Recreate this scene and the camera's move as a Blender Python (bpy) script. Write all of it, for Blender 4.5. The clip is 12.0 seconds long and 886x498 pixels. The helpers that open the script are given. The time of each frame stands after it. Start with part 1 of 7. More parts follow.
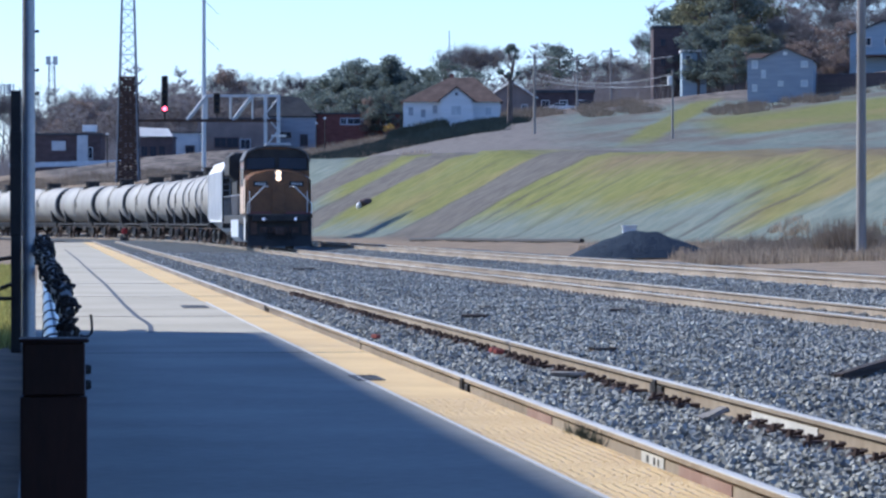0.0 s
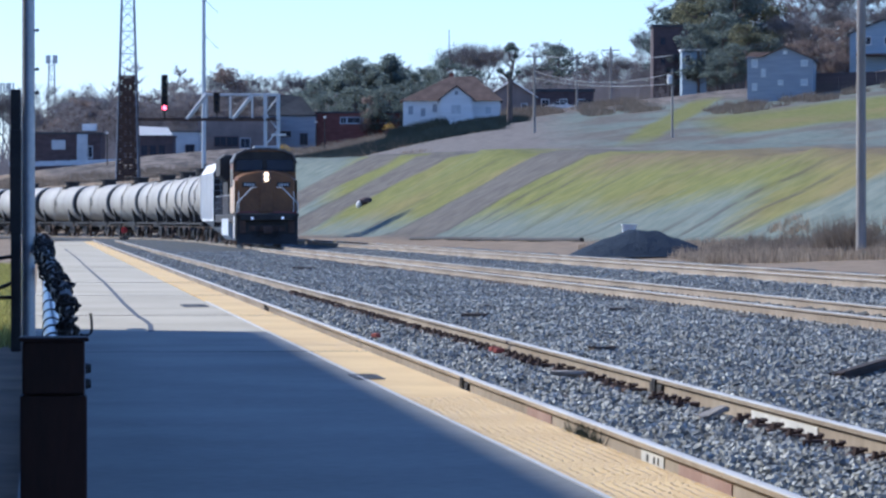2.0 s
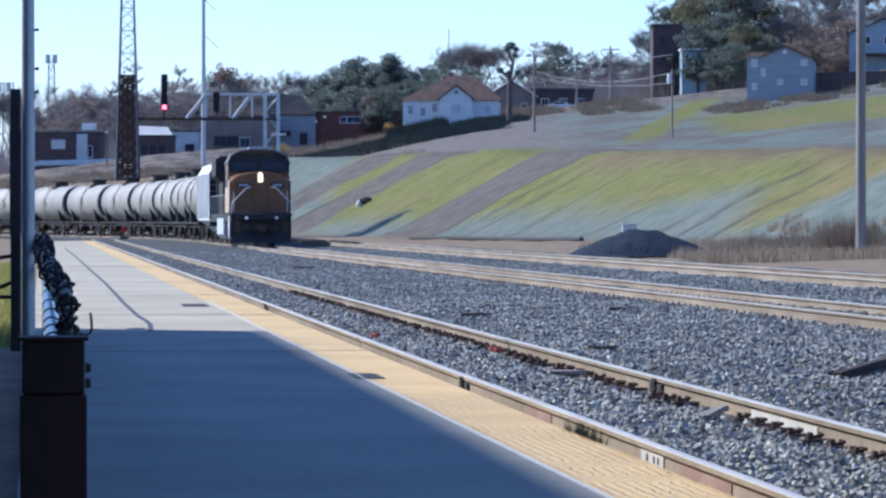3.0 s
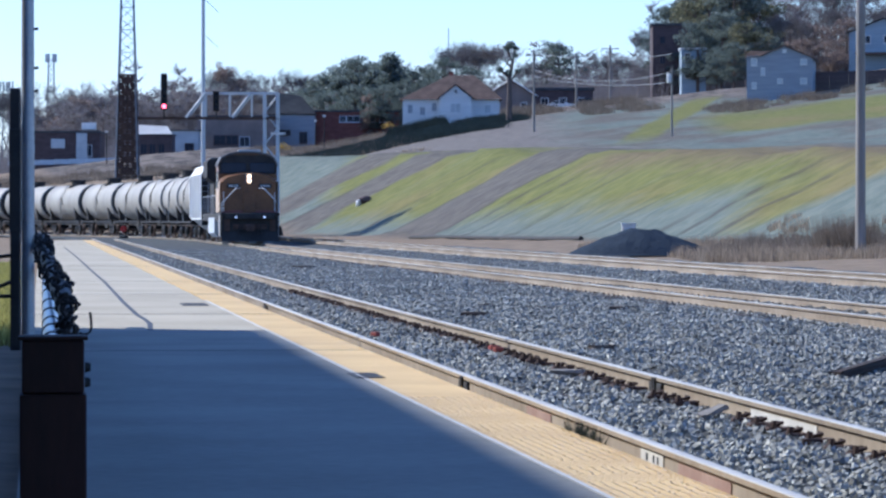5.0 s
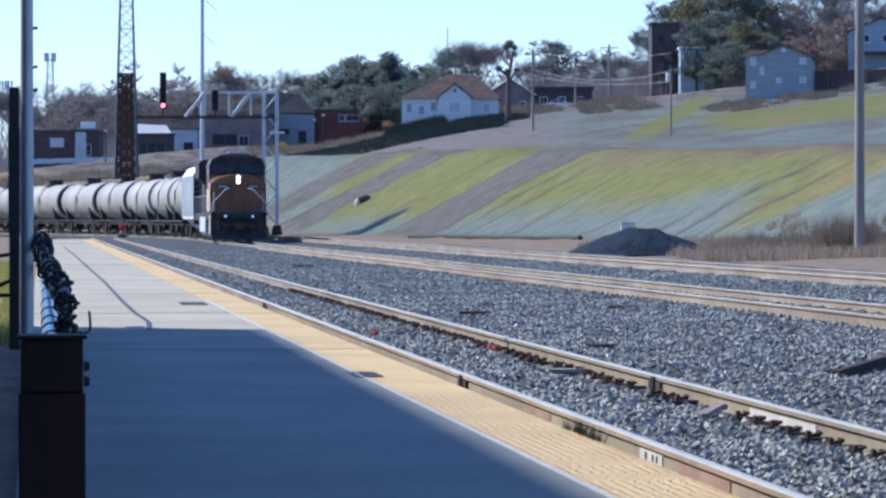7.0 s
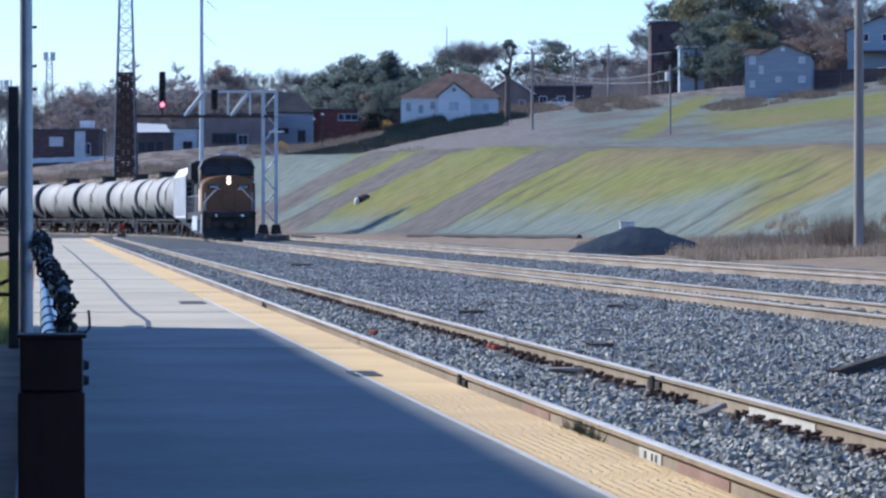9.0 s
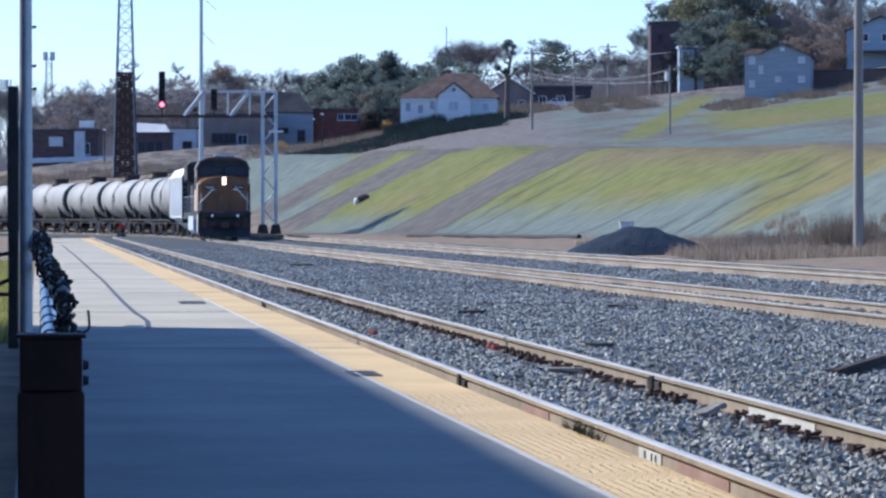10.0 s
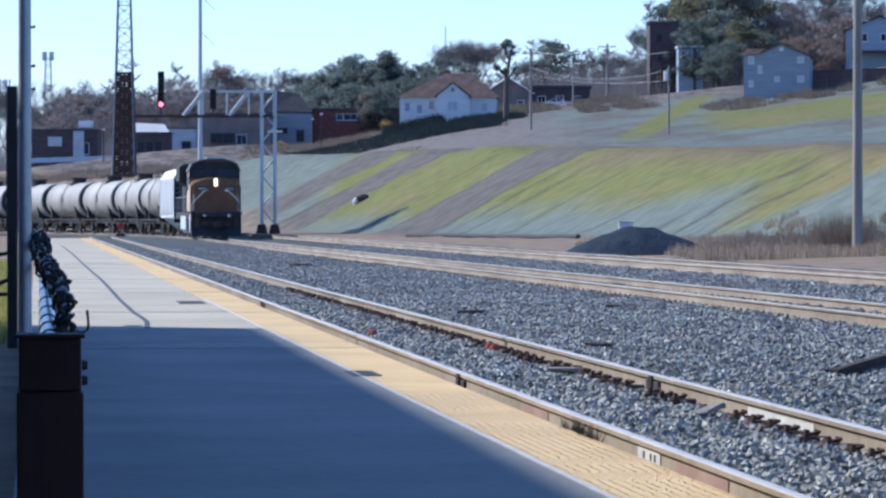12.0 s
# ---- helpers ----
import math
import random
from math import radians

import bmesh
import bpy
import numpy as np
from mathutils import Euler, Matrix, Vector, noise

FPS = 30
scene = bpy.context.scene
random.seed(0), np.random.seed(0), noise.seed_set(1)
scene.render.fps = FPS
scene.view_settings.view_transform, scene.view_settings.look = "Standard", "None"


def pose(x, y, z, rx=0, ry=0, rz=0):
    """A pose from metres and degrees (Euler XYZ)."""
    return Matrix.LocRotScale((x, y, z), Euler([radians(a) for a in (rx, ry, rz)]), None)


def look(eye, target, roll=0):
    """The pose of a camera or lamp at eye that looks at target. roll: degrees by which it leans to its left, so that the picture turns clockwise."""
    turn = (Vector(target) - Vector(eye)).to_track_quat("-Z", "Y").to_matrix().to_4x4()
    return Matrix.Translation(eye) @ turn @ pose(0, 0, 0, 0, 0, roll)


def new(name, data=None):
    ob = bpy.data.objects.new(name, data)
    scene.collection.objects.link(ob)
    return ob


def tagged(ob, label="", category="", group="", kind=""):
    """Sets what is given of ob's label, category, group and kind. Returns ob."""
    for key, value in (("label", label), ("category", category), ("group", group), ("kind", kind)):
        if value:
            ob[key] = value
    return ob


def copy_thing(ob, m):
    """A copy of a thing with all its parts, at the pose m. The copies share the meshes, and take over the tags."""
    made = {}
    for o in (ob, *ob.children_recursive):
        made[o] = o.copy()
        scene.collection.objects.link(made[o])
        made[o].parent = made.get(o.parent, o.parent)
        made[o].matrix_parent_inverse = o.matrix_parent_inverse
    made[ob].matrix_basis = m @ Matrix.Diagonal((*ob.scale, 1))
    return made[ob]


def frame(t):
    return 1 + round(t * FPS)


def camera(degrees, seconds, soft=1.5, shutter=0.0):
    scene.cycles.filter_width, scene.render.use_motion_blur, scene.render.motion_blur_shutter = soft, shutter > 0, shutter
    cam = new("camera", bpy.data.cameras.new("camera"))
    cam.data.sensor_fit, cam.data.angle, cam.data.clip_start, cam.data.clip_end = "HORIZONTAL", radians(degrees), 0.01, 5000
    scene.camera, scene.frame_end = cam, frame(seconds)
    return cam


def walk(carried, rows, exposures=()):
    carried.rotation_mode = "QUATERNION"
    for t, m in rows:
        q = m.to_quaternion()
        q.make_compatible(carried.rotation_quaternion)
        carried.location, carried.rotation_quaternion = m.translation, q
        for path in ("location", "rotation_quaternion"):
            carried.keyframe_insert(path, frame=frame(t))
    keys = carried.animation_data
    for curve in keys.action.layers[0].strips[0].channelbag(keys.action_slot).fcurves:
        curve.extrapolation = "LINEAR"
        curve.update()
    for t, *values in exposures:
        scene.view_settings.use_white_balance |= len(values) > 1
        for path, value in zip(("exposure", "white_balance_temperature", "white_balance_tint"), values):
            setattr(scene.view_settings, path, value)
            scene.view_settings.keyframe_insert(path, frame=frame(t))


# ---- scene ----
cam = camera(13.152, 12.0, soft=2.5)


def aim(t, right, down):
    """The camera stays where it is and sags a little to the right."""
    return t, look((0, 0, 1.34), (right, 100, 0.649 - down))


walk(cam, [aim(0, 0, 0), aim(1, 0, 0.008), aim(1.5, 0.002, 0.018), aim(2.5, 0.006, 0.034), aim(3.2, 0.01, 0.042),
           aim(5, 0.018, 0.06), aim(6, 0.033, 0.066), aim(7, 0.043, 0.084), aim(9, 0.061, 0.108),
           aim(10, 0.071, 0.11), aim(11, 0.088, 0.112), aim(12, 0.096, 0.112)],
     [(0, 0.44, 4600, 19), (12, 0.44, 4600, 19)])

# ---- light ----
SUN_EL, SUN_AZ = 38.0, -64.0        # height, and turn from the +Y axis towards -X
world = bpy.data.worlds.new("world")
scene.world = world
world.use_nodes = True
wn = world.node_tree
sky = wn.nodes.new("ShaderNodeTexSky")
sky.sky_type = "NISHITA"
sky.sun_disc = False
sky.sun_elevation, sky.sun_rotation = radians(SUN_EL), radians(SUN_AZ)
sky.air_density, sky.dust_density, sky.ozone_density = 1.0, 0.2, 1.5
wn.links.new(sky.outputs[0], wn.nodes["Background"].inputs[0])
wn.nodes["Background"].inputs[1].default_value = 0.108
sun = new("sun", bpy.data.lights.new("sun", "SUN"))
sun.data.energy, sun.data.angle, sun.data.color = 5.0, radians(0.53), (1.0, 0.81, 0.49)
_e, _a = radians(SUN_EL), radians(SUN_AZ)
SUNWARD = Vector((math.sin(_a) * math.cos(_e), math.cos(_a) * math.cos(_e), math.sin(_e)))
sun.matrix_world = look(SUNWARD * 50, (0, 0, 0))

# ---- materials ----


def mat(name, c1, c2=None, rough=0.8, metal=0.0, scale=4.0, fine=40.0, bump=0.3, depth=0.01, mix=0.5, stretch=(1, 1, 1),
        vary=0.0, glow=None, island=0.0, spec=0.5, trans=0.0, placed=False):
    """Two colours mixed by a large and a fine noise, with relief; vary: brightness from thing to thing; placed: the grain runs on from piece to piece."""
    m = bpy.data.materials.new(name)
    m.use_nodes = True
    n, l = m.node_tree.nodes, m.node_tree.links
    b = n["Principled BSDF"]
    b.inputs["Roughness"].default_value = rough
    b.inputs["Metallic"].default_value = metal
    b.inputs["Specular IOR Level"].default_value = spec
    co = n.new("ShaderNodeTexCoord")
    mp = n.new("ShaderNodeMapping")
    mp.inputs["Scale"].default_value = stretch
    l.new(n.new("ShaderNodeNewGeometry").outputs["Position"] if placed else co.outputs["Object"], mp.inputs[0])
    big, small = n.new("ShaderNodeTexNoise"), n.new("ShaderNodeTexNoise")
    for t, s in ((big, scale), (small, fine)):
        t.inputs["Scale"].default_value = s
        t.inputs["Detail"].default_value = 5
        l.new(mp.outputs[0], t.inputs["Vector"])
    add = n.new("ShaderNodeMath")
    add.operation = "MULTIPLY_ADD"
    l.new(small.outputs[0], add.inputs[0])
    add.inputs[1].default_value = mix
    l.new(big.outputs[0], add.inputs[2])
    ramp = n.new("ShaderNodeValToRGB")
    ramp.color_ramp.elements[0].position = 0.38 + mix * 0.35
    ramp.color_ramp.elements[1].position = 0.62 + mix * 0.65
    ramp.color_ramp.elements[0].color = (*c1, 1)
    ramp.color_ramp.elements[1].color = (*(c2 or [min(1, x * 1.35) for x in c1]), 1)
    l.new(add.outputs[0], ramp.inputs[0])
    out = ramp.outputs[0]
    if vary or island:
        src = n.new("ShaderNodeNewGeometry").outputs["Random Per Island"] if island else n.new("ShaderNodeObjectInfo").outputs["Random"]
        amount = island or vary
        rng = n.new("ShaderNodeMapRange")
        rng.inputs[3].default_value, rng.inputs[4].default_value = 1 - amount, 1 + amount
        l.new(src, rng.inputs[0])
        hsv = n.new("ShaderNodeHueSaturation")
        l.new(rng.outputs[0], hsv.inputs["Value"])
        l.new(out, hsv.inputs["Color"])
        out = hsv.outputs[0]
    l.new(out, b.inputs["Base Color"])
    if bump:
        bp = n.new("ShaderNodeBump")
        bp.inputs["Strength"].default_value, bp.inputs["Distance"].default_value = bump, depth
        l.new(add.outputs[0], bp.inputs["Height"])
        l.new(bp.outputs[0], b.inputs["Normal"])
    if trans:                                        # thin leaves and stems let light through
        tr, mx = n.new("ShaderNodeBsdfTranslucent"), n.new("ShaderNodeMixShader")
        l.new(out, tr.inputs["Color"])
        mx.inputs[0].default_value = trans
        l.new(b.outputs[0], mx.inputs[1])
        l.new(tr.outputs[0], mx.inputs[2])
        l.new(mx.outputs[0], n["Material Output"].inputs["Surface"])
    if glow:
        b.inputs["Emission Color"].default_value = (*glow[:3], 1)
        b.inputs["Emission Strength"].default_value = glow[3]
    return m



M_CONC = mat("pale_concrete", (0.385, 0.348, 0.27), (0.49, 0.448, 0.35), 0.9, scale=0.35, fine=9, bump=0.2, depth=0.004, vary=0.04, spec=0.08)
# near slab's grey is also darkened to deepen the shade that lies there
M_SHADEC = mat("shade_greyed_concrete", (0.25, 0.245, 0.222), (0.33, 0.322, 0.29), 0.9, scale=0.5, fine=9, bump=0.25, depth=0.004, spec=0.08)
M_YEL = mat("tactile_yellow", (0.60, 0.405, 0.135), (0.74, 0.53, 0.2), 0.5, scale=0.8, fine=20, bump=0.2, depth=0.003, spec=0.2, placed=True)
M_DOME = mat("glossy_tactile_dome", (0.62, 0.42, 0.15), (0.78, 0.57, 0.25), 0.28, scale=0.8, fine=20, bump=0.1, depth=0.002, spec=0.7, placed=True)
M_LINE = mat("white_line_paint", (0.5, 0.49, 0.46), (0.64, 0.62, 0.58), 0.6, scale=3, fine=30)
M_SEAL = mat("black_joint_seal", (0.03, 0.03, 0.035), (0.06, 0.06, 0.06), 0.6, scale=3, fine=30)
M_RAILTOP = mat("polished_rail_head", (0.56, 0.52, 0.44), (0.70, 0.66, 0.56), 0.5, 0.4, scale=1, fine=20, bump=0.1, depth=0.002)
M_RAIL = mat("rusty_rail_web", (0.19, 0.15, 0.105), (0.34, 0.285, 0.215), 0.9, scale=0.3, fine=6, bump=0.4, depth=0.004)
M_BALLAST = mat("grey_ballast", (0.078, 0.083, 0.082), (0.31, 0.318, 0.30), 0.8, scale=0.5, fine=9, bump=1.0, depth=0.06, mix=2.2, spec=0.25)
M_STONE = mat("ballast_stone", (0.195, 0.2, 0.187), (0.35, 0.355, 0.325), 0.62, scale=0.5, fine=12, bump=0.3, depth=0.01, island=0.7)
M_TIE = mat("dark_timber", (0.05, 0.04, 0.035), (0.12, 0.09, 0.07), 0.9, scale=2, fine=30)
M_OLDTIE = mat("old_sleeper_wood", (0.018, 0.012, 0.009), (0.05, 0.032, 0.024), 0.95, scale=2, fine=30)
M_IRON = mat("dark_iron", (0.018, 0.018, 0.02), (0.04, 0.037, 0.035), 0.6, 0.3, scale=3, fine=40)
M_RUST = mat("dark_rust", (0.045, 0.03, 0.025), (0.1, 0.06, 0.045), 0.85, scale=3, fine=40)
M_POST = mat("brown_painted_wood", (0.022, 0.009, 0.007), (0.045, 0.016, 0.012), 0.75, scale=4, fine=50, stretch=(1, 1, 0.2))
M_GALV = mat("galvanised_steel", (0.32, 0.34, 0.36), (0.45, 0.46, 0.48), 0.45, 0.6, scale=2, fine=20, bump=0.1)
M_TUBE = mat("bright_steel_tube", (0.55, 0.57, 0.6), (0.68, 0.7, 0.72), 0.3, 0.4, scale=2, fine=20, bump=0.05)
M_MASTS = mat("weathered_mast_steel", (0.17, 0.19, 0.21), (0.26, 0.28, 0.31), 0.7, 0.1, scale=2, fine=20, bump=0.1)
M_POLE = mat("weathered_pole_timber", (0.2, 0.185, 0.165), (0.34, 0.315, 0.285), 0.9, scale=2, fine=20, stretch=(1, 1, 0.1))
# One yellow twice: darkened for dirt and front shade, lightened for the sunlit side.
M_PAINT = mat("shaded_yellow_engine_paint", (0.10, 0.044, 0.016), (0.2, 0.09, 0.028), 0.5, scale=0.7, fine=8, bump=0.1)
M_LITP = mat("sunlit_yellow_side_paint", (0.48, 0.36, 0.24), (0.62, 0.5, 0.38), 0.55, scale=0.7, fine=8, bump=0.1)
M_ROOFG = mat("grey_engine_roof", (0.07, 0.07, 0.075), (0.13, 0.13, 0.13), 0.6, scale=1, fine=9)
M_BLACK = mat("plain_black", (0.012, 0.012, 0.014), (0.035, 0.032, 0.03), 0.75, scale=2, fine=12)
M_WINDOW = mat("dark_glass", (0.012, 0.02, 0.04), (0.02, 0.03, 0.055), 0.22, scale=1, fine=4, bump=0, spec=0.2)
M_STEPW = mat("white_step_paint", (0.62, 0.61, 0.58), (0.74, 0.73, 0.7), 0.6, scale=2, fine=20)
M_RED = mat("red_stripe", (0.42, 0.03, 0.025), (0.5, 0.05, 0.04), 0.5, scale=2, fine=20)
M_TANK = mat("grimy_white_tank", (0.25, 0.235, 0.205), (0.38, 0.36, 0.315), 0.6, scale=0.35, fine=4, bump=0.1, stretch=(1, 1, 0.35), vary=0.12)
M_HOP = mat("pale_hopper_paint", (0.66, 0.66, 0.64), (0.8, 0.8, 0.78), 0.6, scale=0.6, fine=6, bump=0.1, stretch=(1, 1, 0.3))
M_WHEEL = mat("brown_wheel_steel", (0.07, 0.05, 0.04), (0.14, 0.1, 0.08), 0.6, 0.5, scale=3, fine=20)
M_LAMP = mat("lit_headlight", (1, 0.9, 0.7), (1, 0.9, 0.7), 0.3, bump=0, glow=(1.0, 0.60, 0.24, 2.2))
M_DITCH = mat("lit_ditch_light", (1, 0.95, 0.9), (1, 0.95, 0.9), 0.3, bump=0, glow=(0.8, 0.85, 1.0, 0.35))
M_REDLAMP = mat("lit_red_signal", (0.9, 0.1, 0.1), (0.9, 0.1, 0.1), 0.3, bump=0, glow=(1.0, 0.10, 0.12, 5.0))
M_WHITEW = mat("white_siding", (0.66, 0.67, 0.68), (0.78, 0.79, 0.8), 0.7, scale=0.8, fine=8, bump=0.15, stretch=(0.3, 0.3, 3))
M_GREYW = mat("grey_siding", (0.25, 0.27, 0.31), (0.33, 0.35, 0.39), 0.7, scale=0.8, fine=8, bump=0.2, stretch=(0.3, 0.3, 3))
M_BLUEW = mat("blue_grey_siding", (0.26, 0.33, 0.4), (0.34, 0.41, 0.48), 0.7, scale=0.8, fine=8, bump=0.2, stretch=(0.3, 0.3, 3))
M_SHINGLE = mat("brown_shingle", (0.085, 0.058, 0.048), (0.145, 0.10, 0.08), 0.9, scale=0.9, fine=7, bump=0.4, depth=0.03)
M_BRICK = mat("dull_red_brick", (0.13, 0.05, 0.042), (0.22, 0.09, 0.075), 0.9, scale=0.7, fine=9, bump=0.3, stretch=(1, 1, 3))
M_DBRICK = mat("dark_brick", (0.06, 0.045, 0.05), (0.11, 0.08, 0.08), 0.9, scale=0.7, fine=9, bump=0.3, stretch=(1, 1, 3))
M_TAN = mat("tan_block", (0.17, 0.14, 0.13), (0.26, 0.21, 0.19), 0.9, scale=0.5, fine=6, bump=0.2)
M_PALE = mat("pale_panel", (0.42, 0.46, 0.5), (0.55, 0.58, 0.6), 0.6, scale=0.8, fine=8, bump=0.1)
M_WROOF = mat("white_membrane_roof", (0.75, 0.75, 0.75), (0.85, 0.85, 0.84), 0.5, scale=0.8, fine=8, bump=0.1)
M_DROOF = mat("dark_roofing", (0.03, 0.035, 0.045), (0.06, 0.065, 0.075), 0.7, scale=0.8, fine=8)
M_BARK = mat("grey_bark", (0.085, 0.066, 0.058), (0.15, 0.12, 0.105), 0.95, scale=2, fine=20, stretch=(1, 1, 0.3), vary=0.2)
# Far trees: twig, needle and oak-leaf colours lightened to stand in for haze.
M_TWIG = mat("bare_twigs", (0.2, 0.185, 0.185), (0.31, 0.285, 0.285), 0.95, scale=0.3, fine=3, bump=0, vary=0.25, trans=0.4)
M_NEEDLE = mat("haze_lightened_needles", (0.10, 0.13, 0.125), (0.17, 0.2, 0.18), 0.8, scale=0.4, fine=3, bump=0, island=0.4, trans=0.72)
M_OLIVE = mat("olive_needles", (0.12, 0.125, 0.08), (0.19, 0.19, 0.12), 0.8, scale=0.4, fine=3, bump=0, island=0.4, trans=0.7)
M_COVER = mat("shade_and_weed_green", (0.028, 0.038, 0.036), (0.06, 0.075, 0.06), 0.8, scale=0.4, fine=3, bump=0, island=0.4, trans=0.2)
M_BROWNLEAF = mat("withered_oak_leaves", (0.19, 0.15, 0.13), (0.28, 0.225, 0.195), 0.9, scale=0.4, fine=3, bump=0, island=0.4, trans=0.5)
M_DRY = mat("dry_grass", (0.26, 0.205, 0.15), (0.41, 0.34, 0.245), 0.95, scale=0.3, fine=3, bump=0, island=0.45, trans=0.45)
M_SCRUB = mat("dry_scrub", (0.17, 0.14, 0.11), (0.27, 0.225, 0.17), 0.95, scale=0.3, fine=3, bump=0, island=0.4, trans=0.4)
M_MOUND = mat("dark_gravel", (0.012, 0.019, 0.03), (0.032, 0.044, 0.064), 0.85, scale=0.7, fine=12, bump=1.0, depth=0.06, mix=1.4, spec=0.1)
M_ROCK = mat("grey_rock", (0.3, 0.28, 0.26), (0.45, 0.42, 0.39), 0.9, scale=1.5, fine=12, bump=0.6, depth=0.05)
M_YSHRUB = mat("yellow_leaves", (0.4, 0.27, 0.06), (0.5, 0.36, 0.1), 0.9, scale=0.4, fine=3, bump=0, island=0.4, trans=0.35)


def bank_material():
    """Seeded bank: grass, pale mulch low down and bare clay in runs that go straight up the slope."""
    m = bpy.data.materials.new("seeded_bank")
    m.use_nodes = True
    n, l = m.node_tree.nodes, m.node_tree.links
    b = n["Principled BSDF"]
    b.inputs["Roughness"].default_value = 0.95
    b.inputs["Specular IOR Level"].default_value = 0.15
    co = n.new("ShaderNodeTexCoord")
    mp = n.new("ShaderNodeMapping")
    mp.vector_type = "POINT"
    mp.inputs["Rotation"].default_value = (0, 0, radians(-10.3))
    mp.inputs["Location"].default_value = (-43.7, -144.5, 0)      # x: up the slope from its foot, y: along it
    l.new(co.outputs["Object"], mp.inputs[0])

    def tex(scale, stretch, detail=5):
        k = n.new("ShaderNodeMapping")
        k.inputs["Scale"].default_value = stretch
        l.new(mp.outputs[0], k.inputs[0])
        t = n.new("ShaderNodeTexNoise")
        t.inputs["Scale"].default_value, t.inputs["Detail"].default_value = scale, detail
        l.new(k.outputs[0], t.inputs["Vector"])
        return t.outputs[0]

    def ramp(src, p0, p1, c0=(0, 0, 0), c1=(1, 1, 1)):
        r = n.new("ShaderNodeValToRGB")
        r.color_ramp.elements[0].position, r.color_ramp.elements[1].position = p0, p1
        r.color_ramp.elements[0].color, r.color_ramp.elements[1].color = (*c0, 1), (*c1, 1)
        l.new(src, r.inputs[0])
        return r.outputs[0]

    def mixc(fac, a, c):
        k = n.new("ShaderNodeMix")
        k.data_type = "RGBA"
        l.new(fac, k.inputs["Factor"])
        for sock, v in ((6, a), (7, c)):
            if isinstance(v, tuple):
                k.inputs[sock].default_value = (*v, 1)
            else:
                l.new(v, k.inputs[sock])
        return k.outputs[2]

    sep = n.new("ShaderNodeSeparateXYZ")
    l.new(mp.outputs[0], sep.inputs[0])
    raw_xyz = n.new("ShaderNodeSeparateXYZ")
    l.new(co.outputs["Object"], raw_xyz.inputs[0])

    def calc(op, p, q, r=None):
        k = n.new("ShaderNodeMath")
        k.operation = op
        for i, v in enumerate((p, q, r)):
            if v is None:
                continue
            if isinstance(v, (int, float)):
                k.inputs[i].default_value = v
            else:
                l.new(v, k.inputs[i])
        return k.outputs[0]

    def span(src, lo, hi):
        k = n.new("ShaderNodeMapRange")
        k.inputs[1].default_value, k.inputs[2].default_value = lo, hi
        l.new(src, k.inputs[0])
        return k.outputs[0]

    def belt(src, mid, half, soft):
        """1 within half of mid, fading out over soft."""
        off = calc("ABSOLUTE", calc("SUBTRACT", src, mid), 0)
        return span(off, half + soft, half)

    runs_fine = tex(0.4, (0.3, 1, 0.1), 5)
    blot = tex(0.12, (1, 0.6, 1))
    fine = tex(0.9, (1, 1, 1), 7)
    sway = tex(0.16, (1, 0.4, 1), 4)
    patch = tex(0.09, (0.8, 0.5, 1), 5)
    up, along = sep.outputs[0], calc("MULTIPLY_ADD", sway, 5.0, calc("ADD", sep.outputs[1], -2.5))
    ragged = calc("MULTIPLY_ADD", runs_fine, 5.0, calc("ADD", along, -2.5))
    grass = ramp(fine, 0.3, 0.75, (0.112, 0.12, 0.036), (0.18, 0.18, 0.056))
    olive = ramp(fine, 0.3, 0.75, (0.14, 0.125, 0.05), (0.205, 0.175, 0.072))
    mulch = ramp(fine, 0.3, 0.7, (0.105, 0.13, 0.115), (0.165, 0.187, 0.162))
    clay = ramp(fine, 0.3, 0.7, (0.083, 0.077, 0.07), (0.14, 0.129, 0.112))
    rust = ramp(fine, 0.3, 0.7, (0.125, 0.085, 0.062), (0.185, 0.13, 0.095))
    # the seeded grass reaches less far down towards the near end
    reach = n.new("ShaderNodeValToRGB")
    reach.color_ramp.elements[0].position, reach.color_ramp.elements[1].position = 0.08, 1.0
    for pos, v in ((0.08, 0.80), (0.13, 0.62), (0.20, 0.42), (0.30, 0.28), (0.60, 0.25), (0.82, 0.16), (1.0, 0.12)):
        e = reach.color_ramp.elements.new(pos) if 0.08 < pos < 1.0 else reach.color_ramp.elements[0 if pos < 0.5 else 1]
        e.color = (v, v, v, 1)
    l.new(calc("MULTIPLY", sep.outputs[1], 0.005), reach.inputs[0])
    low = calc("SUBTRACT", up, calc("MULTIPLY", reach.outputs[0], 12.0))
    low = calc("MULTIPLY_ADD", blot, -5.0, calc("MULTIPLY_ADD", runs_fine, -3.5, calc("ADD", low, 4.25)))
    turf = mixc(ramp(patch, 0.50, 0.66), grass, olive)
    face = mixc(span(low, -1.6, 1.4), mulch, turf)
    face = mixc(calc("MULTIPLY", ramp(runs_fine, 0.56, 0.72), 0.25), face, mulch)
    rim = calc("MULTIPLY", span(calc("MULTIPLY_ADD", runs_fine, 5.0, up), 9.4, 12.2), belt(along, 60.0, 30.0, 8.0))
    face = mixc(calc("MULTIPLY", rim, 0.6), face, rust)
    for mid, half in ((111.5, 9.0), (164.0, 3.6), (179.5, 3.8)):
        face = mixc(belt(ragged, mid, half + 0.6, 1.2), face, clay)
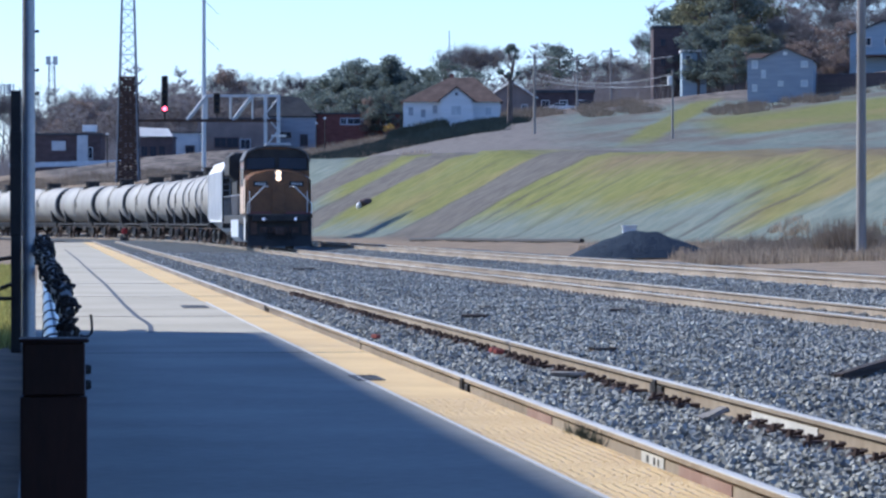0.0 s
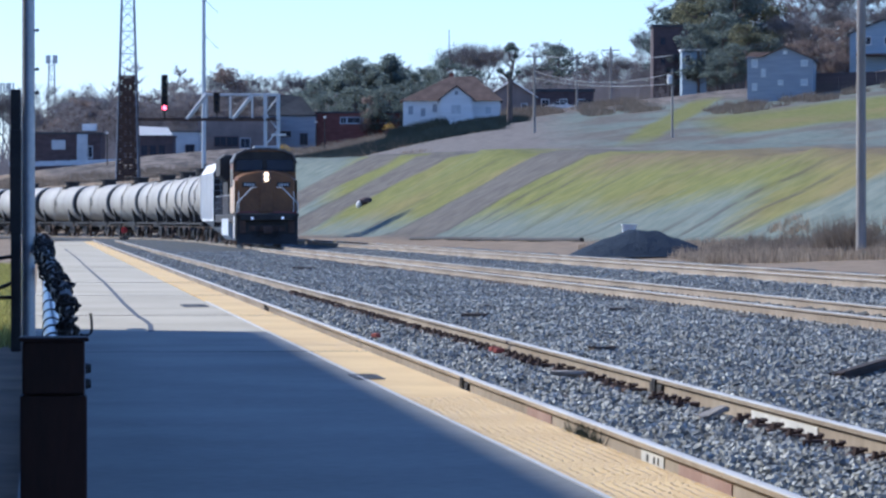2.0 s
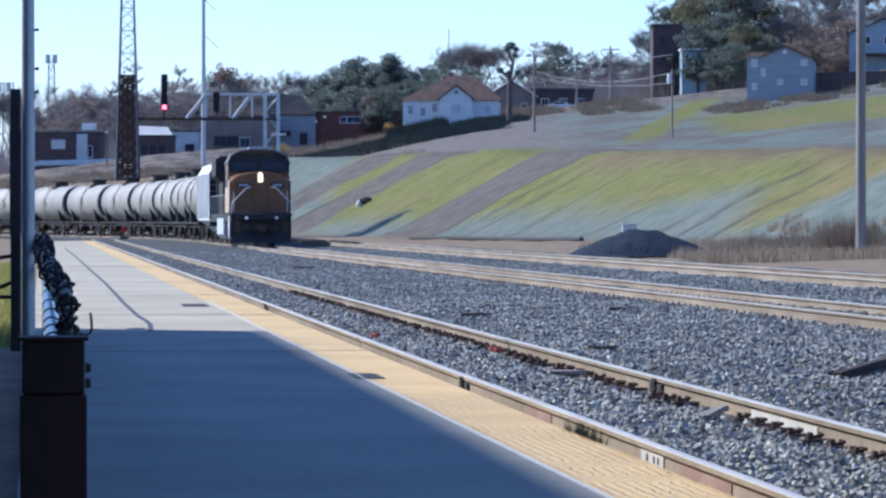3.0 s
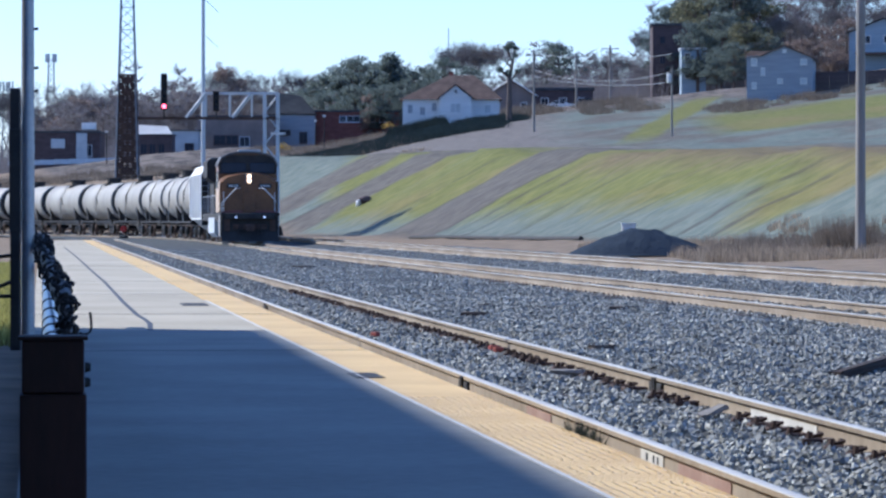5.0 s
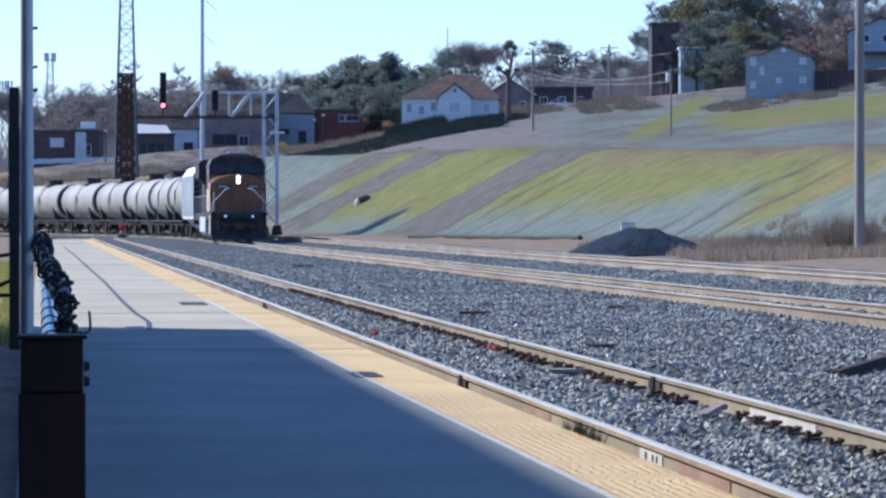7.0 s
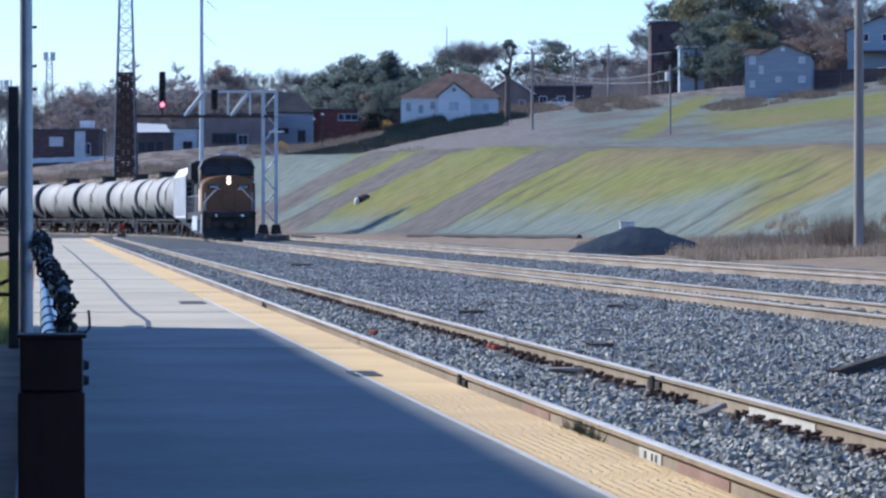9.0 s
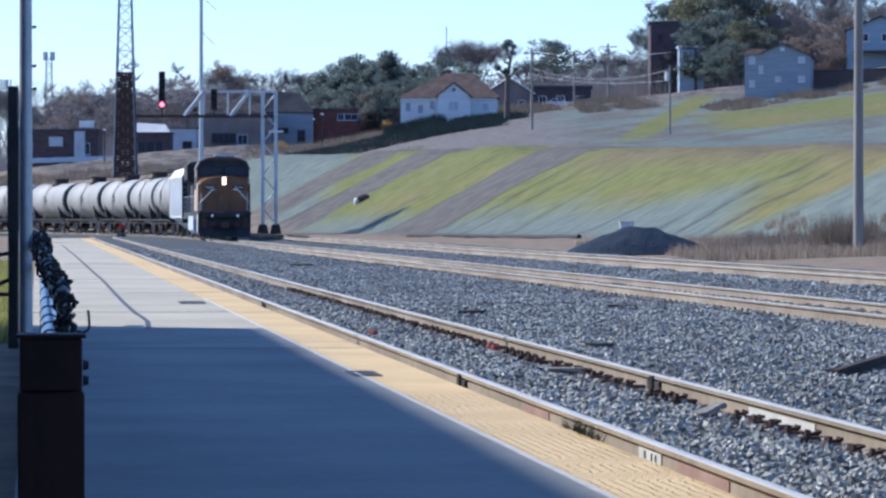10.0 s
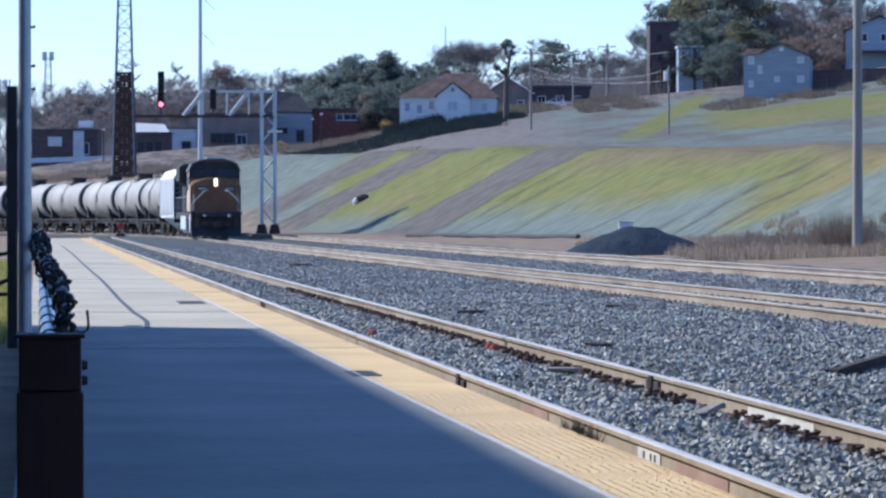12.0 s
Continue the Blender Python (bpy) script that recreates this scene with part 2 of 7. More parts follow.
    for mid, half, top in ((121.5, 0.5, 12.5), (90.3, 0.32, 9.5), (76.0, 0.28, 9.0), (36.5, 0.32, 9.5), (41.0, 0.3, 4.0), (30.0, 0.35, 9.0), (134.5, 0.3, 12.5),
                           (168.5, 0.4, 8.0), (96.5, 0.4, 10.0), (101.5, 0.3, 12.5), (55.0, 0.25, 6.0)):
        cut = calc("MULTIPLY", belt(along, mid, half, 0.5), span(up, top, top - 3.0))
        cut = calc("MULTIPLY", cut, ramp(fine, 0.36, 0.52))
        face = mixc(calc("MULTIPLY", cut, 0.65), face, (0.05, 0.046, 0.045))
    # above the crest: pale mulch, a seeded field, and one green strip that climbs the hill
    upper = mixc(ramp(blot, 0.45, 0.62), mulch, clay)
    gx, gy = raw_xyz.outputs[0], raw_xyz.outputs[1]
    edge = calc("MULTIPLY_ADD", blot, 26.0, calc("ADD", gy, -13.0))
    field = calc("MULTIPLY", belt(edge, 466.0, 20.0, 12.0), span(gx, 30.0, 35.0))
    upper = mixc(field, upper, turf)
    strip = calc("SUBTRACT", gx, calc("MULTIPLY_ADD", gy, 0.148, -44.1))
    strip = calc("MULTIPLY_ADD", runs_fine, 2.0, calc("ADD", strip, -1.0))
    upper = mixc(calc("MULTIPLY", belt(strip, 0.4, 1.6, 1.2), span(gy, 440.0, 460.0)), upper, grass)
    gravel = ramp(fine, 0.3, 0.7, (0.115, 0.105, 0.098), (0.2, 0.182, 0.165))
    upper = mixc(span(gx, 11.0, 19.0), gravel, upper)
    lip = n.new("ShaderNodeMapRange")
    lip.inputs[1].default_value, lip.inputs[2].default_value = 13.0, 22.0
    l.new(sep.outputs[0], lip.inputs[0])
    whole = mixc(lip.outputs[0], face, upper)
    dry = ramp(fine, 0.3, 0.7, (0.16, 0.125, 0.09), (0.28, 0.22, 0.15))
    wild = ramp(tex(0.6, (1, 0.5, 1), 8), 0.4, 0.62, (0.06, 0.052, 0.046), (0.2, 0.17, 0.145))
    west = n.new("ShaderNodeMapRange")               # unseeded ground towards -x
    west.inputs[1].default_value, west.inputs[2].default_value = -27.0, -18.0
    l.new(gx, west.inputs[0])
    north = n.new("ShaderNodeMapRange")
    north.inputs[1].default_value, north.inputs[2].default_value = 560.0, 540.0
    l.new(gy, north.inputs[0])
    both = n.new("ShaderNodeMath")
    both.operation = "MULTIPLY"
    l.new(west.outputs[0], both.inputs[0])
    l.new(north.outputs[0], both.inputs[1])
    whole = mixc(both.outputs[0], wild, whole)
    flat = n.new("ShaderNodeMapRange")
    flat.inputs[1].default_value, flat.inputs[2].default_value = -3.0, 0.5
    l.new(sep.outputs[0], flat.inputs[0])
    whole = mixc(flat.outputs[0], dry, whole)
    l.new(whole, b.inputs["Base Color"])
    bp = n.new("ShaderNodeBump")
    bp.inputs["Strength"].default_value, bp.inputs["Distance"].default_value = 0.8, 0.25
    hgt = n.new("ShaderNodeMath")
    l.new(runs_fine, hgt.inputs[0])
    l.new(fine, hgt.inputs[1])
    l.new(hgt.outputs[0], bp.inputs["Height"])
    l.new(bp.outputs[0], b.inputs["Normal"])
    return m


M_BANK = bank_material()

# ---- small builders ----


def part(name, bm, material, parent=None, label=""):
    """Links a bmesh as one mesh object under a thing or a part."""
    me = bpy.data.meshes.new(name)
    bm.normal_update()
    bm.to_mesh(me)
    bm.free()
    for m in (material if isinstance(material, (list, tuple)) else [material]):
        me.materials.append(m)
    ob = new(name, me)
    if parent is not None:
        ob.parent = parent
    return tagged(ob, label)


def thing(name, m, label, category, group="", kind=""):
    ob = new(name)
    ob.matrix_world = m
    return tagged(ob, label, category, group, kind)


def box(bm, x0, x1, y0, y1, z0, z1, bevel=0.0, m=None):
    v = bmesh.ops.create_cube(bm, size=1)["verts"]
    for k in v:
        k.co = Vector(((x0 + x1) / 2 + k.co.x * (x1 - x0), (y0 + y1) / 2 + k.co.y * (y1 - y0), (z0 + z1) / 2 + k.co.z * (z1 - z0)))
    if bevel:
        es = list({e for k in v for e in k.link_edges})
        r = bmesh.ops.bevel(bm, geom=es, offset=bevel, segments=2, profile=0.5, affect="EDGES")
        v = list({w for f in r["faces"] for w in f.verts} | {k for k in v if k.is_valid})
    if m is not None:
        bmesh.ops.transform(bm, matrix=m, verts=v)
    return v


def rod(bm, a, b, r0, r1=None, seg=8, caps=True):
    a, b = Vector(a), Vector(b)
    r1 = r0 if r1 is None else r1
    q = (b - a).to_track_quat("Z", "Y").to_matrix().to_4x4()
    m = Matrix.Translation((a + b) / 2) @ q
    return bmesh.ops.create_cone(bm, cap_ends=caps, segments=seg, radius1=r0, radius2=r1, depth=(b - a).length, matrix=m)["verts"]


def lathe(bm, profile, axis, seg=24):
    """A turned body: profile of (along, radius) round the axis 'x', 'y' or 'z'."""
    rings = []
    for s, r in profile:
        ring = []
        for i in range(seg):
            a = 2 * math.pi * i / seg
            c, d = r * math.cos(a), r * math.sin(a)
            ring.append(bm.verts.new({"x": (s, c, d), "y": (c, s, d), "z": (c, d, s)}[axis]))
        rings.append(ring)
    for p, q in zip(rings, rings[1:]):
        for i in range(seg):
            bm.faces.new((p[i], p[(i + 1) % seg], q[(i + 1) % seg], q[i]))
    bm.faces.new(rings[0])
    bm.faces.new(list(reversed(rings[-1])))
    bmesh.ops.recalc_face_normals(bm, faces=bm.faces[:])


def tube(bm, pts, r, seg=8):
    """A bent round bar through the points, as one skin."""
    rings = []
    for i, p in enumerate(pts):
        d = (Vector(pts[min(i + 1, len(pts) - 1)]) - Vector(pts[max(i - 1, 0)])).normalized()
        u = d.orthogonal().normalized()
        w = d.cross(u)
        rings.append([bm.verts.new(Vector(p) + (u * math.cos(6.28318 * k / seg) + w * math.sin(6.28318 * k / seg)) * r) for k in range(seg)])
    for a, b in zip(rings, rings[1:]):
        for k in range(seg):
            bm.faces.new((a[k], a[(k + 1) % seg], b[(k + 1) % seg], b[k]))
    bm.faces.new(rings[0][::-1])
    bm.faces.new(rings[-1])


def smooth(ob, degrees=40):
    ob.data.shade_smooth()
    ob.data.set_sharp_from_angle(angle=radians(degrees))
    return ob


def sweep(bm, line, section, z=0.0):
    """Carries a section of (sideways, up) along a line of (x, y)."""
    rows = []
    n = len(line)
    for i, p in enumerate(line):
        a, b = Vector(line[max(0, i - 1)]), Vector(line[min(n - 1, i + 1)])
        d = (b - a).normalized()
        side = Vector((d.y, -d.x))
        rows.append([bm.verts.new((p[0] + side.x * u, p[1] + side.y * u, z + w)) for u, w in section])
    k = len(section)
    fs = []
    for r, q in zip(rows, rows[1:]):
        for j in range(k):
            fs.append(bm.faces.new((r[j], r[(j + 1) % k], q[(j + 1) % k], q[j])))
    return fs


# ---- plan: the tracks and the lie of the land ----
EASE = 48.0          # where the main line begins to bend, from the engine's first place


def main_line():
    """The main line's middle, a point a metre, from 175 m before the engine's first place to 300 m past it."""
    pts = {0: Vector((-7.77, 181.0))}
    back = Vector((math.sin(0.1085), -math.cos(0.1085)))
    for i in range(1, 176):
        pts[-i] = pts[0] + back * i
    turn = -0.1085
    for i in range(300):
        s = i + 0.5
        if s > EASE:
            turn -= min(1.0, (s - EASE) / 60) / 419
        pts[i + 1] = pts[i] + Vector((math.sin(turn), math.cos(turn)))
    return pts


MAIN = main_line()


def on_main(s, off=0.0):
    i = math.floor(s)
    p, q = MAIN[i], MAIN[i + 1]
    d = (q - p).normalized()
    return p.lerp(q, s - i) + Vector((d.y, -d.x)) * off


SIDE = 0.1043        # the platform track runs this far to -X for each metre of Y


def on_side(y, off=0.0):
    """A point of the platform's straight, off metres right of the camera's own line along it."""
    return Vector((off * 1.0054 - SIDE * y, y))


# foot of the bank: points (x, y)
FOOT = [Vector(p) for p in ((60.0, -85.0), (17.3, 150.0), (-9.9, 300.0), (-23.0, 342.0), (-37.0, 381.0), (-55.0, 417.0), (-77.0, 453.0), (-130.0, 515.0), (-300.0, 640.0))]


def up_bank(x, y):
    """Distance beyond the foot of the bank (negative: on the track's side), and how far along it."""
    p = Vector((x, y))
    best, run, sign, where = 1e9, 0.0, 1, 0.0
    for a, b in zip(FOOT, FOOT[1:]):
        d = b - a
        k = max(0.0, min(1.0, (p - a).dot(d) / d.length_squared))
        q = a + d * k
        e = (p - q).length
        if e < best - 1e-6:
            best, where = e, run + d.length * k
            sign = 1 if (d.y * (p - a).x - d.x * (p - a).y) > 0 else -1
        run += d.length
    return best * sign, where


def land(x, y):
    """Height of the ground."""
    u, s = up_bank(x, y)
    foot = 0.35 if u > -2 else 0.35 * max(0.0, 1 + (u + 2) / 14)
    ripple = 0.25 * noise.noise(Vector((x * 0.06, y * 0.06, 0))) + 0.1 * noise.noise(Vector((x * 0.3, y * 0.3, 3)))
    if u <= 0:
        z = -0.12 + foot + ripple * max(0.0, min(1.0, (u + 14) / 14))
        return z
    crest = max(3.2, min(7.0, 3.9 + (s - 239) * 0.0168))
    if s > 452:
        crest = max(3.6, 7.0 - (s - 452) * 0.045)
    z = 0.23 + ripple
    w = crest / 0.52
    z += min(u, w) * 0.52 + ripple * min(1.0, u / 4)
    if u > w:
        over = u - w
        z += 0.02 * min(over, 60)
        hill = 15.1 + 0.115 * max(-130.0, min(160.0, x)) + 0.063 * (min(y, 578.0) - 560) + 0.004 * max(0.0, min(y, 1500.0) - 578)
        hill += 0.9 * noise.noise(Vector((x * 0.02, y * 0.012, 7))) + 0.3 * noise.noise(Vector((x * 0.09, y * 0.05, 9)))
        hill -= 1.7 * math.exp(-((x + 19) / 12) ** 2)      # a dip between the shops and the white house
        k = 1.2
        top = max(z, hill)
        z = top + k * math.log(math.exp((z - top) / k) + math.exp((hill - top) / k)) - k * math.log(2) * math.exp(-abs(z - hill) / k) * max(0.0, 1 - over / 10)
    return z



# ---- the setting ----


def spread(a, b, near, far, grow):
    """Steps that widen away from a fine middle stretch near..far."""
    fine, out = grow[0], []
    v = near
    while v <= far:
        out.append(v)
        v += fine
    step, v = fine, out[-1]
    while v < b:
        step *= grow[1]
        v += step
        out.append(min(v, b))
    step, v = fine, near
    while v > a:
        step *= grow[1]
        v -= step
        out.insert(0, max(v, a))
    return out


def build_ground():
    xs = spread(-1500, 1500, -62, 84, (1.3, 1.25))
    ys = spread(-400, 3000, 120, 420, (2.0, 1.06))
    verts = [(x, y, land(x, y)) for y in ys for x in xs]
    w = len(xs)
    faces = [(j * w + i, j * w + i + 1, (j + 1) * w + i + 1, (j + 1) * w + i) for j in range(len(ys) - 1) for i in range(w - 1)]
    me = bpy.data.meshes.new("ground")
    me.from_pydata(verts, [], faces)
    me.materials.append(M_BANK)
    me.shade_smooth()
    return tagged(new("ground", me), "seeded green bank and dry ground with pale mulch and bare clay runs", "ground", kind="structure")


build_ground()

SIDE_MID = 4.2       # middle of the platform track, right of the camera's line


def bed_height(x, y):
    """Top of the ballast."""
    lat = (x + SIDE * y) / 1.0054
    z = -0.05 + 0.05 * noise.noise(Vector((x * 0.5, y * 0.3, 1))) + 0.03 * noise.noise(Vector((x * 2.3, y * 1.6, 5)))
    if lat > 11.5:                                   # the two main tracks lie on a raised shoulder
        z += min(0.16, (lat - 12.2) * 0.1) if lat > 12.2 else 0.0
    if abs(lat - SIDE_MID) < 1.4:
        z = min(z, -0.06)
    if 9.9 < lat < 12.4:
        z = min(z, -0.085)
    return z


def build_bed():
    """One sheet of ballast under the three tracks; it follows the main line round the bend."""
    verts, faces = [], []
    lats = list(np.arange(3.30, 19.6, 0.35))
    n = len(lats)
    for y in list(np.arange(4, 110, 0.5)) + list(np.arange(110, 182, 1.5)):
        for k in lats:
            p = on_side(y, k)
            verts.append((p.x, p.y, bed_height(p.x, p.y)))
    rows = len(verts) // n
    for s in range(2, 298, 2):                       # past the platform's end, by the main line
        for j, k in enumerate(np.linspace(-8.3, 7.6, n)):
            p = on_main(s, k)
            verts.append((p.x, p.y, -0.04 + (0.15 if k > 2 else 0.0) * min(1, (k - 2) / 2) + 0.04 * noise.noise(Vector((p.x, p.y, 2)))))
    total = len(verts) // n
    faces = [(j * n + i, j * n + i + 1, (j + 1) * n + i + 1, (j + 1) * n + i) for j in range(total - 1) for i in range(n - 1)]
    me = bpy.data.meshes.new("ballast_bed")
    me.from_pydata(verts, [], faces)
    me.materials.append(M_BALLAST)
    me.shade_smooth()
    return tagged(new("ballast_bed", me), "grey crushed stone ballast between railway tracks", "ballast", kind="structure")


build_bed()


def stones(name, label, spots, size, material):
    """Many broken stones as one mesh: spots of (x, y, z)."""
    rs = np.random.RandomState(7)
    base = np.array([(1, 0, 0), (-1, 0, 0), (0, 1, 0), (0, -1, 0), (0, 0, 1), (0, 0, -1)], float)
    tri = np.array([(0, 2, 4), (2, 1, 4), (1, 3, 4), (3, 0, 4), (2, 0, 5), (1, 2, 5), (3, 1, 5), (0, 3, 5)])
    spots = np.array(spots)
    n = len(spots)
    v = np.repeat(base[None], n, 0) * rs.uniform(0.55, 1.25, (n, 6, 1)) + rs.uniform(-0.3, 0.3, (n, 6, 3))
    q = rs.normal(size=(n, 4))
    q /= np.linalg.norm(q, axis=1)[:, None]
    a, b, c, d = q.T
    rot = np.stack([np.stack([1 - 2 * (c * c + d * d), 2 * (b * c - a * d), 2 * (b * d + a * c)], 1),
                    np.stack([2 * (b * c + a * d), 1 - 2 * (b * b + d * d), 2 * (c * d - a * b)], 1),
                    np.stack([2 * (b * d - a * c), 2 * (c * d + a * b), 1 - 2 * (b * b + c * c)], 1)], 1)
    v = np.einsum("nij,nkj->nki", rot, v) * (size * rs.uniform(0.5, 1.3, (n, 1, 1)))
    v += spots[:, None, :]
    f = (tri[None] + (np.arange(n) * 6)[:, None, None]).reshape(-1, 3)
    me = bpy.data.meshes.new(name)
    me.from_pydata(v.reshape(-1, 3).tolist(), [], f.tolist())
    me.materials.append(material)
    return tagged(new(name, me), label, "ballast", kind="stuff")


def scatter_ballast():
    rs = np.random.RandomState(3)
    spots = []
    for y0, y1, per, lat1 in ((17, 30, 350, 9.5), (30, 45, 260, 11.0), (45, 70, 130, 16.5), (70, 110, 52, 17.5), (110, 175, 12, 17.5)):
        n = int((y1 - y0) * (lat1 - 3.42) * per)
        for _ in range(n):
            y, lat = rs.uniform(y0, y1), rs.uniform(3.5, lat1)
            x = lat * 1.0054 - SIDE * y
            if x > 0.1175 * y + 0.5:
                continue
            if any(abs(lat - r) < 0.1 for r in (SIDE_MID - 0.755, SIDE_MID + 0.755, 10.4, 11.9)):
                continue
            spots.append((x, y, bed_height(x, y) + rs.uniform(-0.01, 0.02)))
    stones("ballast_stones", "loose angular grey ballast stones beside the rails", spots, 0.027, M_STONE)


scatter_ballast()

RAIL_FOOT = [(-0.07, -0.172), (-0.07, -0.16), (-0.012, -0.14), (-0.009, -0.045), (-0.034, -0.034), (-0.036, -0.008), (0.036, -0.008),
             (0.034, -0.034), (0.009, -0.045), (0.012, -0.14), (0.07, -0.16), (0.07, -0.172)]
RAIL_HEAD = [(-0.036, -0.0075), (-0.036, -0.004), (-0.026, 0.0), (0.026, 0.0), (0.036, -0.004), (0.036, -0.0075)]


def build_track(name, label, at, steps, z, gauge=0.755):
    """Two rails (rusty web, bright head) and the sleepers that show beneath."""
    t = thing(name, Matrix.Identity(4), label, "railway track", kind="structure")
    for off in (-gauge, gauge):
        line = [tuple(at(s, off)) for s in steps]
        bm = bmesh.new()
        sweep(bm, line, RAIL_FOOT, z)
        web = smooth(part("rail", bm, M_RAIL, t, "rusty steel rail"), 30)
        bm = bmesh.new()
        sweep(bm, line, RAIL_HEAD, z)
        smooth(part("rail_head", bm, M_RAILTOP, web, "worn bright rail head"), 30)
    return t


side_track = build_track("track_1", "rusty railway track beside the platform, in grey ballast", lambda y, o: on_side(y, SIDE_MID + o), [4, 60, 120, 200, 262], 0.08)
main_track = build_track("track_2", "main railway track with bright rail heads, bending away", lambda s, o: on_main(s, o), list(range(-172, 298, 3)), 0.08)
far_track = build_track("track_3", "second main railway track on a raised shoulder", lambda s, o: on_main(s, 4.15 + o), list(range(-172, 298, 3)), 0.28)


def fastenings():
    """Sleeper ends and rail clips that stick out of the stones."""
    bm = bmesh.new()
    box(bm, -0.10, 0.10, -0.06, 0.06, -0.03, 0.012, 0.012)
    rod(bm, (-0.06, -0.04, 0.0), (-0.05, -0.04, 0.055), 0.014, 0.02, 6)
    rod(bm, (0.0, 0.045, 0.0), (0.01, 0.045, 0.05), 0.014, 0.02, 6)
    rod(bm, (-0.08, 0.03, 0.01), (0.03, 0.0, 0.04), 0.012, 0.012, 6)
    clip = part("rail_clip", bm, M_RUST, side_track)
    rs = random.Random(4)
    bm = bmesh.new()
    box(bm, -1.3, 1.3, -0.11, 0.11, -0.22, -0.085, 0.012)
    tie = part("sleeper", bm, M_TIE, side_track)
    first = True
    for i in range(90):
        y = 19.0 + i * 0.62
        turn = radians(5.955)
        p = on_side(y, SIDE_MID)
        o = tie if first else new("sleeper", tie.data)
        o.parent = side_track
        o.matrix_world = Matrix.Translation((p.x, p.y, 0)) @ Matrix.Rotation(turn, 4, "Z")
        for k in (-0.58, 0.62) if i < 70 else (0.62,):
            if rs.random() < 0.12:
                continue
            p = on_side(y + rs.uniform(-0.05, 0.05), SIDE_MID + k)
            o = clip if first else new("rail_clip", clip.data)
            first = False
            o.parent = side_track
            o.matrix_world = Matrix.Translation((p.x, p.y, -0.045 + rs.uniform(0, 0.015))) @ Matrix.Rotation(turn + rs.uniform(-0.3, 0.3), 4, "Z")


def main_sleepers():
    """Dark timber sleepers with spiked plates under the main line."""
    bm = bmesh.new()
    box(bm, -1.3, 1.3, -0.11, 0.11, -0.2, 0.0, 0.012)
    tie = part("sleeper", bm, M_TIE, main_track)
    bm = bmesh.new()
    box(bm, -0.12, 0.12, -0.07, 0.07, -0.02, 0.014, 0.006)
    rod(bm, (-0.09, -0.04, 0.0), (-0.09, -0.04, 0.045), 0.014, 0.018, 6)
    rod(bm, (0.09, 0.04, 0.0), (0.09, 0.04, 0.045), 0.014, 0.018, 6)
    plate = part("rail_plate", bm, M_RUST, main_track)
    rs = random.Random(8)
    turn = radians(math.degrees(0.1085))
    for i in range(170):
        k = -126 + i * 0.6
        p = on_main(k)
        o = tie if i == 0 else new("sleeper", tie.data)
        o.parent = main_track
        o.matrix_world = Matrix.Translation((p.x, p.y, -0.083 + rs.uniform(-0.015, 0.012))) @ Matrix.Rotation(turn + rs.uniform(-0.015, 0.015), 4, "Z")
        if i < 110:
            for off in (-0.755, 0.755):
                p = on_main(k, off)
                o = plate if i == 0 and off < 0 else new("rail_plate", plate.data)
                o.parent = main_track
                o.matrix_world = Matrix.Translation((p.x, p.y, -0.088)) @ Matrix.Rotation(turn, 4, "Z")


def joint_bars():
    for y, off in ((31.0, SIDE_MID + 0.755), (31.3, SIDE_MID - 0.755), (58.9, SIDE_MID - 0.755)):
        p = on_side(y, off)
        bm = bmesh.new()
        for s in (-1, 1):
            box(bm, s * 0.02 - 0.016, s * 0.02 + 0.016, -0.3, 0.3, -0.135, -0.05, 0.006)
        for s in (-0.05, 0.05):
            box(bm, -0.055, 0.055, s - 0.025, s + 0.025, -0.15, -0.0085, 0.006)
        o = part("joint_bar", bm, M_BLACK, side_track, "black insulated rail joint")
        o.matrix_world = Matrix.Translation((p.x, p.y, 0.08)) @ Matrix.Rotation(radians(5.955), 4, "Z")


def paint_marks():
    """Chalky white and faded red marks on the rail webs; the small white one bears dark bars."""
    red = mat("faded_red_primer", (0.26, 0.16, 0.125), (0.36, 0.25, 0.2), 0.9, scale=2, fine=20)
    near, far = SIDE_MID - 0.755, SIDE_MID + 0.755
    for y0, y1, off, z0, z1, m, label in ((24.6, 26.9, far, -0.12, -0.06, M_LINE, "chalky white paint on the rail"), (21.3, 22.1, near, -0.12, -0.05, M_LINE, "chalky white paint on the rail"),
                                          (26.0, 27.3, near, -0.13, -0.055, red, "faded red paint on the rail"), (19.2, 20.8, near, -0.13, -0.055, red, "faded red paint on the rail"),
                                          (21.46, 21.5, near, -0.105, -0.065, M_IRON, ""), (21.6, 21.64, near, -0.105, -0.065, M_IRON, ""), (21.84, 21.89, near, -0.105, -0.065, M_IRON, "")):
        p = on_side((y0 + y1) / 2, off - (0.0145 if m is not M_IRON else 0.0185))
        bm = bmesh.new()
        box(bm, -0.003, 0.003, (y0 - y1) / 2, (y1 - y0) / 2, z0, z1)
        o = part("paint_mark", bm, m, side_track, label)
        o.matrix_world = Matrix.Translation((p.x, p.y, 0.08)) @ Matrix.Rotation(radians(5.955), 4, "Z")


fastenings()
main_sleepers()
joint_bars()
paint_marks()

ALONG = radians(5.955)

# ---- the platform: a bed, slabs, a line and a seam; tiles and slabs come last ----
platform = thing("platform", Matrix.Identity(4), "pale concrete station platform with a yellow tactile edge", "platform", kind="structure")


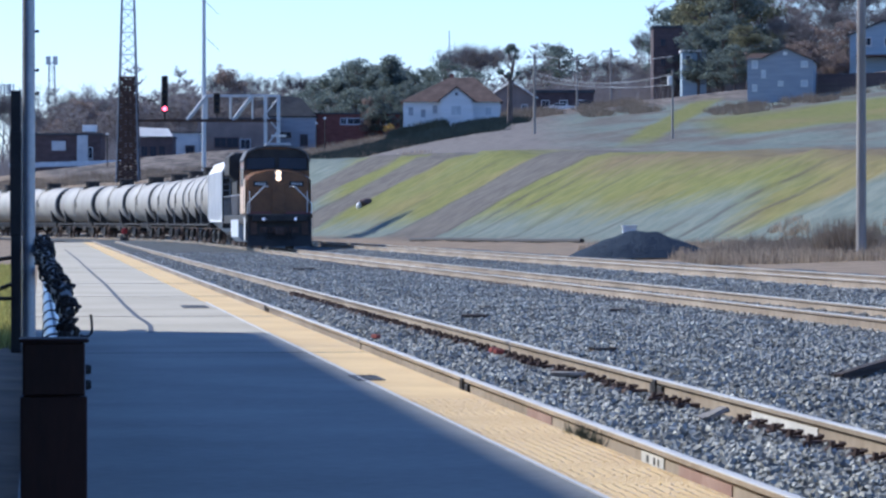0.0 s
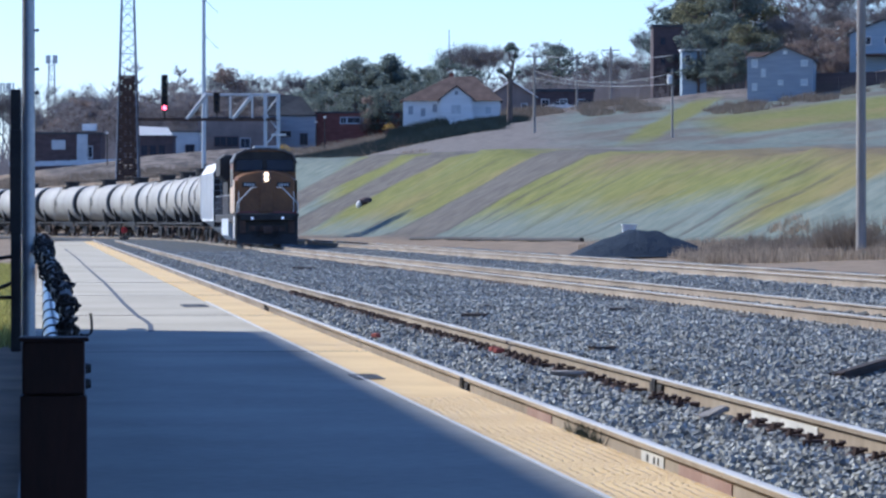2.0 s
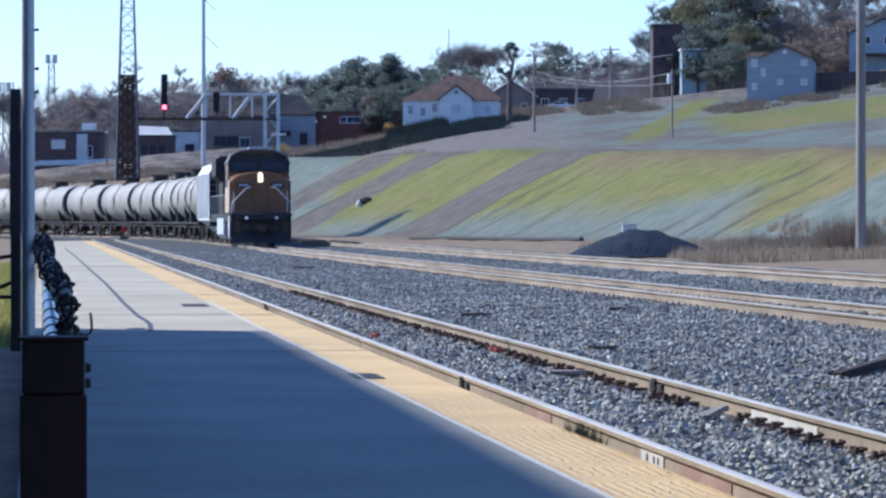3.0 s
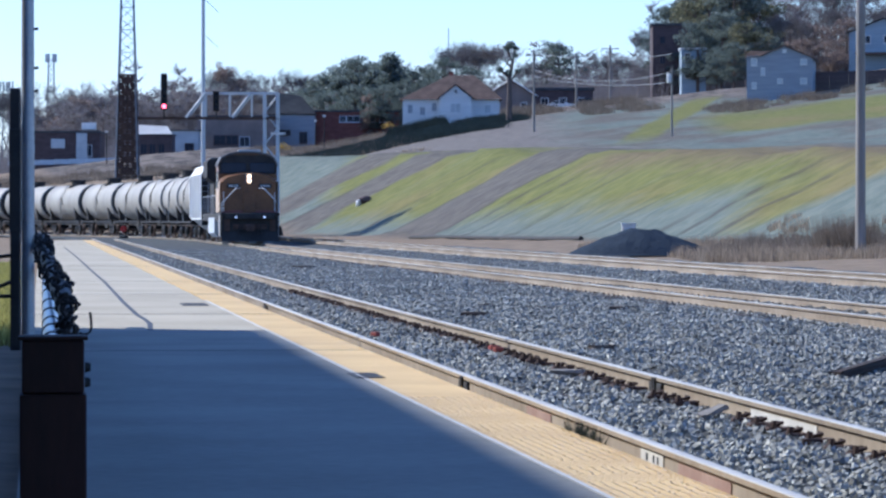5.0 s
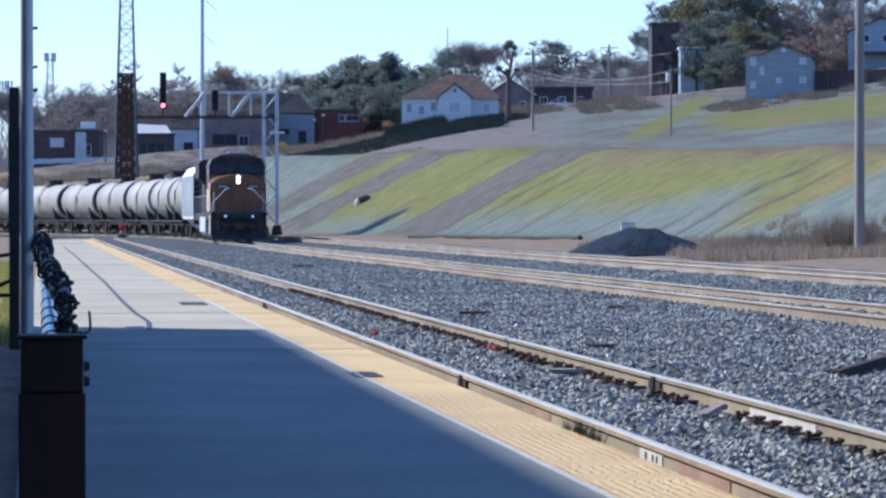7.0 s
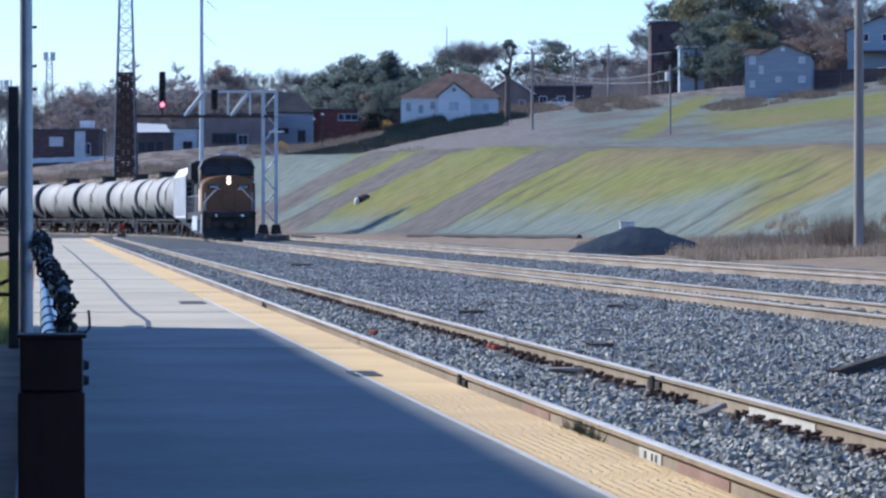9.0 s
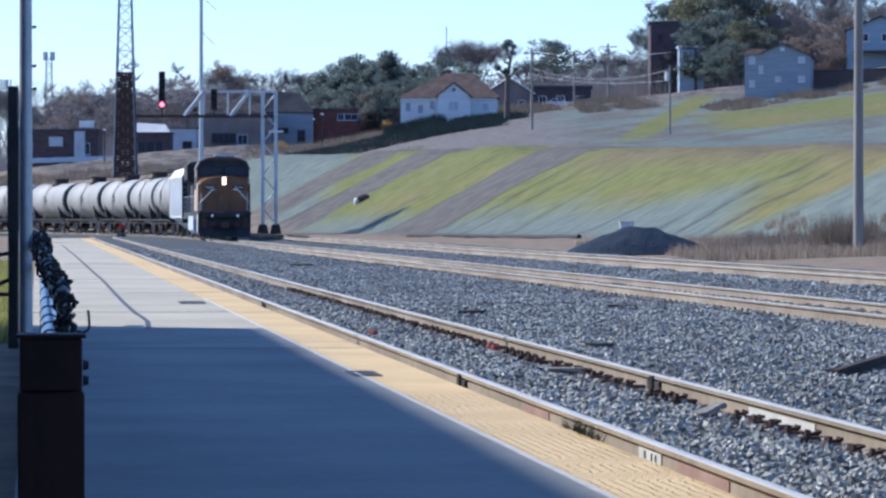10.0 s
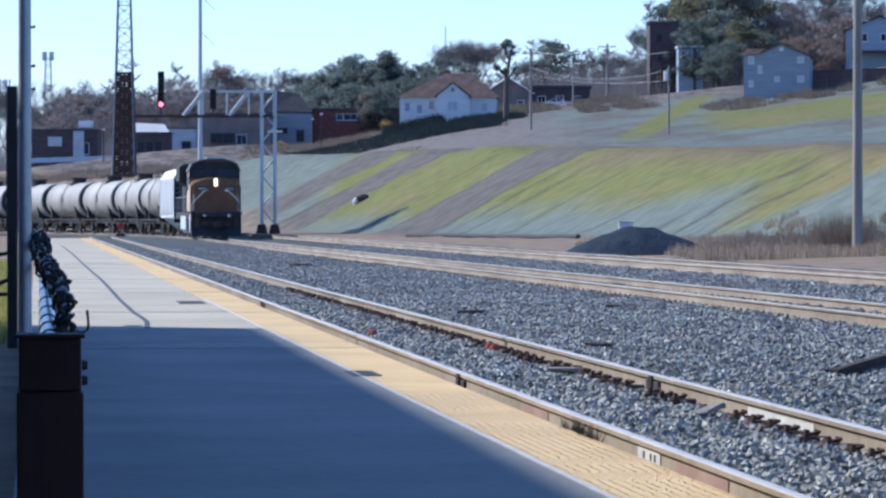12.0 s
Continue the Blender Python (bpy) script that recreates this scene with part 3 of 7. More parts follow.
def build_platform():
    bm = bmesh.new()
    fs = sweep(bm, [tuple(on_side(y)) for y in (-30, 0, 100, 258)], [(-0.12, -0.3), (-0.12, -0.06), (3.33, -0.06), (3.33, -0.3)])
    part("base", bm, M_TAN, platform)
    bm = bmesh.new()
    sweep(bm, [tuple(on_side(y)) for y in (-30, 0, 30, 64)], [(2.715, -0.05), (2.715, 0.004), (2.745, 0.004), (2.745, -0.05)])
    part("edge_line", bm, M_LINE, platform, "thin white edge line")
    seam = [(-3.55, 46.73), (-3.79, 49.79), (-4.04, 52.07), (-4.27, 53.92), (-5.22, 62.84), (-6.25, 72.90), (-7.60, 85.96), (-8.16, 91.12), (-10.00, 108.48), (-12.90, 136.00), (-15.16, 157.10), (-18.68, 189.83)]
    bm = bmesh.new()
    sweep(bm, seam, [(-0.035, 0.001), (-0.03, 0.006), (0.03, 0.006), (0.035, 0.001)])
    part("crack_seal", bm, M_SEAL, platform, "black wandering line of crack sealant")


build_platform()


def grate(x, y, w, length):
    t = thing("drain_grate", Matrix.Translation((x, y, 0.0)) @ Matrix.Rotation(radians(5.955), 4, "Z"), "dark iron drain grate set in the platform", "grate")
    bm = bmesh.new()
    for s in (-1, 1):
        box(bm, s * w / 2 - 0.02, s * w / 2 + 0.02, -length / 2, length / 2, -0.01, 0.008)
        box(bm, -w / 2 + 0.02, w / 2 - 0.02, s * length / 2 - 0.02, s * length / 2 + 0.02, -0.01, 0.008)
    part("frame", bm, M_IRON, t)
    bm = bmesh.new()
    box(bm, -w / 2 + 0.02, w / 2 - 0.02, -length / 2 + 0.02, length / 2 - 0.02, -0.01, 0.003)
    part("pan", bm, M_BLACK, t)
    k = int(w / 0.06)
    for i in range(1, k):
        bm = bmesh.new()
        x0 = -w / 2 + i * w / k
        box(bm, x0 - 0.008, x0 + 0.008, -length / 2 + 0.02, length / 2 - 0.02, 0.003, 0.0075)
        part("bar", bm, M_IRON, t)
    return t


grate(-3.94, 60.95, 0.36, 1.6)
# this one draws a dark spot astride the edge line
grate(-0.657, 33.06, 0.2, 1.0)


def station_building():
    """Tall building out of view, placed and sized by the shade it casts here."""
    m = Matrix.Translation((*on_side(56.75, -16.85), 0)) @ Matrix.Rotation(radians(5.955), 4, "Z")
    t = thing("station_building", m, "tall brick station building beside the platform", "building")
    bm = bmesh.new()
    box(bm, -16, 0, -100, 0, -0.3, 17.2)
    part("wall", bm, M_BRICK, t)
    bm = bmesh.new()
    box(bm, -16.4, 0.0, -100.4, 0.0, 17.2, 18.0, 0.05)
    part("roof", bm, M_DROOF, t)
    for j in range(3):
        for i in range(16):
            bm = bmesh.new()
            box(bm, 0.0, 0.06, -5.2 - i * 6, -3.4 - i * 6, 1.2 + j * 5.2, 4.2 + j * 5.2)
            w = part("window", bm, M_WINDOW, t)
    return t


station_building()


def canopy():
    """Unseen roof, added beside and above the camera to cut skylight on the platform."""
    t = thing("platform_canopy", Matrix.Translation((*on_side(0), 0)) @ Matrix.Rotation(ALONG, 4, "Z"), "unseen flat canopy on posts, added to deepen the platform shade", "canopy")
    bm = bmesh.new()
    box(bm, -16.5, -3.2, -40, 47, 4.6, 4.9, 0.03)
    box(bm, -3.2, 3.3, -40, 17, 4.6, 4.9, 0.03)
    part("roof", bm, M_DROOF, t)
    for i in range(9):
        bm = bmesh.new()
        rod(bm, (-6.5, -38 + i * 10.4, -0.1), (-6.5, -38 + i * 10.4, 4.6), 0.12, 0.12, 12)
        part("post", bm, M_IRON, t)


canopy()

# ---- the train ----


def wheelset(parent, x, y, r=0.46):
    bm = bmesh.new()
    for s in (-1, 1):
        prof = [(s * 0.70, r + 0.03), (s * 0.725, r + 0.03), (s * 0.73, r), (s * 0.82, r - 0.006), (s * 0.825, r - 0.06), (s * 0.80, r - 0.1), (s * 0.79, 0.12), (s * 0.86, 0.11)]
        lathe(bm, prof if s > 0 else prof[::-1], "x", 20)
    rod(bm, (-0.95, 0, 0), (0.95, 0, 0), 0.08, 0.08, 10)
    for s in (-1, 1):                                # balance holes
        for a in (0, 2.1, 4.2):
            rod(bm, (s * 0.80, 0.27 * math.cos(a), 0.27 * math.sin(a)), (s * 0.815, 0.27 * math.cos(a), 0.27 * math.sin(a)), 0.05, 0.05, 8)
    o = part("wheelset", bm, M_WHEEL, parent)
    o.matrix_basis = Matrix.Translation((x, y, r))
    return o


def truck(parent, y, axles, r=0.46, half=0.86):
    """A bogie: side frames, springs, bolster and wheelsets."""
    bm = bmesh.new()
    y0, y1 = min(axles) - 0.35, max(axles) + 0.35
    for s in (-1, 1):
        x0, x1 = sorted((s * 0.93, s * 1.08))
        box(bm, x0, x1, y0 + 0.2, y1 - 0.2, r + 0.18, r + 0.32, 0.03)
        box(bm, x0, x1, (y0 + y1) / 2 - 0.5, (y0 + y1) / 2 + 0.5, r - 0.28, r - 0.16, 0.03)
        for a in axles:
            box(bm, x0 - 0.03, x1 + 0.03, a - 0.19, a + 0.19, r - 0.14, r + 0.24, 0.04)
        for a in (-0.16, 0.0, 0.16):
            rod(bm, (s * 1.0, (y0 + y1) / 2 + a, r - 0.17), (s * 1.0, (y0 + y1) / 2 + a, r + 0.2), 0.065, 0.065, 8)
        for e in (-1, 1):
            c = (y0 + y1) / 2
            rod(bm, (s * 1.0, c + e * 0.3, r - 0.2), (s * 1.0, c + e * max(0.55, (y1 - y0) / 2 - 0.5), r + 0.2), 0.06, 0.06, 6)
    box(bm, -1.0, 1.0, (y0 + y1) / 2 - 0.18, (y0 + y1) / 2 + 0.18, r + 0.1, r + 0.4, 0.03)
    t = part("truck", bm, M_BLACK, parent)
    t.matrix_basis = Matrix.Translation((0, y, 0))
    return t, [wheelset(t, 0, a, r) for a in axles]


def coupler(parent, y, s):
    bm = bmesh.new()
    box(bm, -0.12, 0.12, min(y, y + s * 0.6), max(y, y + s * 0.6), 0.72, 0.98, 0.03)
    box(bm, -0.2, 0.2, min(y + s * 0.45, y + s * 0.72), max(y + s * 0.45, y + s * 0.72), 0.68, 1.02, 0.05)
    part("coupler", bm, M_RUST, parent)


def profile_body(bm, pts, y0, y1):
    """A prism: outline pts of (x, z), from y0 to y1."""
    a = [bm.verts.new((x, y0, z)) for x, z in pts]
    b = [bm.verts.new((x, y1, z)) for x, z in pts]
    n = len(pts)
    for i in range(n):
        bm.faces.new((a[i], a[(i + 1) % n], b[(i + 1) % n], b[i]))
    bm.faces.new(a[::-1])
    bm.faces.new(b)
    bmesh.ops.recalc_face_normals(bm, faces=bm.faces[:])


def build_locomotive():
    """Six-axle road engine; its front is at y = 0 and it faces +y."""
    t = thing("locomotive", Matrix.Identity(4), "yellow and grey diesel locomotive with lit headlights, pulling tank cars", "locomotive")
    bm = bmesh.new()
    box(bm, -1.5, 1.5, -21.6, -0.55, 1.2, 1.62, 0.04)
    part("frame", bm, M_BLACK, t, "sooty black underframe")
    # nose: short, wide, with a sloping top and bevelled cheeks
    bm = bmesh.new()
    profile_body(bm, [(-1.54, 1.62), (1.54, 1.62), (1.54, 3.45), (1.15, 3.68), (0.45, 3.82), (-0.45, 3.82), (-1.15, 3.68), (-1.54, 3.45)], -2.6, -1.15)
    for v in bm.verts:
        if v.co.y > -1.3:
            v.co.x *= 0.93
            if v.co.z > 3:
                v.co.z -= 0.12
    bmesh.ops.bevel(bm, geom=bm.edges[:], offset=0.06, segments=2, affect="EDGES")
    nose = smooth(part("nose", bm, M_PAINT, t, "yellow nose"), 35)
    bm = bmesh.new()
    box(bm, -0.36, 0.36, -1.16, -1.1, 1.66, 3.15, 0.02)
    box(bm, -0.30, 0.30, -1.11, -1.08, 1.75, 3.05, 0.02)
    part("nose_door", bm, M_PAINT, nose)
    for s in (-1, 1):
        bm = bmesh.new()
        box(bm, s * 0.85 - 0.34, s * 0.85 + 0.34, -1.14, -1.10, 2.95, 3.2, 0.015)
        part("number_board", bm, M_BLACK, nose, "dark number board with unreadable bars")
        for k in range(4):
            bm = bmesh.new()
            box(bm, s * 0.85 - 0.24 + k * 0.13, s * 0.85 - 0.16 + k * 0.13, -1.099, -1.092, 3.02, 3.13)
            part("number_bar", bm, M_PALE, nose, "pale bar on the number board")
        bm = bmesh.new()
        rod(bm, (s * 1.36, -1.08, 1.72), (s * 1.36, -1.08, 2.75), 0.02, 0.02, 8)
        for z in (1.74, 2.72):
            rod(bm, (s * 1.36, -1.18, z), (s * 1.36, -1.08, z), 0.016, 0.016, 6)
        part("grab_iron", bm, M_STEPW, nose, "white grab iron")
    bm = bmesh.new()
    profile_body(bm, [(-1.5, 1.66), (1.5, 1.66), (1.5, 1.78), (-1.5, 1.78)], -1.13, -1.105)
    part("stripe", bm, M_BRICK, nose, "dull red stripe at the foot of the nose")
    bm = bmesh.new()
    box(bm, -0.9, 0.9, -0.5, -0.44, 0.78, 1.05, 0.02)
    box(bm, -1.35, -1.05, -0.5, -0.45, 0.7, 1.3, 0.02)
    box(bm, 1.05, 1.35, -0.5, -0.45, 0.7, 1.3, 0.02)
    part("pilot_plate", bm, M_RUST, t, "rust-stained plates on the pilot")
    for x in (-0.55, -0.4, 0.4, 0.55):
        bm = bmesh.new()
        tube(bm, [Vector((x, -0.46, 1.05)), Vector((x * 1.04, -0.34, 0.85)), Vector((x * 1.08, -0.3, 0.62)), Vector((x * 1.02, -0.36, 0.48))], 0.028, 8)
        part("air_hose", bm, M_IRON, t, "hanging black air hose")
    # headlights, one above the other
    bm = bmesh.new()
    box(bm, -0.2, 0.2, -1.2, -1.09, 3.2, 3.72, 0.04)
    hl = part("headlight_housing", bm, M_ROOFG, t)
    for z in (3.58, 3.34):
        bm = bmesh.new()
        rod(bm, (0, -1.1, z), (0, -1.06, z), 0.125, 0.125, 20)
        part("headlight", bm, M_LAMP, hl, "lit warm headlight")
    # cab
    bm = bmesh.new()
    profile_body(bm, [(-1.56, 1.62), (1.56, 1.62), (1.56, 4.2), (1.36, 4.58), (0.95, 4.76), (0.4, 4.84), (-0.4, 4.84), (-0.95, 4.76), (-1.36, 4.58), (-1.56, 4.2)], -5.0, -2.5)
    bmesh.ops.bevel(bm, geom=bm.edges[:], offset=0.05, segments=2, affect="EDGES")
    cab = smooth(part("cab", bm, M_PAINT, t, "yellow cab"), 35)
    bm = bmesh.new()
    profile_body(bm, [(-1.58, 4.12), (-1.38, 4.54), (-0.97, 4.74), (-0.4, 4.83), (0.4, 4.83), (0.97, 4.74), (1.38, 4.54), (1.58, 4.12), (1.61, 4.2), (1.41, 4.63), (0.98, 4.83), (0.4, 4.92), (-0.4, 4.92), (-0.98, 4.83), (-1.41, 4.63), (-1.61, 4.2)], -5.05, -2.3)
    part("roof", bm, M_ROOFG, cab, "dark grey cab roof")
    bm = bmesh.new()                                  # brow over the windscreens
    profile_body(bm, [(-1.54, 3.72), (1.54, 3.72), (1.54, 4.2), (1.32, 4.56), (0.9, 4.72), (-0.9, 4.72), (-1.32, 4.56), (-1.54, 4.2)], -2.52, -2.44)
    part("window_surround", bm, M_BLACK, cab)
    for s in (-1, 1):
        bm = bmesh.new()
        x0, x1 = sorted((s * 0.1, s * 1.42))
        box(bm, x0, x1, -2.45, -2.42, 3.78, 4.32, 0.03)
        part("windscreen", bm, M_WINDOW, cab, "dark windscreen")
        bm = bmesh.new()
        x0, x1 = sorted((s * 1.555, s * 1.575))
        box(bm, x0, x1, -4.95, -2.6, 1.68, 2.95, 0.008)
        part("side_sheet", bm, M_LITP, cab, "yellow cab side, painted as sunlit")
        bm = bmesh.new()
        x0, x1 = sorted((s * 1.535, s * 1.56))
        box(bm, x0, x1, -2.5, -1.4, 1.7, 3.3, 0.008)
        part("nose_side", bm, M_LITP, nose, "yellow nose side, painted as sunlit")
        for y in (-3.1, -4.2):
            bm = bmesh.new()
            x0, x1 = sorted((s * 1.55, s * 1.572))
            box(bm, x0, x1, y - 0.42, y + 0.42, 3.0, 3.85, 0.01)
            part("side_window", bm, M_WINDOW, cab)
    bm = bmesh.new()
    box(bm, -0.75, 0.45, -4.4, -3.5, 4.9, 5.04, 0.04)
    part("horn_and_cooler", bm, M_GALV, cab)
    # long hood and radiator wings
    bm = bmesh.new()
    profile_body(bm, [(-0.95, 1.62), (0.95, 1.62), (0.95, 4.35), (0.75, 4.55), (-0.75, 4.55), (-0.95, 4.35)], -16.5, -5.0)
    hood = part("hood", bm, M_ROOFG, t, "dark grey engine hood")
    for k in range(9):
        for s in (-1, 1):
            bm = bmesh.new()
            x0, x1 = sorted((s * 0.95, s * 0.985))
            box(bm, x0, x1, -6.3 - k * 1.2, -5.3 - k * 1.2, 1.8, 3.9, 0.012)
            part("hood_door", bm, M_LITP if k < 4 else M_PAINT, hood, "yellow hood door, painted as sunlit" if k < 4 else "dull yellow hood door")
    bm = bmesh.new()
    profile_body(bm, [(-1.1, 1.62), (1.1, 1.62), (1.1, 3.4), (1.5, 3.7), (1.5, 4.6), (1.3, 4.75), (-1.3, 4.75), (-1.5, 4.6), (-1.5, 3.7), (-1.1, 3.4)], -21.2, -16.5)
    rad = part("radiator", bm, M_BLACK, t, "flared black radiator section")
    bm = bmesh.new()
    box(bm, -1.25, 1.25, -20.9, -16.8, 4.74, 4.82, 0.03)
    box(bm, -0.9, 0.9, -15.8, -5.3, 4.54, 4.66, 0.03)
    box(bm, -0.4, 0.4, -11.5, -10.4, 4.6, 4.82, 0.04)
    part("roof_gear", bm, M_ROOFG, rad, "dark grey roof")
    # walkway, anticlimber, pilot, plough
    bm = bmesh.new()
    box(bm, -1.55, 1.55, -1.2, -0.3, 1.5, 1.66, 0.03)
    box(bm, -1.3, 1.3, -0.45, -0.2, 1.3, 1.62, 0.05)
    part("anticlimber", bm, M_BLACK, t, "sooty black anticlimber shelf")
    bm = bmesh.new()
    box(bm, -1.5, 1.5, -0.62, -0.5, 0.55, 1.5, 0.02)
    pil = part("pilot", bm, M_BLACK, t, "black pilot plate")
    bm = bmesh.new()
    profile = [(-1.5, 0.14), (1.5, 0.14), (1.5, 0.62), (-1.5, 0.62)]
    profile_body(bm, profile, -0.5, -0.42)
    for v in bm.verts:
        if v.co.z < 0.3:
            v.co.y += 0.45 - abs(v.co.x) * 0.12
    part("snow_plough", bm, M_BLACK, pil)
    for s in (-1, 1):
        bm = bmesh.new()
        lathe(bm, [(-0.52, 0.13), (-0.36, 0.13), (-0.33, 0.10)], "y", 16)
        o = part("ditch_light_case", bm, M_BLACK, t)
        o.matrix_basis = Matrix.Translation((s * 0.75, 0.12, 1.42))
        bm = bmesh.new()
        rod(bm, (0, -0.335, 0), (0, -0.32, 0), 0.07, 0.07, 16)
        part("ditch_light", bm, M_DITCH, o, "lit white ditch light")
        # corner steps, white edged
        bm = bmesh.new()
        x0, x1 = sorted((s * 1.18, s * 1.55))
        for k in range(4):
            box(bm, x0, x1, -1.05, -0.6, 0.45 + k * 0.34, 0.49 + k * 0.34)
        box(bm, x0, x1, -1.12, -1.05, 0.4, 1.6)
        st = part("corner_steps", bm, M_BLACK, t)
        bm = bmesh.new()
        x0, x1 = sorted((s * 1.55, s * 1.575))
        box(bm, x0, x1, -2.0, -1.15, 0.42, 1.5, 0.01)
        part("step_panel", bm, M_STEPW, st, "white step panel")
        # handrails: one slanting across the nose, one along the side with posts
        bm = bmesh.new()
        rod(bm, (s * 1.5, -0.35, 1.62), (s * 1.5, -0.35, 2.15), 0.022, 0.022, 8)
        rod(bm, (s * 1.5, -0.35, 2.15), (s * 0.72, -0.35, 2.95), 0.026, 0.026, 8)
        rod(bm, (s * 0.72, -0.35, 2.95), (s * 0.5, -0.9, 2.95), 0.022, 0.022, 8)
        part("nose_handrail", bm, M_STEPW, t, "white nose handrail")
        bm = bmesh.new()
        rod(bm, (s * 1.5, -5.2, 2.6), (s * 1.5, -21.0, 2.6), 0.02, 0.02, 6)
        for k in range(10):
            rod(bm, (s * 1.5, -5.4 - k * 1.72, 1.62), (s * 1.5, -5.4 - k * 1.72, 2.62), 0.018, 0.018, 6)
        part("side_handrail", bm, M_GALV, t)
    bm = bmesh.new()
    profile_body(bm, [(-1.53, 0.55), (-1.3, 0.32), (1.3, 0.32), (1.53, 0.55), (1.53, 1.4), (-1.53, 1.4)], -14.3, -7.6)
    part("fuel_tank", bm, M_PALE, t, "pale grey fuel tank")
    coupler(t, -0.55, 1)
    coupler(t, -21.6, -1)
    sets = []
    for y in (-4.6, -17.4):
        _, ws = truck(t, y, (-1.95, 0.0, 1.95), 0.53)
        sets += ws
    return t, sets, 0.53


def build_hopper():
    t = thing("covered_hopper", Matrix.Identity(4), "pale grey covered hopper car behind the locomotive", "rail car")
    bm = bmesh.new()
    pts = [(-1.5, 1.25), (1.5, 1.25), (1.56, 1.9), (1.56, 3.95), (1.2, 4.5), (0.5, 4.7), (-0.5, 4.7), (-1.2, 4.5), (-1.56, 3.95), (-1.56, 1.9)]
    profile_body(bm, pts, -14.9, -0.9)
    bmesh.ops.bevel(bm, geom=bm.edges[:], offset=0.04, segments=1, affect="EDGES")
    body = part("body", bm, M_HOP, t)
    for k in range(9):
        for s in (-1, 1):
            bm = bmesh.new()
            x0, x1 = sorted((s * 1.555, s * 1.62))
            box(bm, x0, x1, -14.4 + k * 1.62, -14.28 + k * 1.62, 1.4, 3.95)
            part("side_rib", bm, M_HOP, body)
    bm = bmesh.new()
    box(bm, -0.45, 0.45, -14.2, -1.6, 4.69, 4.8, 0.03)
    part("roof_hatch", bm, M_HOP, t)
    bm = bmesh.new()
    for s in (-1, 1):
        bm = bmesh.new()
        for k in range(9):
            rod(bm, (s * 1.1, -0.86, 1.3 + k * 0.33), (s * 1.5, -0.86, 1.3 + k * 0.33), 0.015, 0.015, 6)
        for x in (1.1, 1.5):
            rod(bm, (s * x, -0.86, 1.25), (s * x, -0.86, 4.0), 0.018, 0.018, 6)
        part("ladder", bm, M_GALV, t)
    bm = bmesh.new()
    box(bm, -0.35, 0.35, -15.6, -0.2, 0.85, 1.24, 0.03)
    box(bm, -1.5, 1.5, -0.9, -0.55, 0.95, 1.24, 0.03)
    box(bm, -1.5, 1.5, -15.25, -14.9, 0.95, 1.24, 0.03)
    part("underframe", bm, M_BLACK, t)
    # Flat black sheet added so the pale end reads dark behind the engine.
    bm = bmesh.new()
    profile_body(bm, [(-1.5, 1.3), (1.5, 1.3), (1.52, 1.9), (1.52, 3.9), (1.15, 4.45), (-1.15, 4.45), (-1.52, 3.9), (-1.52, 1.9)], -0.9, -0.875)
    part("end_sheet", bm, M_BLACK, t, "black sheet added to darken the hopper end")
    for y in (-4.0, -7.9, -11.8):
        bm = bmesh.new()
        profile_body(bm, [(-1.4, 1.24), (1.4, 1.24), (0.4, 0.4), (-0.4, 0.4)], y - 1.2, y + 1.2)
        part("discharge_bay", bm, M_HOP, t)
    coupler(t, -0.2, 1)
    coupler(t, -15.6, -1)
    sets = []
    for y in (-2.2, -13.6):
        sets += truck(t, y, (-0.89, 0.89))[1]
    return t, sets, 0.46


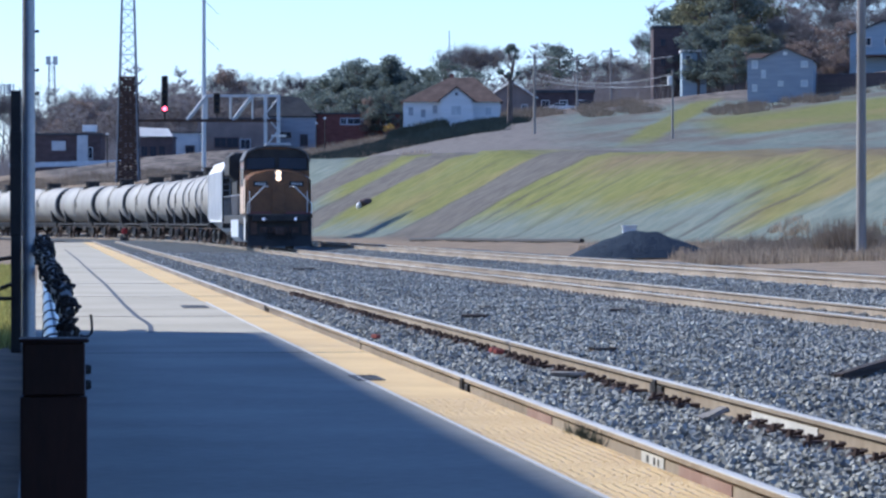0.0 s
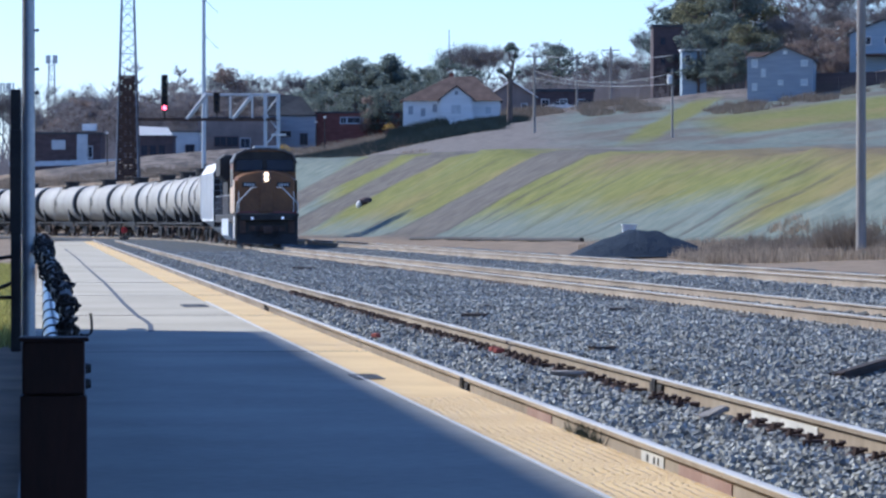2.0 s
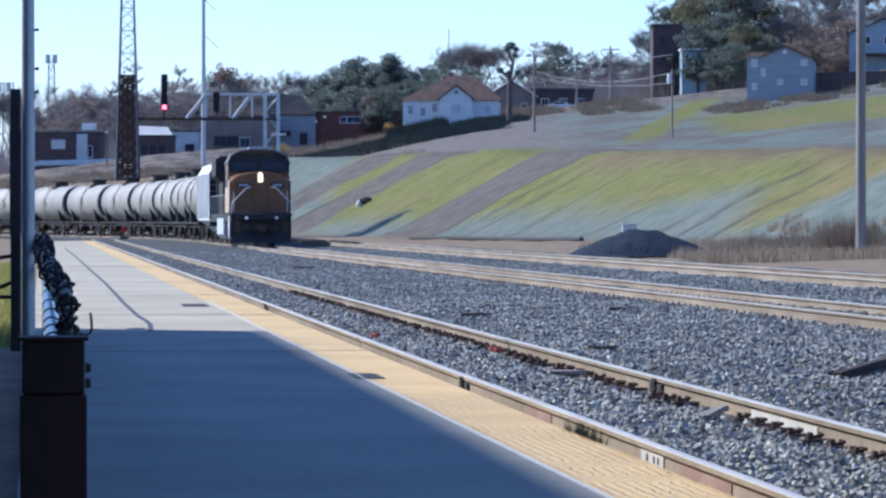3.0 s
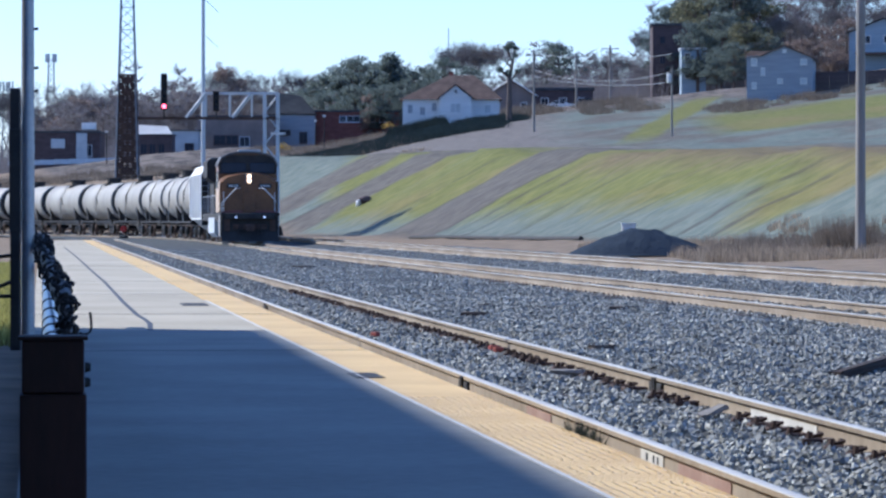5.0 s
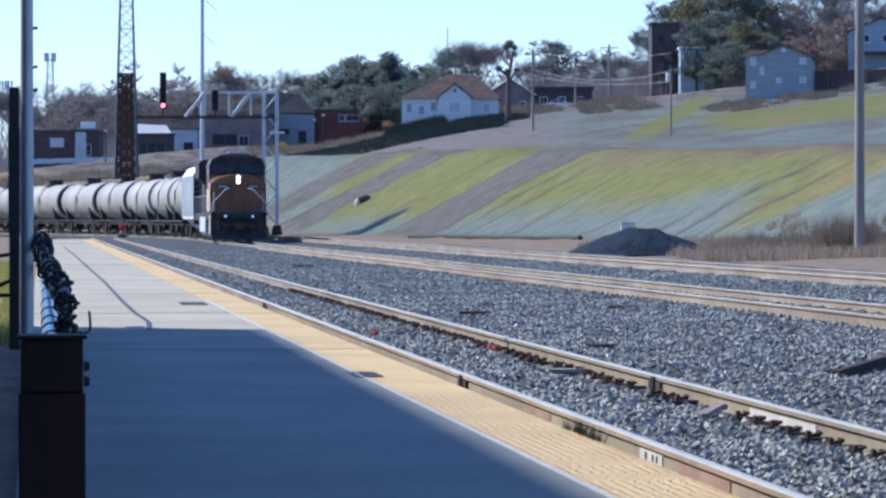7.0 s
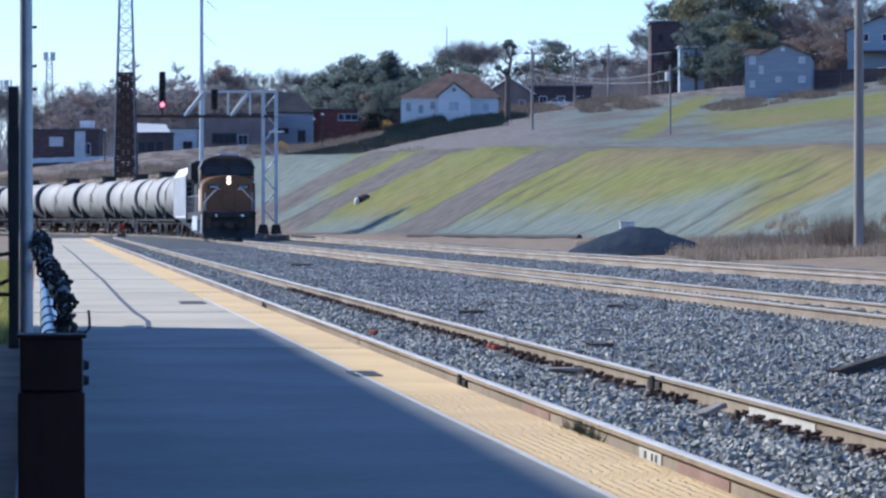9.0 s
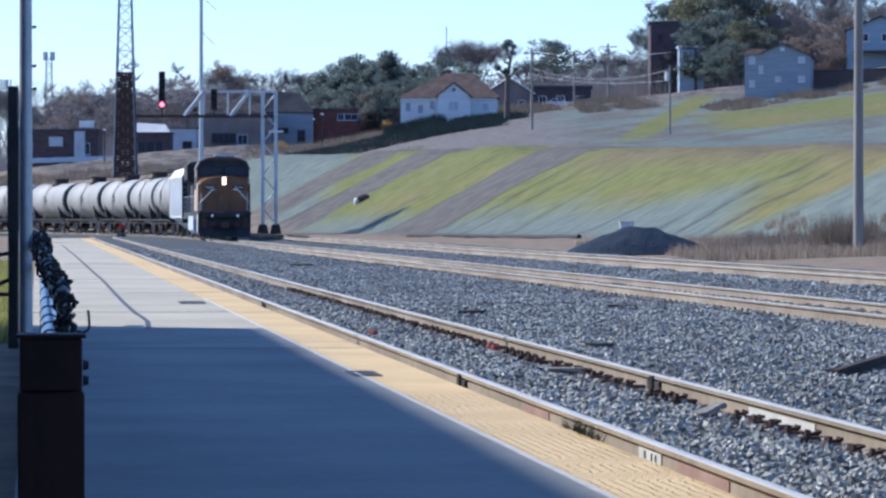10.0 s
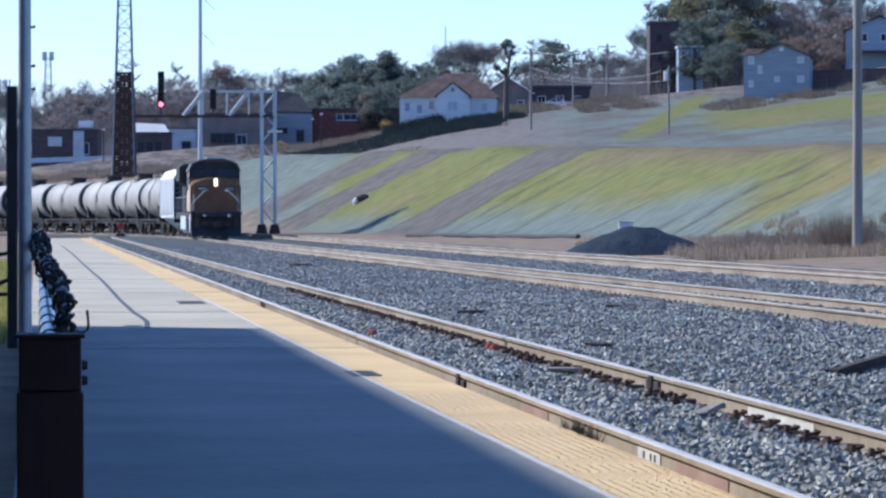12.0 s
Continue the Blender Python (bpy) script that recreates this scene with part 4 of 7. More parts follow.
def build_tank_car():
    """The front coupler face is at y = 0; 16.4 m over the sills."""
    t = thing("tank_car", Matrix.Identity(4), "grimy white railway tank car with a black underframe", "tank car", "tank cars of the train")
    r, mid = 1.50, 2.78
    bm = bmesh.new()
    a, b = -15.5, -0.95
    prof = [(a - 0.62, 0.01), (a - 0.58, 0.45), (a - 0.42, 0.95), (a - 0.2, 1.3), (a, r)]
    prof += [(a + (b - a) * k / 6, r) for k in range(1, 6)]
    prof += [(b, r), (b + 0.2, 1.3), (b + 0.42, 0.95), (b + 0.58, 0.45), (b + 0.62, 0.01)]
    lathe(bm, prof, "y", 40)
    tank = smooth(part("barrel", bm, M_TANK, t), 40)
    tank.matrix_basis = Matrix.Translation((0, 0, mid))
    for y in (a, -8.2, b):                            # weld bands
        bm = bmesh.new()
        lathe(bm, [(y - 0.05, r), (y - 0.04, r + 0.014), (y + 0.04, r + 0.014), (y + 0.05, r)], "y", 40)
        smooth(part("band", bm, M_TANK, tank), 40)
    # head ends, blackened to stand for the shade on them
    for s, y in ((1, b), (-1, a)):
        bm = bmesh.new()
        p = [(y + s * 0.12, 1.41), (y + s * 0.2, 1.31), (y + s * 0.42, 0.96), (y + s * 0.6, 0.455), (y + s * 0.635, 0.015)]
        lathe(bm, p if s > 0 else p[::-1], "y", 40)
        smooth(part("tank_head", bm, M_BLACK, tank, "tank end, blackened for its shade"), 40)
    # lettering as bars on each side
    for s in (-1, 1):
        for y0, y1, z0, z1 in ((-8.6, -8.2, -0.2, 0.45), (-7.9, -7.6, -0.2, 0.2)):
            bm = bmesh.new()
            x0, x1 = sorted((s * (r - 0.06), s * (r + 0.006)))
            box(bm, x0, x1, y0, y1, z0, z1)
            part("marking", bm, M_BLACK, tank, "dark unreadable lettering bars")
    # manway, its platform and rails
    bm = bmesh.new()
    lathe(bm, [(4.2, 0.6), (4.62, 0.6), (4.64, 0.66), (4.7, 0.66), (4.74, 0.3)], "z", 20)
    man = part("manway", bm, M_BLACK, t, "black manway dome")
    man.matrix_basis = Matrix.Translation((0, -8.2, 0))
    bm = bmesh.new()
    box(bm, -0.95, 0.95, -1.2, 1.2, 4.2, 4.25)
    for x in (-0.95, 0.95):
        for y in (-1.2, 0, 1.2):
            rod(bm, (x, y, 4.22), (x, y, 4.72), 0.012, 0.012, 6)
        for z in (4.5, 4.72):
            rod(bm, (x, -1.2, z), (x, 1.2, z), 0.012, 0.012, 6)
    for y in (-1.2, 1.2):
        rod(bm, (-0.95, y, 4.72), (0.95, y, 4.72), 0.012, 0.012, 6)
    p = part("service_platform", bm, M_IRON, t)
    p.matrix_basis = Matrix.Translation((0, -8.2, 0))
    for s in (-1, 1):
        bm = bmesh.new()
        for x in (-0.2, 0.2):
            rod(bm, (s * 1.56, -8.2 + x, 1.2), (s * 1.56, -8.2 + x, 3.1), 0.02, 0.02, 6)
            rod(bm, (s * 1.56, -8.2 + x, 3.1), (s * 0.95, -8.2 + x, 4.25), 0.02, 0.02, 6)
        for k in range(6):
            rod(bm, (s * 1.56, -8.4, 1.3 + k * 0.33), (s * 1.56, -8.0, 1.3 + k * 0.33), 0.014, 0.014, 6)
        part("ladder", bm, M_TANK, t)
        bm = bmesh.new()
        x0, x1 = sorted((s * 1.3, s * 1.52))
        for y in (-16.0, -0.95):
            box(bm, x0, x1, y - 0.5, y + 0.5, 1.02, 1.14, 0.02)
        box(bm, x0 if s < 0 else x1 - 0.06, x0 + 0.06 if s < 0 else x1, -15.6, -1.3, 1.08, 1.18, 0.01)
        part("running_board", bm, M_BLACK, t)
    bm = bmesh.new()
    box(bm, -0.32, 0.32, -16.4, -0.5, 0.82, 1.3, 0.03)
    box(bm, -1.5, 1.5, -1.15, -0.75, 0.95, 1.25, 0.03)
    box(bm, -1.5, 1.5, -16.15, -15.75, 0.95, 1.25, 0.03)
    for y in (-3.0, -13.9):
        profile_body(bm, [(-1.3, 1.25), (1.3, 1.25), (1.42, 2.3), (0.9, 1.7), (0, 1.45), (-0.9, 1.7), (-1.42, 2.3)], y - 0.25, y + 0.25)
    box(bm, -0.4, 0.4, -10.6, -9.4, 0.6, 0.95, 0.05)
    part("underframe", bm, M_BLACK, t)
    coupler(t, -0.5, 1)
    coupler(t, -16.4, -1)
    for y in (-3.0, -13.9):
        truck(t, y, (-0.89, 0.89))
    return t


locomotive, loco_sets, loco_r = build_locomotive()
hopper, hopper_sets, hopper_r = build_hopper()
tank_cars = [build_tank_car()]
for _ in range(9):
    tank_cars.append(copy_thing(tank_cars[0], Matrix.Identity(4)))

# ---- beside the platform ----


def near_post():
    """Brown timber post with a cap and a wider foot sleeve, at the head of the railing."""
    p = (-1.54, 15.2)
    t = thing("railing_post", Matrix.Translation((*p, 0)) @ Matrix.Rotation(ALONG, 4, "Z"), "dark brown wooden railing end post in the shade", "post")
    bm = bmesh.new()
    box(bm, -0.122, 0.122, -0.122, 0.122, 0.66, 0.868, 0.008)
    part("upper_post", bm, M_POST, t)
    bm = bmesh.new()
    box(bm, -0.131, 0.131, -0.131, 0.131, 0.0, 0.655, 0.008)
    part("sleeve", bm, M_POST, t)
    bm = bmesh.new()
    box(bm, -0.137, 0.137, -0.137, 0.137, 0.868, 0.884, 0.006)
    part("cap", bm, M_POST, t)
    for z in (0.76, 0.70):
        bm = bmesh.new()
        rod(bm, (0.125, -0.05, z), (0.147, -0.05, z), 0.022, 0.016, 10)
        part("bolt", bm, M_IRON, t, "rounded iron bolt head")
    return t


near_post()


def railing():
    """Steel tube handrail on posts; old iron chains and brackets hang along its platform side."""
    t = thing("railing", Matrix.Identity(4), "shiny steel pipe railing hung with dark ironwork along the platform", "railing")
    rail_z, lat = 0.80, 0.05
    a, b = on_side(15.4, lat), on_side(46, lat)
    bm = bmesh.new()
    rod(bm, (*a, rail_z), (*b, rail_z), 0.045, 0.045, 20)
    pipe = smooth(part("handrail", bm, M_TUBE, t, "bright steel pipe"), 40)
    for y in (16.2, 16.9, 18.2, 19.6, 21.5, 24.0, 27.5, 32, 38):
        p, q = on_side(y, lat), on_side(y + 0.2 * y / 15, lat)
        bm = bmesh.new()
        rod(bm, (*p, rail_z), (*q, rail_z), 0.049, 0.049, 20)
        smooth(part("collar", bm, M_BLACK, pipe, "black pipe collar"), 40)
    for k in range(3):
        y = 24 + k * 10.0
        p = on_side(y, lat)
        bm = bmesh.new()
        box(bm, p.x - 0.04, p.x + 0.04, y - 0.04, y + 0.04, 0.0, rail_z - 0.03, 0.008)
        part("railing_post", bm, M_IRON, t)
    rs = random.Random(9)
    for i in range(17):
        y = 15.9 * (46 / 15.9) ** (i / 16)
        side = float(np.interp(y, (16, 18, 22, 30, 46), (0.115, 0.125, 0.075, 0.052, -0.02)))
        z = float(np.interp(y, (16, 18, 22, 30, 46), (0.90, 0.965, 1.03, 1.06, 1.11)))
        wide = 0.030 * (y / 16) ** 0.8
        for j in range(12):
            c = Vector((*on_side(y * rs.uniform(0.975, 1.025), side + rs.uniform(-1, 1) * wide), z + rs.uniform(-2.2, 1.0) * wide))
            turn = Euler((rs.uniform(0, 3), rs.uniform(0, 3), rs.uniform(0, 3))).to_matrix().to_4x4()
            seg, r = 10, rs.uniform(0.02, 0.034) * (y / 16) ** 0.6
            ring = [c + turn @ Vector((r * math.cos(6.2832 * k / seg), r * 0.65 * math.sin(6.2832 * k / seg), 0)) for k in range(seg)]
            bm = bmesh.new()
            tube(bm, ring + [ring[0]], 0.009 * (y / 16) ** 0.5, 6)
            part("chain_link", bm, M_IRON, t)
        bm = bmesh.new()
        q, w = on_side(y, side - 0.012), on_side(y * 1.06, side - 0.008)
        rod(bm, (*q, z - 0.07), (*w, z + 0.0), 0.026 * (y / 16) ** 0.8, 0.036 * (y / 16) ** 0.8, 8)
        part("scroll_bracket", bm, M_IRON, t, "dark iron bracket")
    c = on_side(16.6, lat + 0.134)
    bm = bmesh.new()
    pts = [Vector((c.x + 0.03 * math.sin(an), c.y, 0.846 + 0.03 * (1 - math.cos(an)) + max(0, an - 1.5) * 0.07)) for an in np.linspace(-0.8, 2.2, 10)]
    tube(bm, pts, 0.006, 6)
    part("hook", bm, M_IRON, t, "bent iron hook")
    return t


railing()


def lamp_pole():
    """Round steel pole that rises out of view, with step pegs."""
    p = (-4.69, 43.5)
    t = thing("lamp_pole", Matrix.Translation((*p, 0)), "smooth blue-grey steel lamp pole with small pegs", "pole")
    bm = bmesh.new()
    rod(bm, (0, 0, 0), (0, 0, 9.5), 0.078, 0.06, 20)
    smooth(part("shaft", bm, M_GALV, t), 40)
    for z in (3.50, 3.06, 2.80, 5.6, 6.3):
        bm = bmesh.new()
        rod(bm, (0.05, 0, z), (0.115, 0, z), 0.014, 0.014, 8)
        rod(bm, (0.105, 0, z - 0.012), (0.105, 0, z + 0.02), 0.016, 0.016, 8)
        part("peg", bm, M_IRON, t)
    bm = bmesh.new()
    box(bm, -0.16, 0.16, -0.16, 0.16, 0.0, 0.03, 0.006)
    part("base_plate", bm, M_IRON, t)
    bm = bmesh.new()
    rod(bm, (0, 0, 9.4), (1.2, 0, 9.7), 0.035, 0.03, 8)
    part("arm", bm, M_GALV, t)
    bm = bmesh.new()
    box(bm, 1.1, 1.7, -0.13, 0.13, 9.62, 9.76, 0.04)
    part("lamp_head", bm, M_GALV, t)
    return t


lamp_pole()


def dark_post():
    p = (-4.72, 42.5)
    t = thing("gate_post", Matrix.Translation((*p, 0)), "tall black iron post with slanting braces beside the lamp pole", "post")
    bm = bmesh.new()
    box(bm, -0.055, 0.055, -0.055, 0.055, -0.1, 2.80, 0.012)
    part("post", bm, M_IRON, t)
    bm = bmesh.new()
    box(bm, -0.063, 0.063, -0.063, 0.063, 1.2, 2.35, 0.01)
    part("sleeve", bm, M_IRON, t)
    for z0, z1 in ((0.96, 0.87), (0.68, 0.43), (0.50, 0.49)):
        bm = bmesh.new()
        rod(bm, (-0.6, 0.1, z1), (0, 0, z0), 0.022, 0.022, 8)
        part("brace", bm, M_IRON, t)
    bm = bmesh.new()
    box(bm, -0.08, -0.04, 0.2, 0.26, 0.0, 2.17, 0.01)
    part("side_post", bm, M_POLE, t, "pale timber post")
    return t


dark_post()


def verge():
    """Rough yellow-green grass left of the railing."""
    rs = np.random.RandomState(5)
    n = 26000
    y = rs.uniform(44, 120, n)
    lat = rs.uniform(-3.0, -0.35, n)
    x = lat - SIDE * y
    h = rs.uniform(0.06, 0.22, n)
    a = rs.uniform(0, 6.28, n)
    v = np.zeros((n, 3, 3))
    v[:, 0] = np.stack([x - 0.02 * np.cos(a), y - 0.02 * np.sin(a), np.full(n, -0.12)], 1)
    v[:, 1] = np.stack([x + 0.02 * np.cos(a), y + 0.02 * np.sin(a), np.full(n, -0.12)], 1)
    v[:, 2] = np.stack([x + rs.uniform(-0.08, 0.08, n), y + rs.uniform(-0.08, 0.08, n), h - 0.1], 1)
    me = bpy.data.meshes.new("verge_grass")
    me.from_pydata(v.reshape(-1, 3).tolist(), [], np.arange(n * 3).reshape(-1, 3).tolist())
    me.materials.append(mat("verge_green", (0.26, 0.26, 0.06), (0.42, 0.39, 0.12), 0.9, bump=0, island=0.3, trans=0.4))
    tagged(new("verge_grass", me), "rough yellow-green grass behind the railing", "grass", kind="stuff")


verge()

# ---- across the tracks ----


def timber(x, y, z, length, w, h, turn, label, tilt=0.0, material=None):
    bm = bmesh.new()
    box(bm, -length / 2, length / 2, -w / 2, w / 2, 0, h, min(w, h) * 0.15)
    rs = random.Random(int(x * 100))
    for v in bm.verts:
        v.co += Vector((rs.uniform(-0.03, 0.03), rs.uniform(-0.012, 0.012), rs.uniform(-0.01, 0.01)))
    o = part("timber_scrap", bm, material or M_TIE)
    o.matrix_world = Matrix.Translation((x, y, z)) @ Matrix.Rotation(radians(turn), 4, "Z") @ Matrix.Rotation(radians(tilt), 4, "Y")
    return tagged(o, label, "timber")


timber(3.98, 35.52, -0.03, 2.8, 0.13, 0.07, 70, "split dark old sleeper lying on the ballast", -2, M_OLDTIE)
timber(0.47, 55.03, -0.03, 0.36, 0.16, 0.05, -10, "dark broken timber lying on the ballast")
timber(1.70, 41.03, -0.03, 0.24, 0.16, 0.035, 25, "small dark timber scrap on the ballast")
timber(0.69, 61.82, -0.04, 0.22, 0.12, 0.04, 2, "small dark timber scrap on the ballast")
timber(2.77, 58.77, -0.03, 0.42, 0.14, 0.05, 8, "small dark timber scrap on the ballast")
timber(-3.96, 109.43, -0.03, 0.6, 0.2, 0.07, 4, "dark broken timber lying on the ballast")
timber(1.89, 26.89, -0.02, 0.27, 0.07, 0.035, 52, "pale splintered board lying between the rails", -12, M_POLE)
timber(1.13, 34.12, -0.03, 0.3, 0.1, 0.04, -22, "pale flat stone slab between the rails", 0, M_ROCK)
for spot in ((0.58, 40.00), (-0.79, 45.33), (0.54, 40.51)):
    bm = bmesh.new()
    box(bm, -0.05, 0.05, -0.035, 0.035, 0, 0.05, 0.01)
    o = part("brick_fragment", bm, mat("broken_red_brick", (0.25, 0.06, 0.05), (0.34, 0.1, 0.08), 0.9))
    o.matrix_world = Matrix.Translation((*spot, -0.03)) @ Matrix.Rotation(spot[0], 4, "Z")
    tagged(o, "broken red brick fragment on the ballast", "brick")


def gravel_mound():
    bm = bmesh.new()
    bmesh.ops.create_grid(bm, x_segments=60, y_segments=40, size=1)
    for v in bm.verts:
        x, y = v.co.x * 3.6, v.co.y * 2.2
        r = math.hypot((x + 0.3) / 2.75, y / 1.9)
        h = 1.15 * max(0.0, 1 - r) ** 0.8 if r < 1 else 0.0
        h = min(h, 1.0 - 0.07 * abs(x + 0.5))
        v.co = Vector((x, y, h + 0.06 * noise.noise(Vector((x * 2, y * 2, 0))) * (1 if r < 1 else 0.2) - 0.03))
    o = smooth(part("gravel_mound", bm, M_MOUND), 60)
    x, y = (7.70, 143.0)
    o.matrix_world = Matrix.Translation((x, y, 0.06))
    tagged(o, "dark heap of fine gravel beside the track", "gravel heap")
    t = thing("relay_box", Matrix.Translation((7.13, 147.0, 0.56)), "small white trackside cabinet behind the gravel heap", "cabinet")
    bm = bmesh.new()
    box(bm, -0.26, 0.26, -0.2, 0.2, 0, 0.61, 0.02)
    part("body", bm, M_STEPW, t)
    bm = bmesh.new()
    box(bm, -0.29, 0.29, -0.23, 0.23, 0.61, 0.67, 0.01)
    part("lid", bm, M_STEPW, t)
    bm = bmesh.new()
    box(bm, -0.2, 0.2, -0.215, -0.2, 0.1, 0.52, 0.005)
    part("door", bm, M_STEPW, t)


gravel_mound()


def utility_pole(name, x, y, height, r, label, arm=0.0, transformer=False, base=None):
    z = land(x, y) if base is None else base
    t = thing(name, Matrix.Translation((x, y, z - 0.3)), label, "utility pole")
    bm = bmesh.new()
    rod(bm, (0, 0, 0), (0, 0, height + 0.3), r, r * 0.72, 14)
    smooth(part("shaft", bm, M_POLE, t), 50)
    if arm:
        bm = bmesh.new()
        box(bm, -arm / 2, arm / 2, -0.06, 0.06, height - 0.3, height - 0.16, 0.01)
        part("crossarm", bm, M_POLE, t)
        for k in (-0.45, -0.2, 0.2, 0.45):
            bm = bmesh.new()
            rod(bm, (arm * k, 0, height - 0.16), (arm * k, 0, height + 0.02), 0.05, 0.03, 8)
            part("insulator", bm, M_STEPW, t)
    if transformer:
        bm = bmesh.new()
        lathe(bm, [(height - 1.5, 0.2), (height - 1.45, 0.27), (height - 0.5, 0.27), (height - 0.42, 0.15)], "z", 16)
        o = part("transformer", bm, M_STEPW, t, "pale grey transformer can")
        o.matrix_basis = Matrix.Translation((-0.32, 0, 0))
    return t


utility_pole("utility_pole", 13.93, 128.0, 14.5, 0.175, "thick weathered timber utility pole at the foot of the bank")
utility_pole("utility_pole", 26.81, 449.0, 8.06, 0.14, "slim timber pole with a transformer on the bank", transformer=True)
utility_pole("utility_pole", 11.91, 500.0, 10.44, 0.2, "timber utility pole with a crossarm behind the bank", 2.3)
utility_pole("utility_pole", 26.21, 600.0, 9.4, 0.2, "timber utility pole with a crossarm among bare trees", 2.8)
utility_pole("utility_pole", 19.52, 560.0, 8.2, 0.18, "timber utility pole with a crossarm among bare trees", 2.0)


def wires():
    """Sagging overhead lines."""
    for a, b, sag in (((11.91, 500.0, 20.90), (26.81, 449.0, 18.71), 1.3), ((11.91, 500.0, 20.02), (26.81, 449.0, 17.45), 0.7),
                      ((11.91, 500.0, 23.10), (26.81, 449.0, 20.75), 0.7)):
        bm = bmesh.new()
        a, b = Vector(a), Vector(b)
        pts = [a.lerp(b, k / 16) - Vector((0, 0, sag * 4 * (k / 16) * (1 - k / 16))) for k in range(17)]
        tube(bm, pts, 0.026, 6)
        tagged(part("overhead_wire", bm, M_GALV), "pale sagging overhead wire between poles", "wire")


wires()


def bank_pipe():
    """Black drain pipe along the foot of the bank."""
    bm = bmesh.new()
    pts = [Vector((-1.98, 240.0, 0)), Vector((0.53, 226.0, 0)), Vector((2.99, 212.0, 0)), Vector((5.23, 202.0, 0)), Vector((7.05, 195.0, 0))]
    pts = [Vector((p.x, p.y, land(p.x, p.y) + 0.1)) for p in pts]
    tube(bm, pts, 0.13, 10)
    tagged(smooth(part("drain_pipe", bm, M_BLACK), 50), "black plastic drain pipe along the foot of the bank", "pipe")
    x, y = (-6.12, 306.0)
    bm = bmesh.new()
    bmesh.ops.create_icosphere(bm, subdivisions=3, radius=1)
    for v in bm.verts:
        v.co *= 1 + 0.25 * noise.noise(v.co * 1.7)
        v.co = Vector((v.co.x * 0.56, v.co.y * 0.5, v.co.z * 0.32))
    o = smooth(part("boulder", bm, M_DBRICK), 50)
    o.matrix_world = Matrix.Translation((x, y, land(x, y) + 0.18))
    tagged(o, "dark grey boulder lying on the seeded bank", "boulder")
    # Second, white stone is added as the sunlit left side of the boulder.
    bm = bmesh.new()
    bmesh.ops.create_icosphere(bm, subdivisions=2, radius=1)
    for v in bm.verts:
        v.co *= 1 + 0.3 * noise.noise(v.co * 1.9)
        v.co = Vector((v.co.x * 0.22, v.co.y * 0.25, v.co.z * 0.36))
    o = smooth(part("boulder", bm, M_STEPW), 50)
    o.matrix_world = Matrix.Translation((x - 0.55, y - 0.2, land(x - 0.55, y - 0.2) + 0.2))
    tagged(o, "white stone standing in for the lit side of the boulder", "boulder")


bank_pipe()


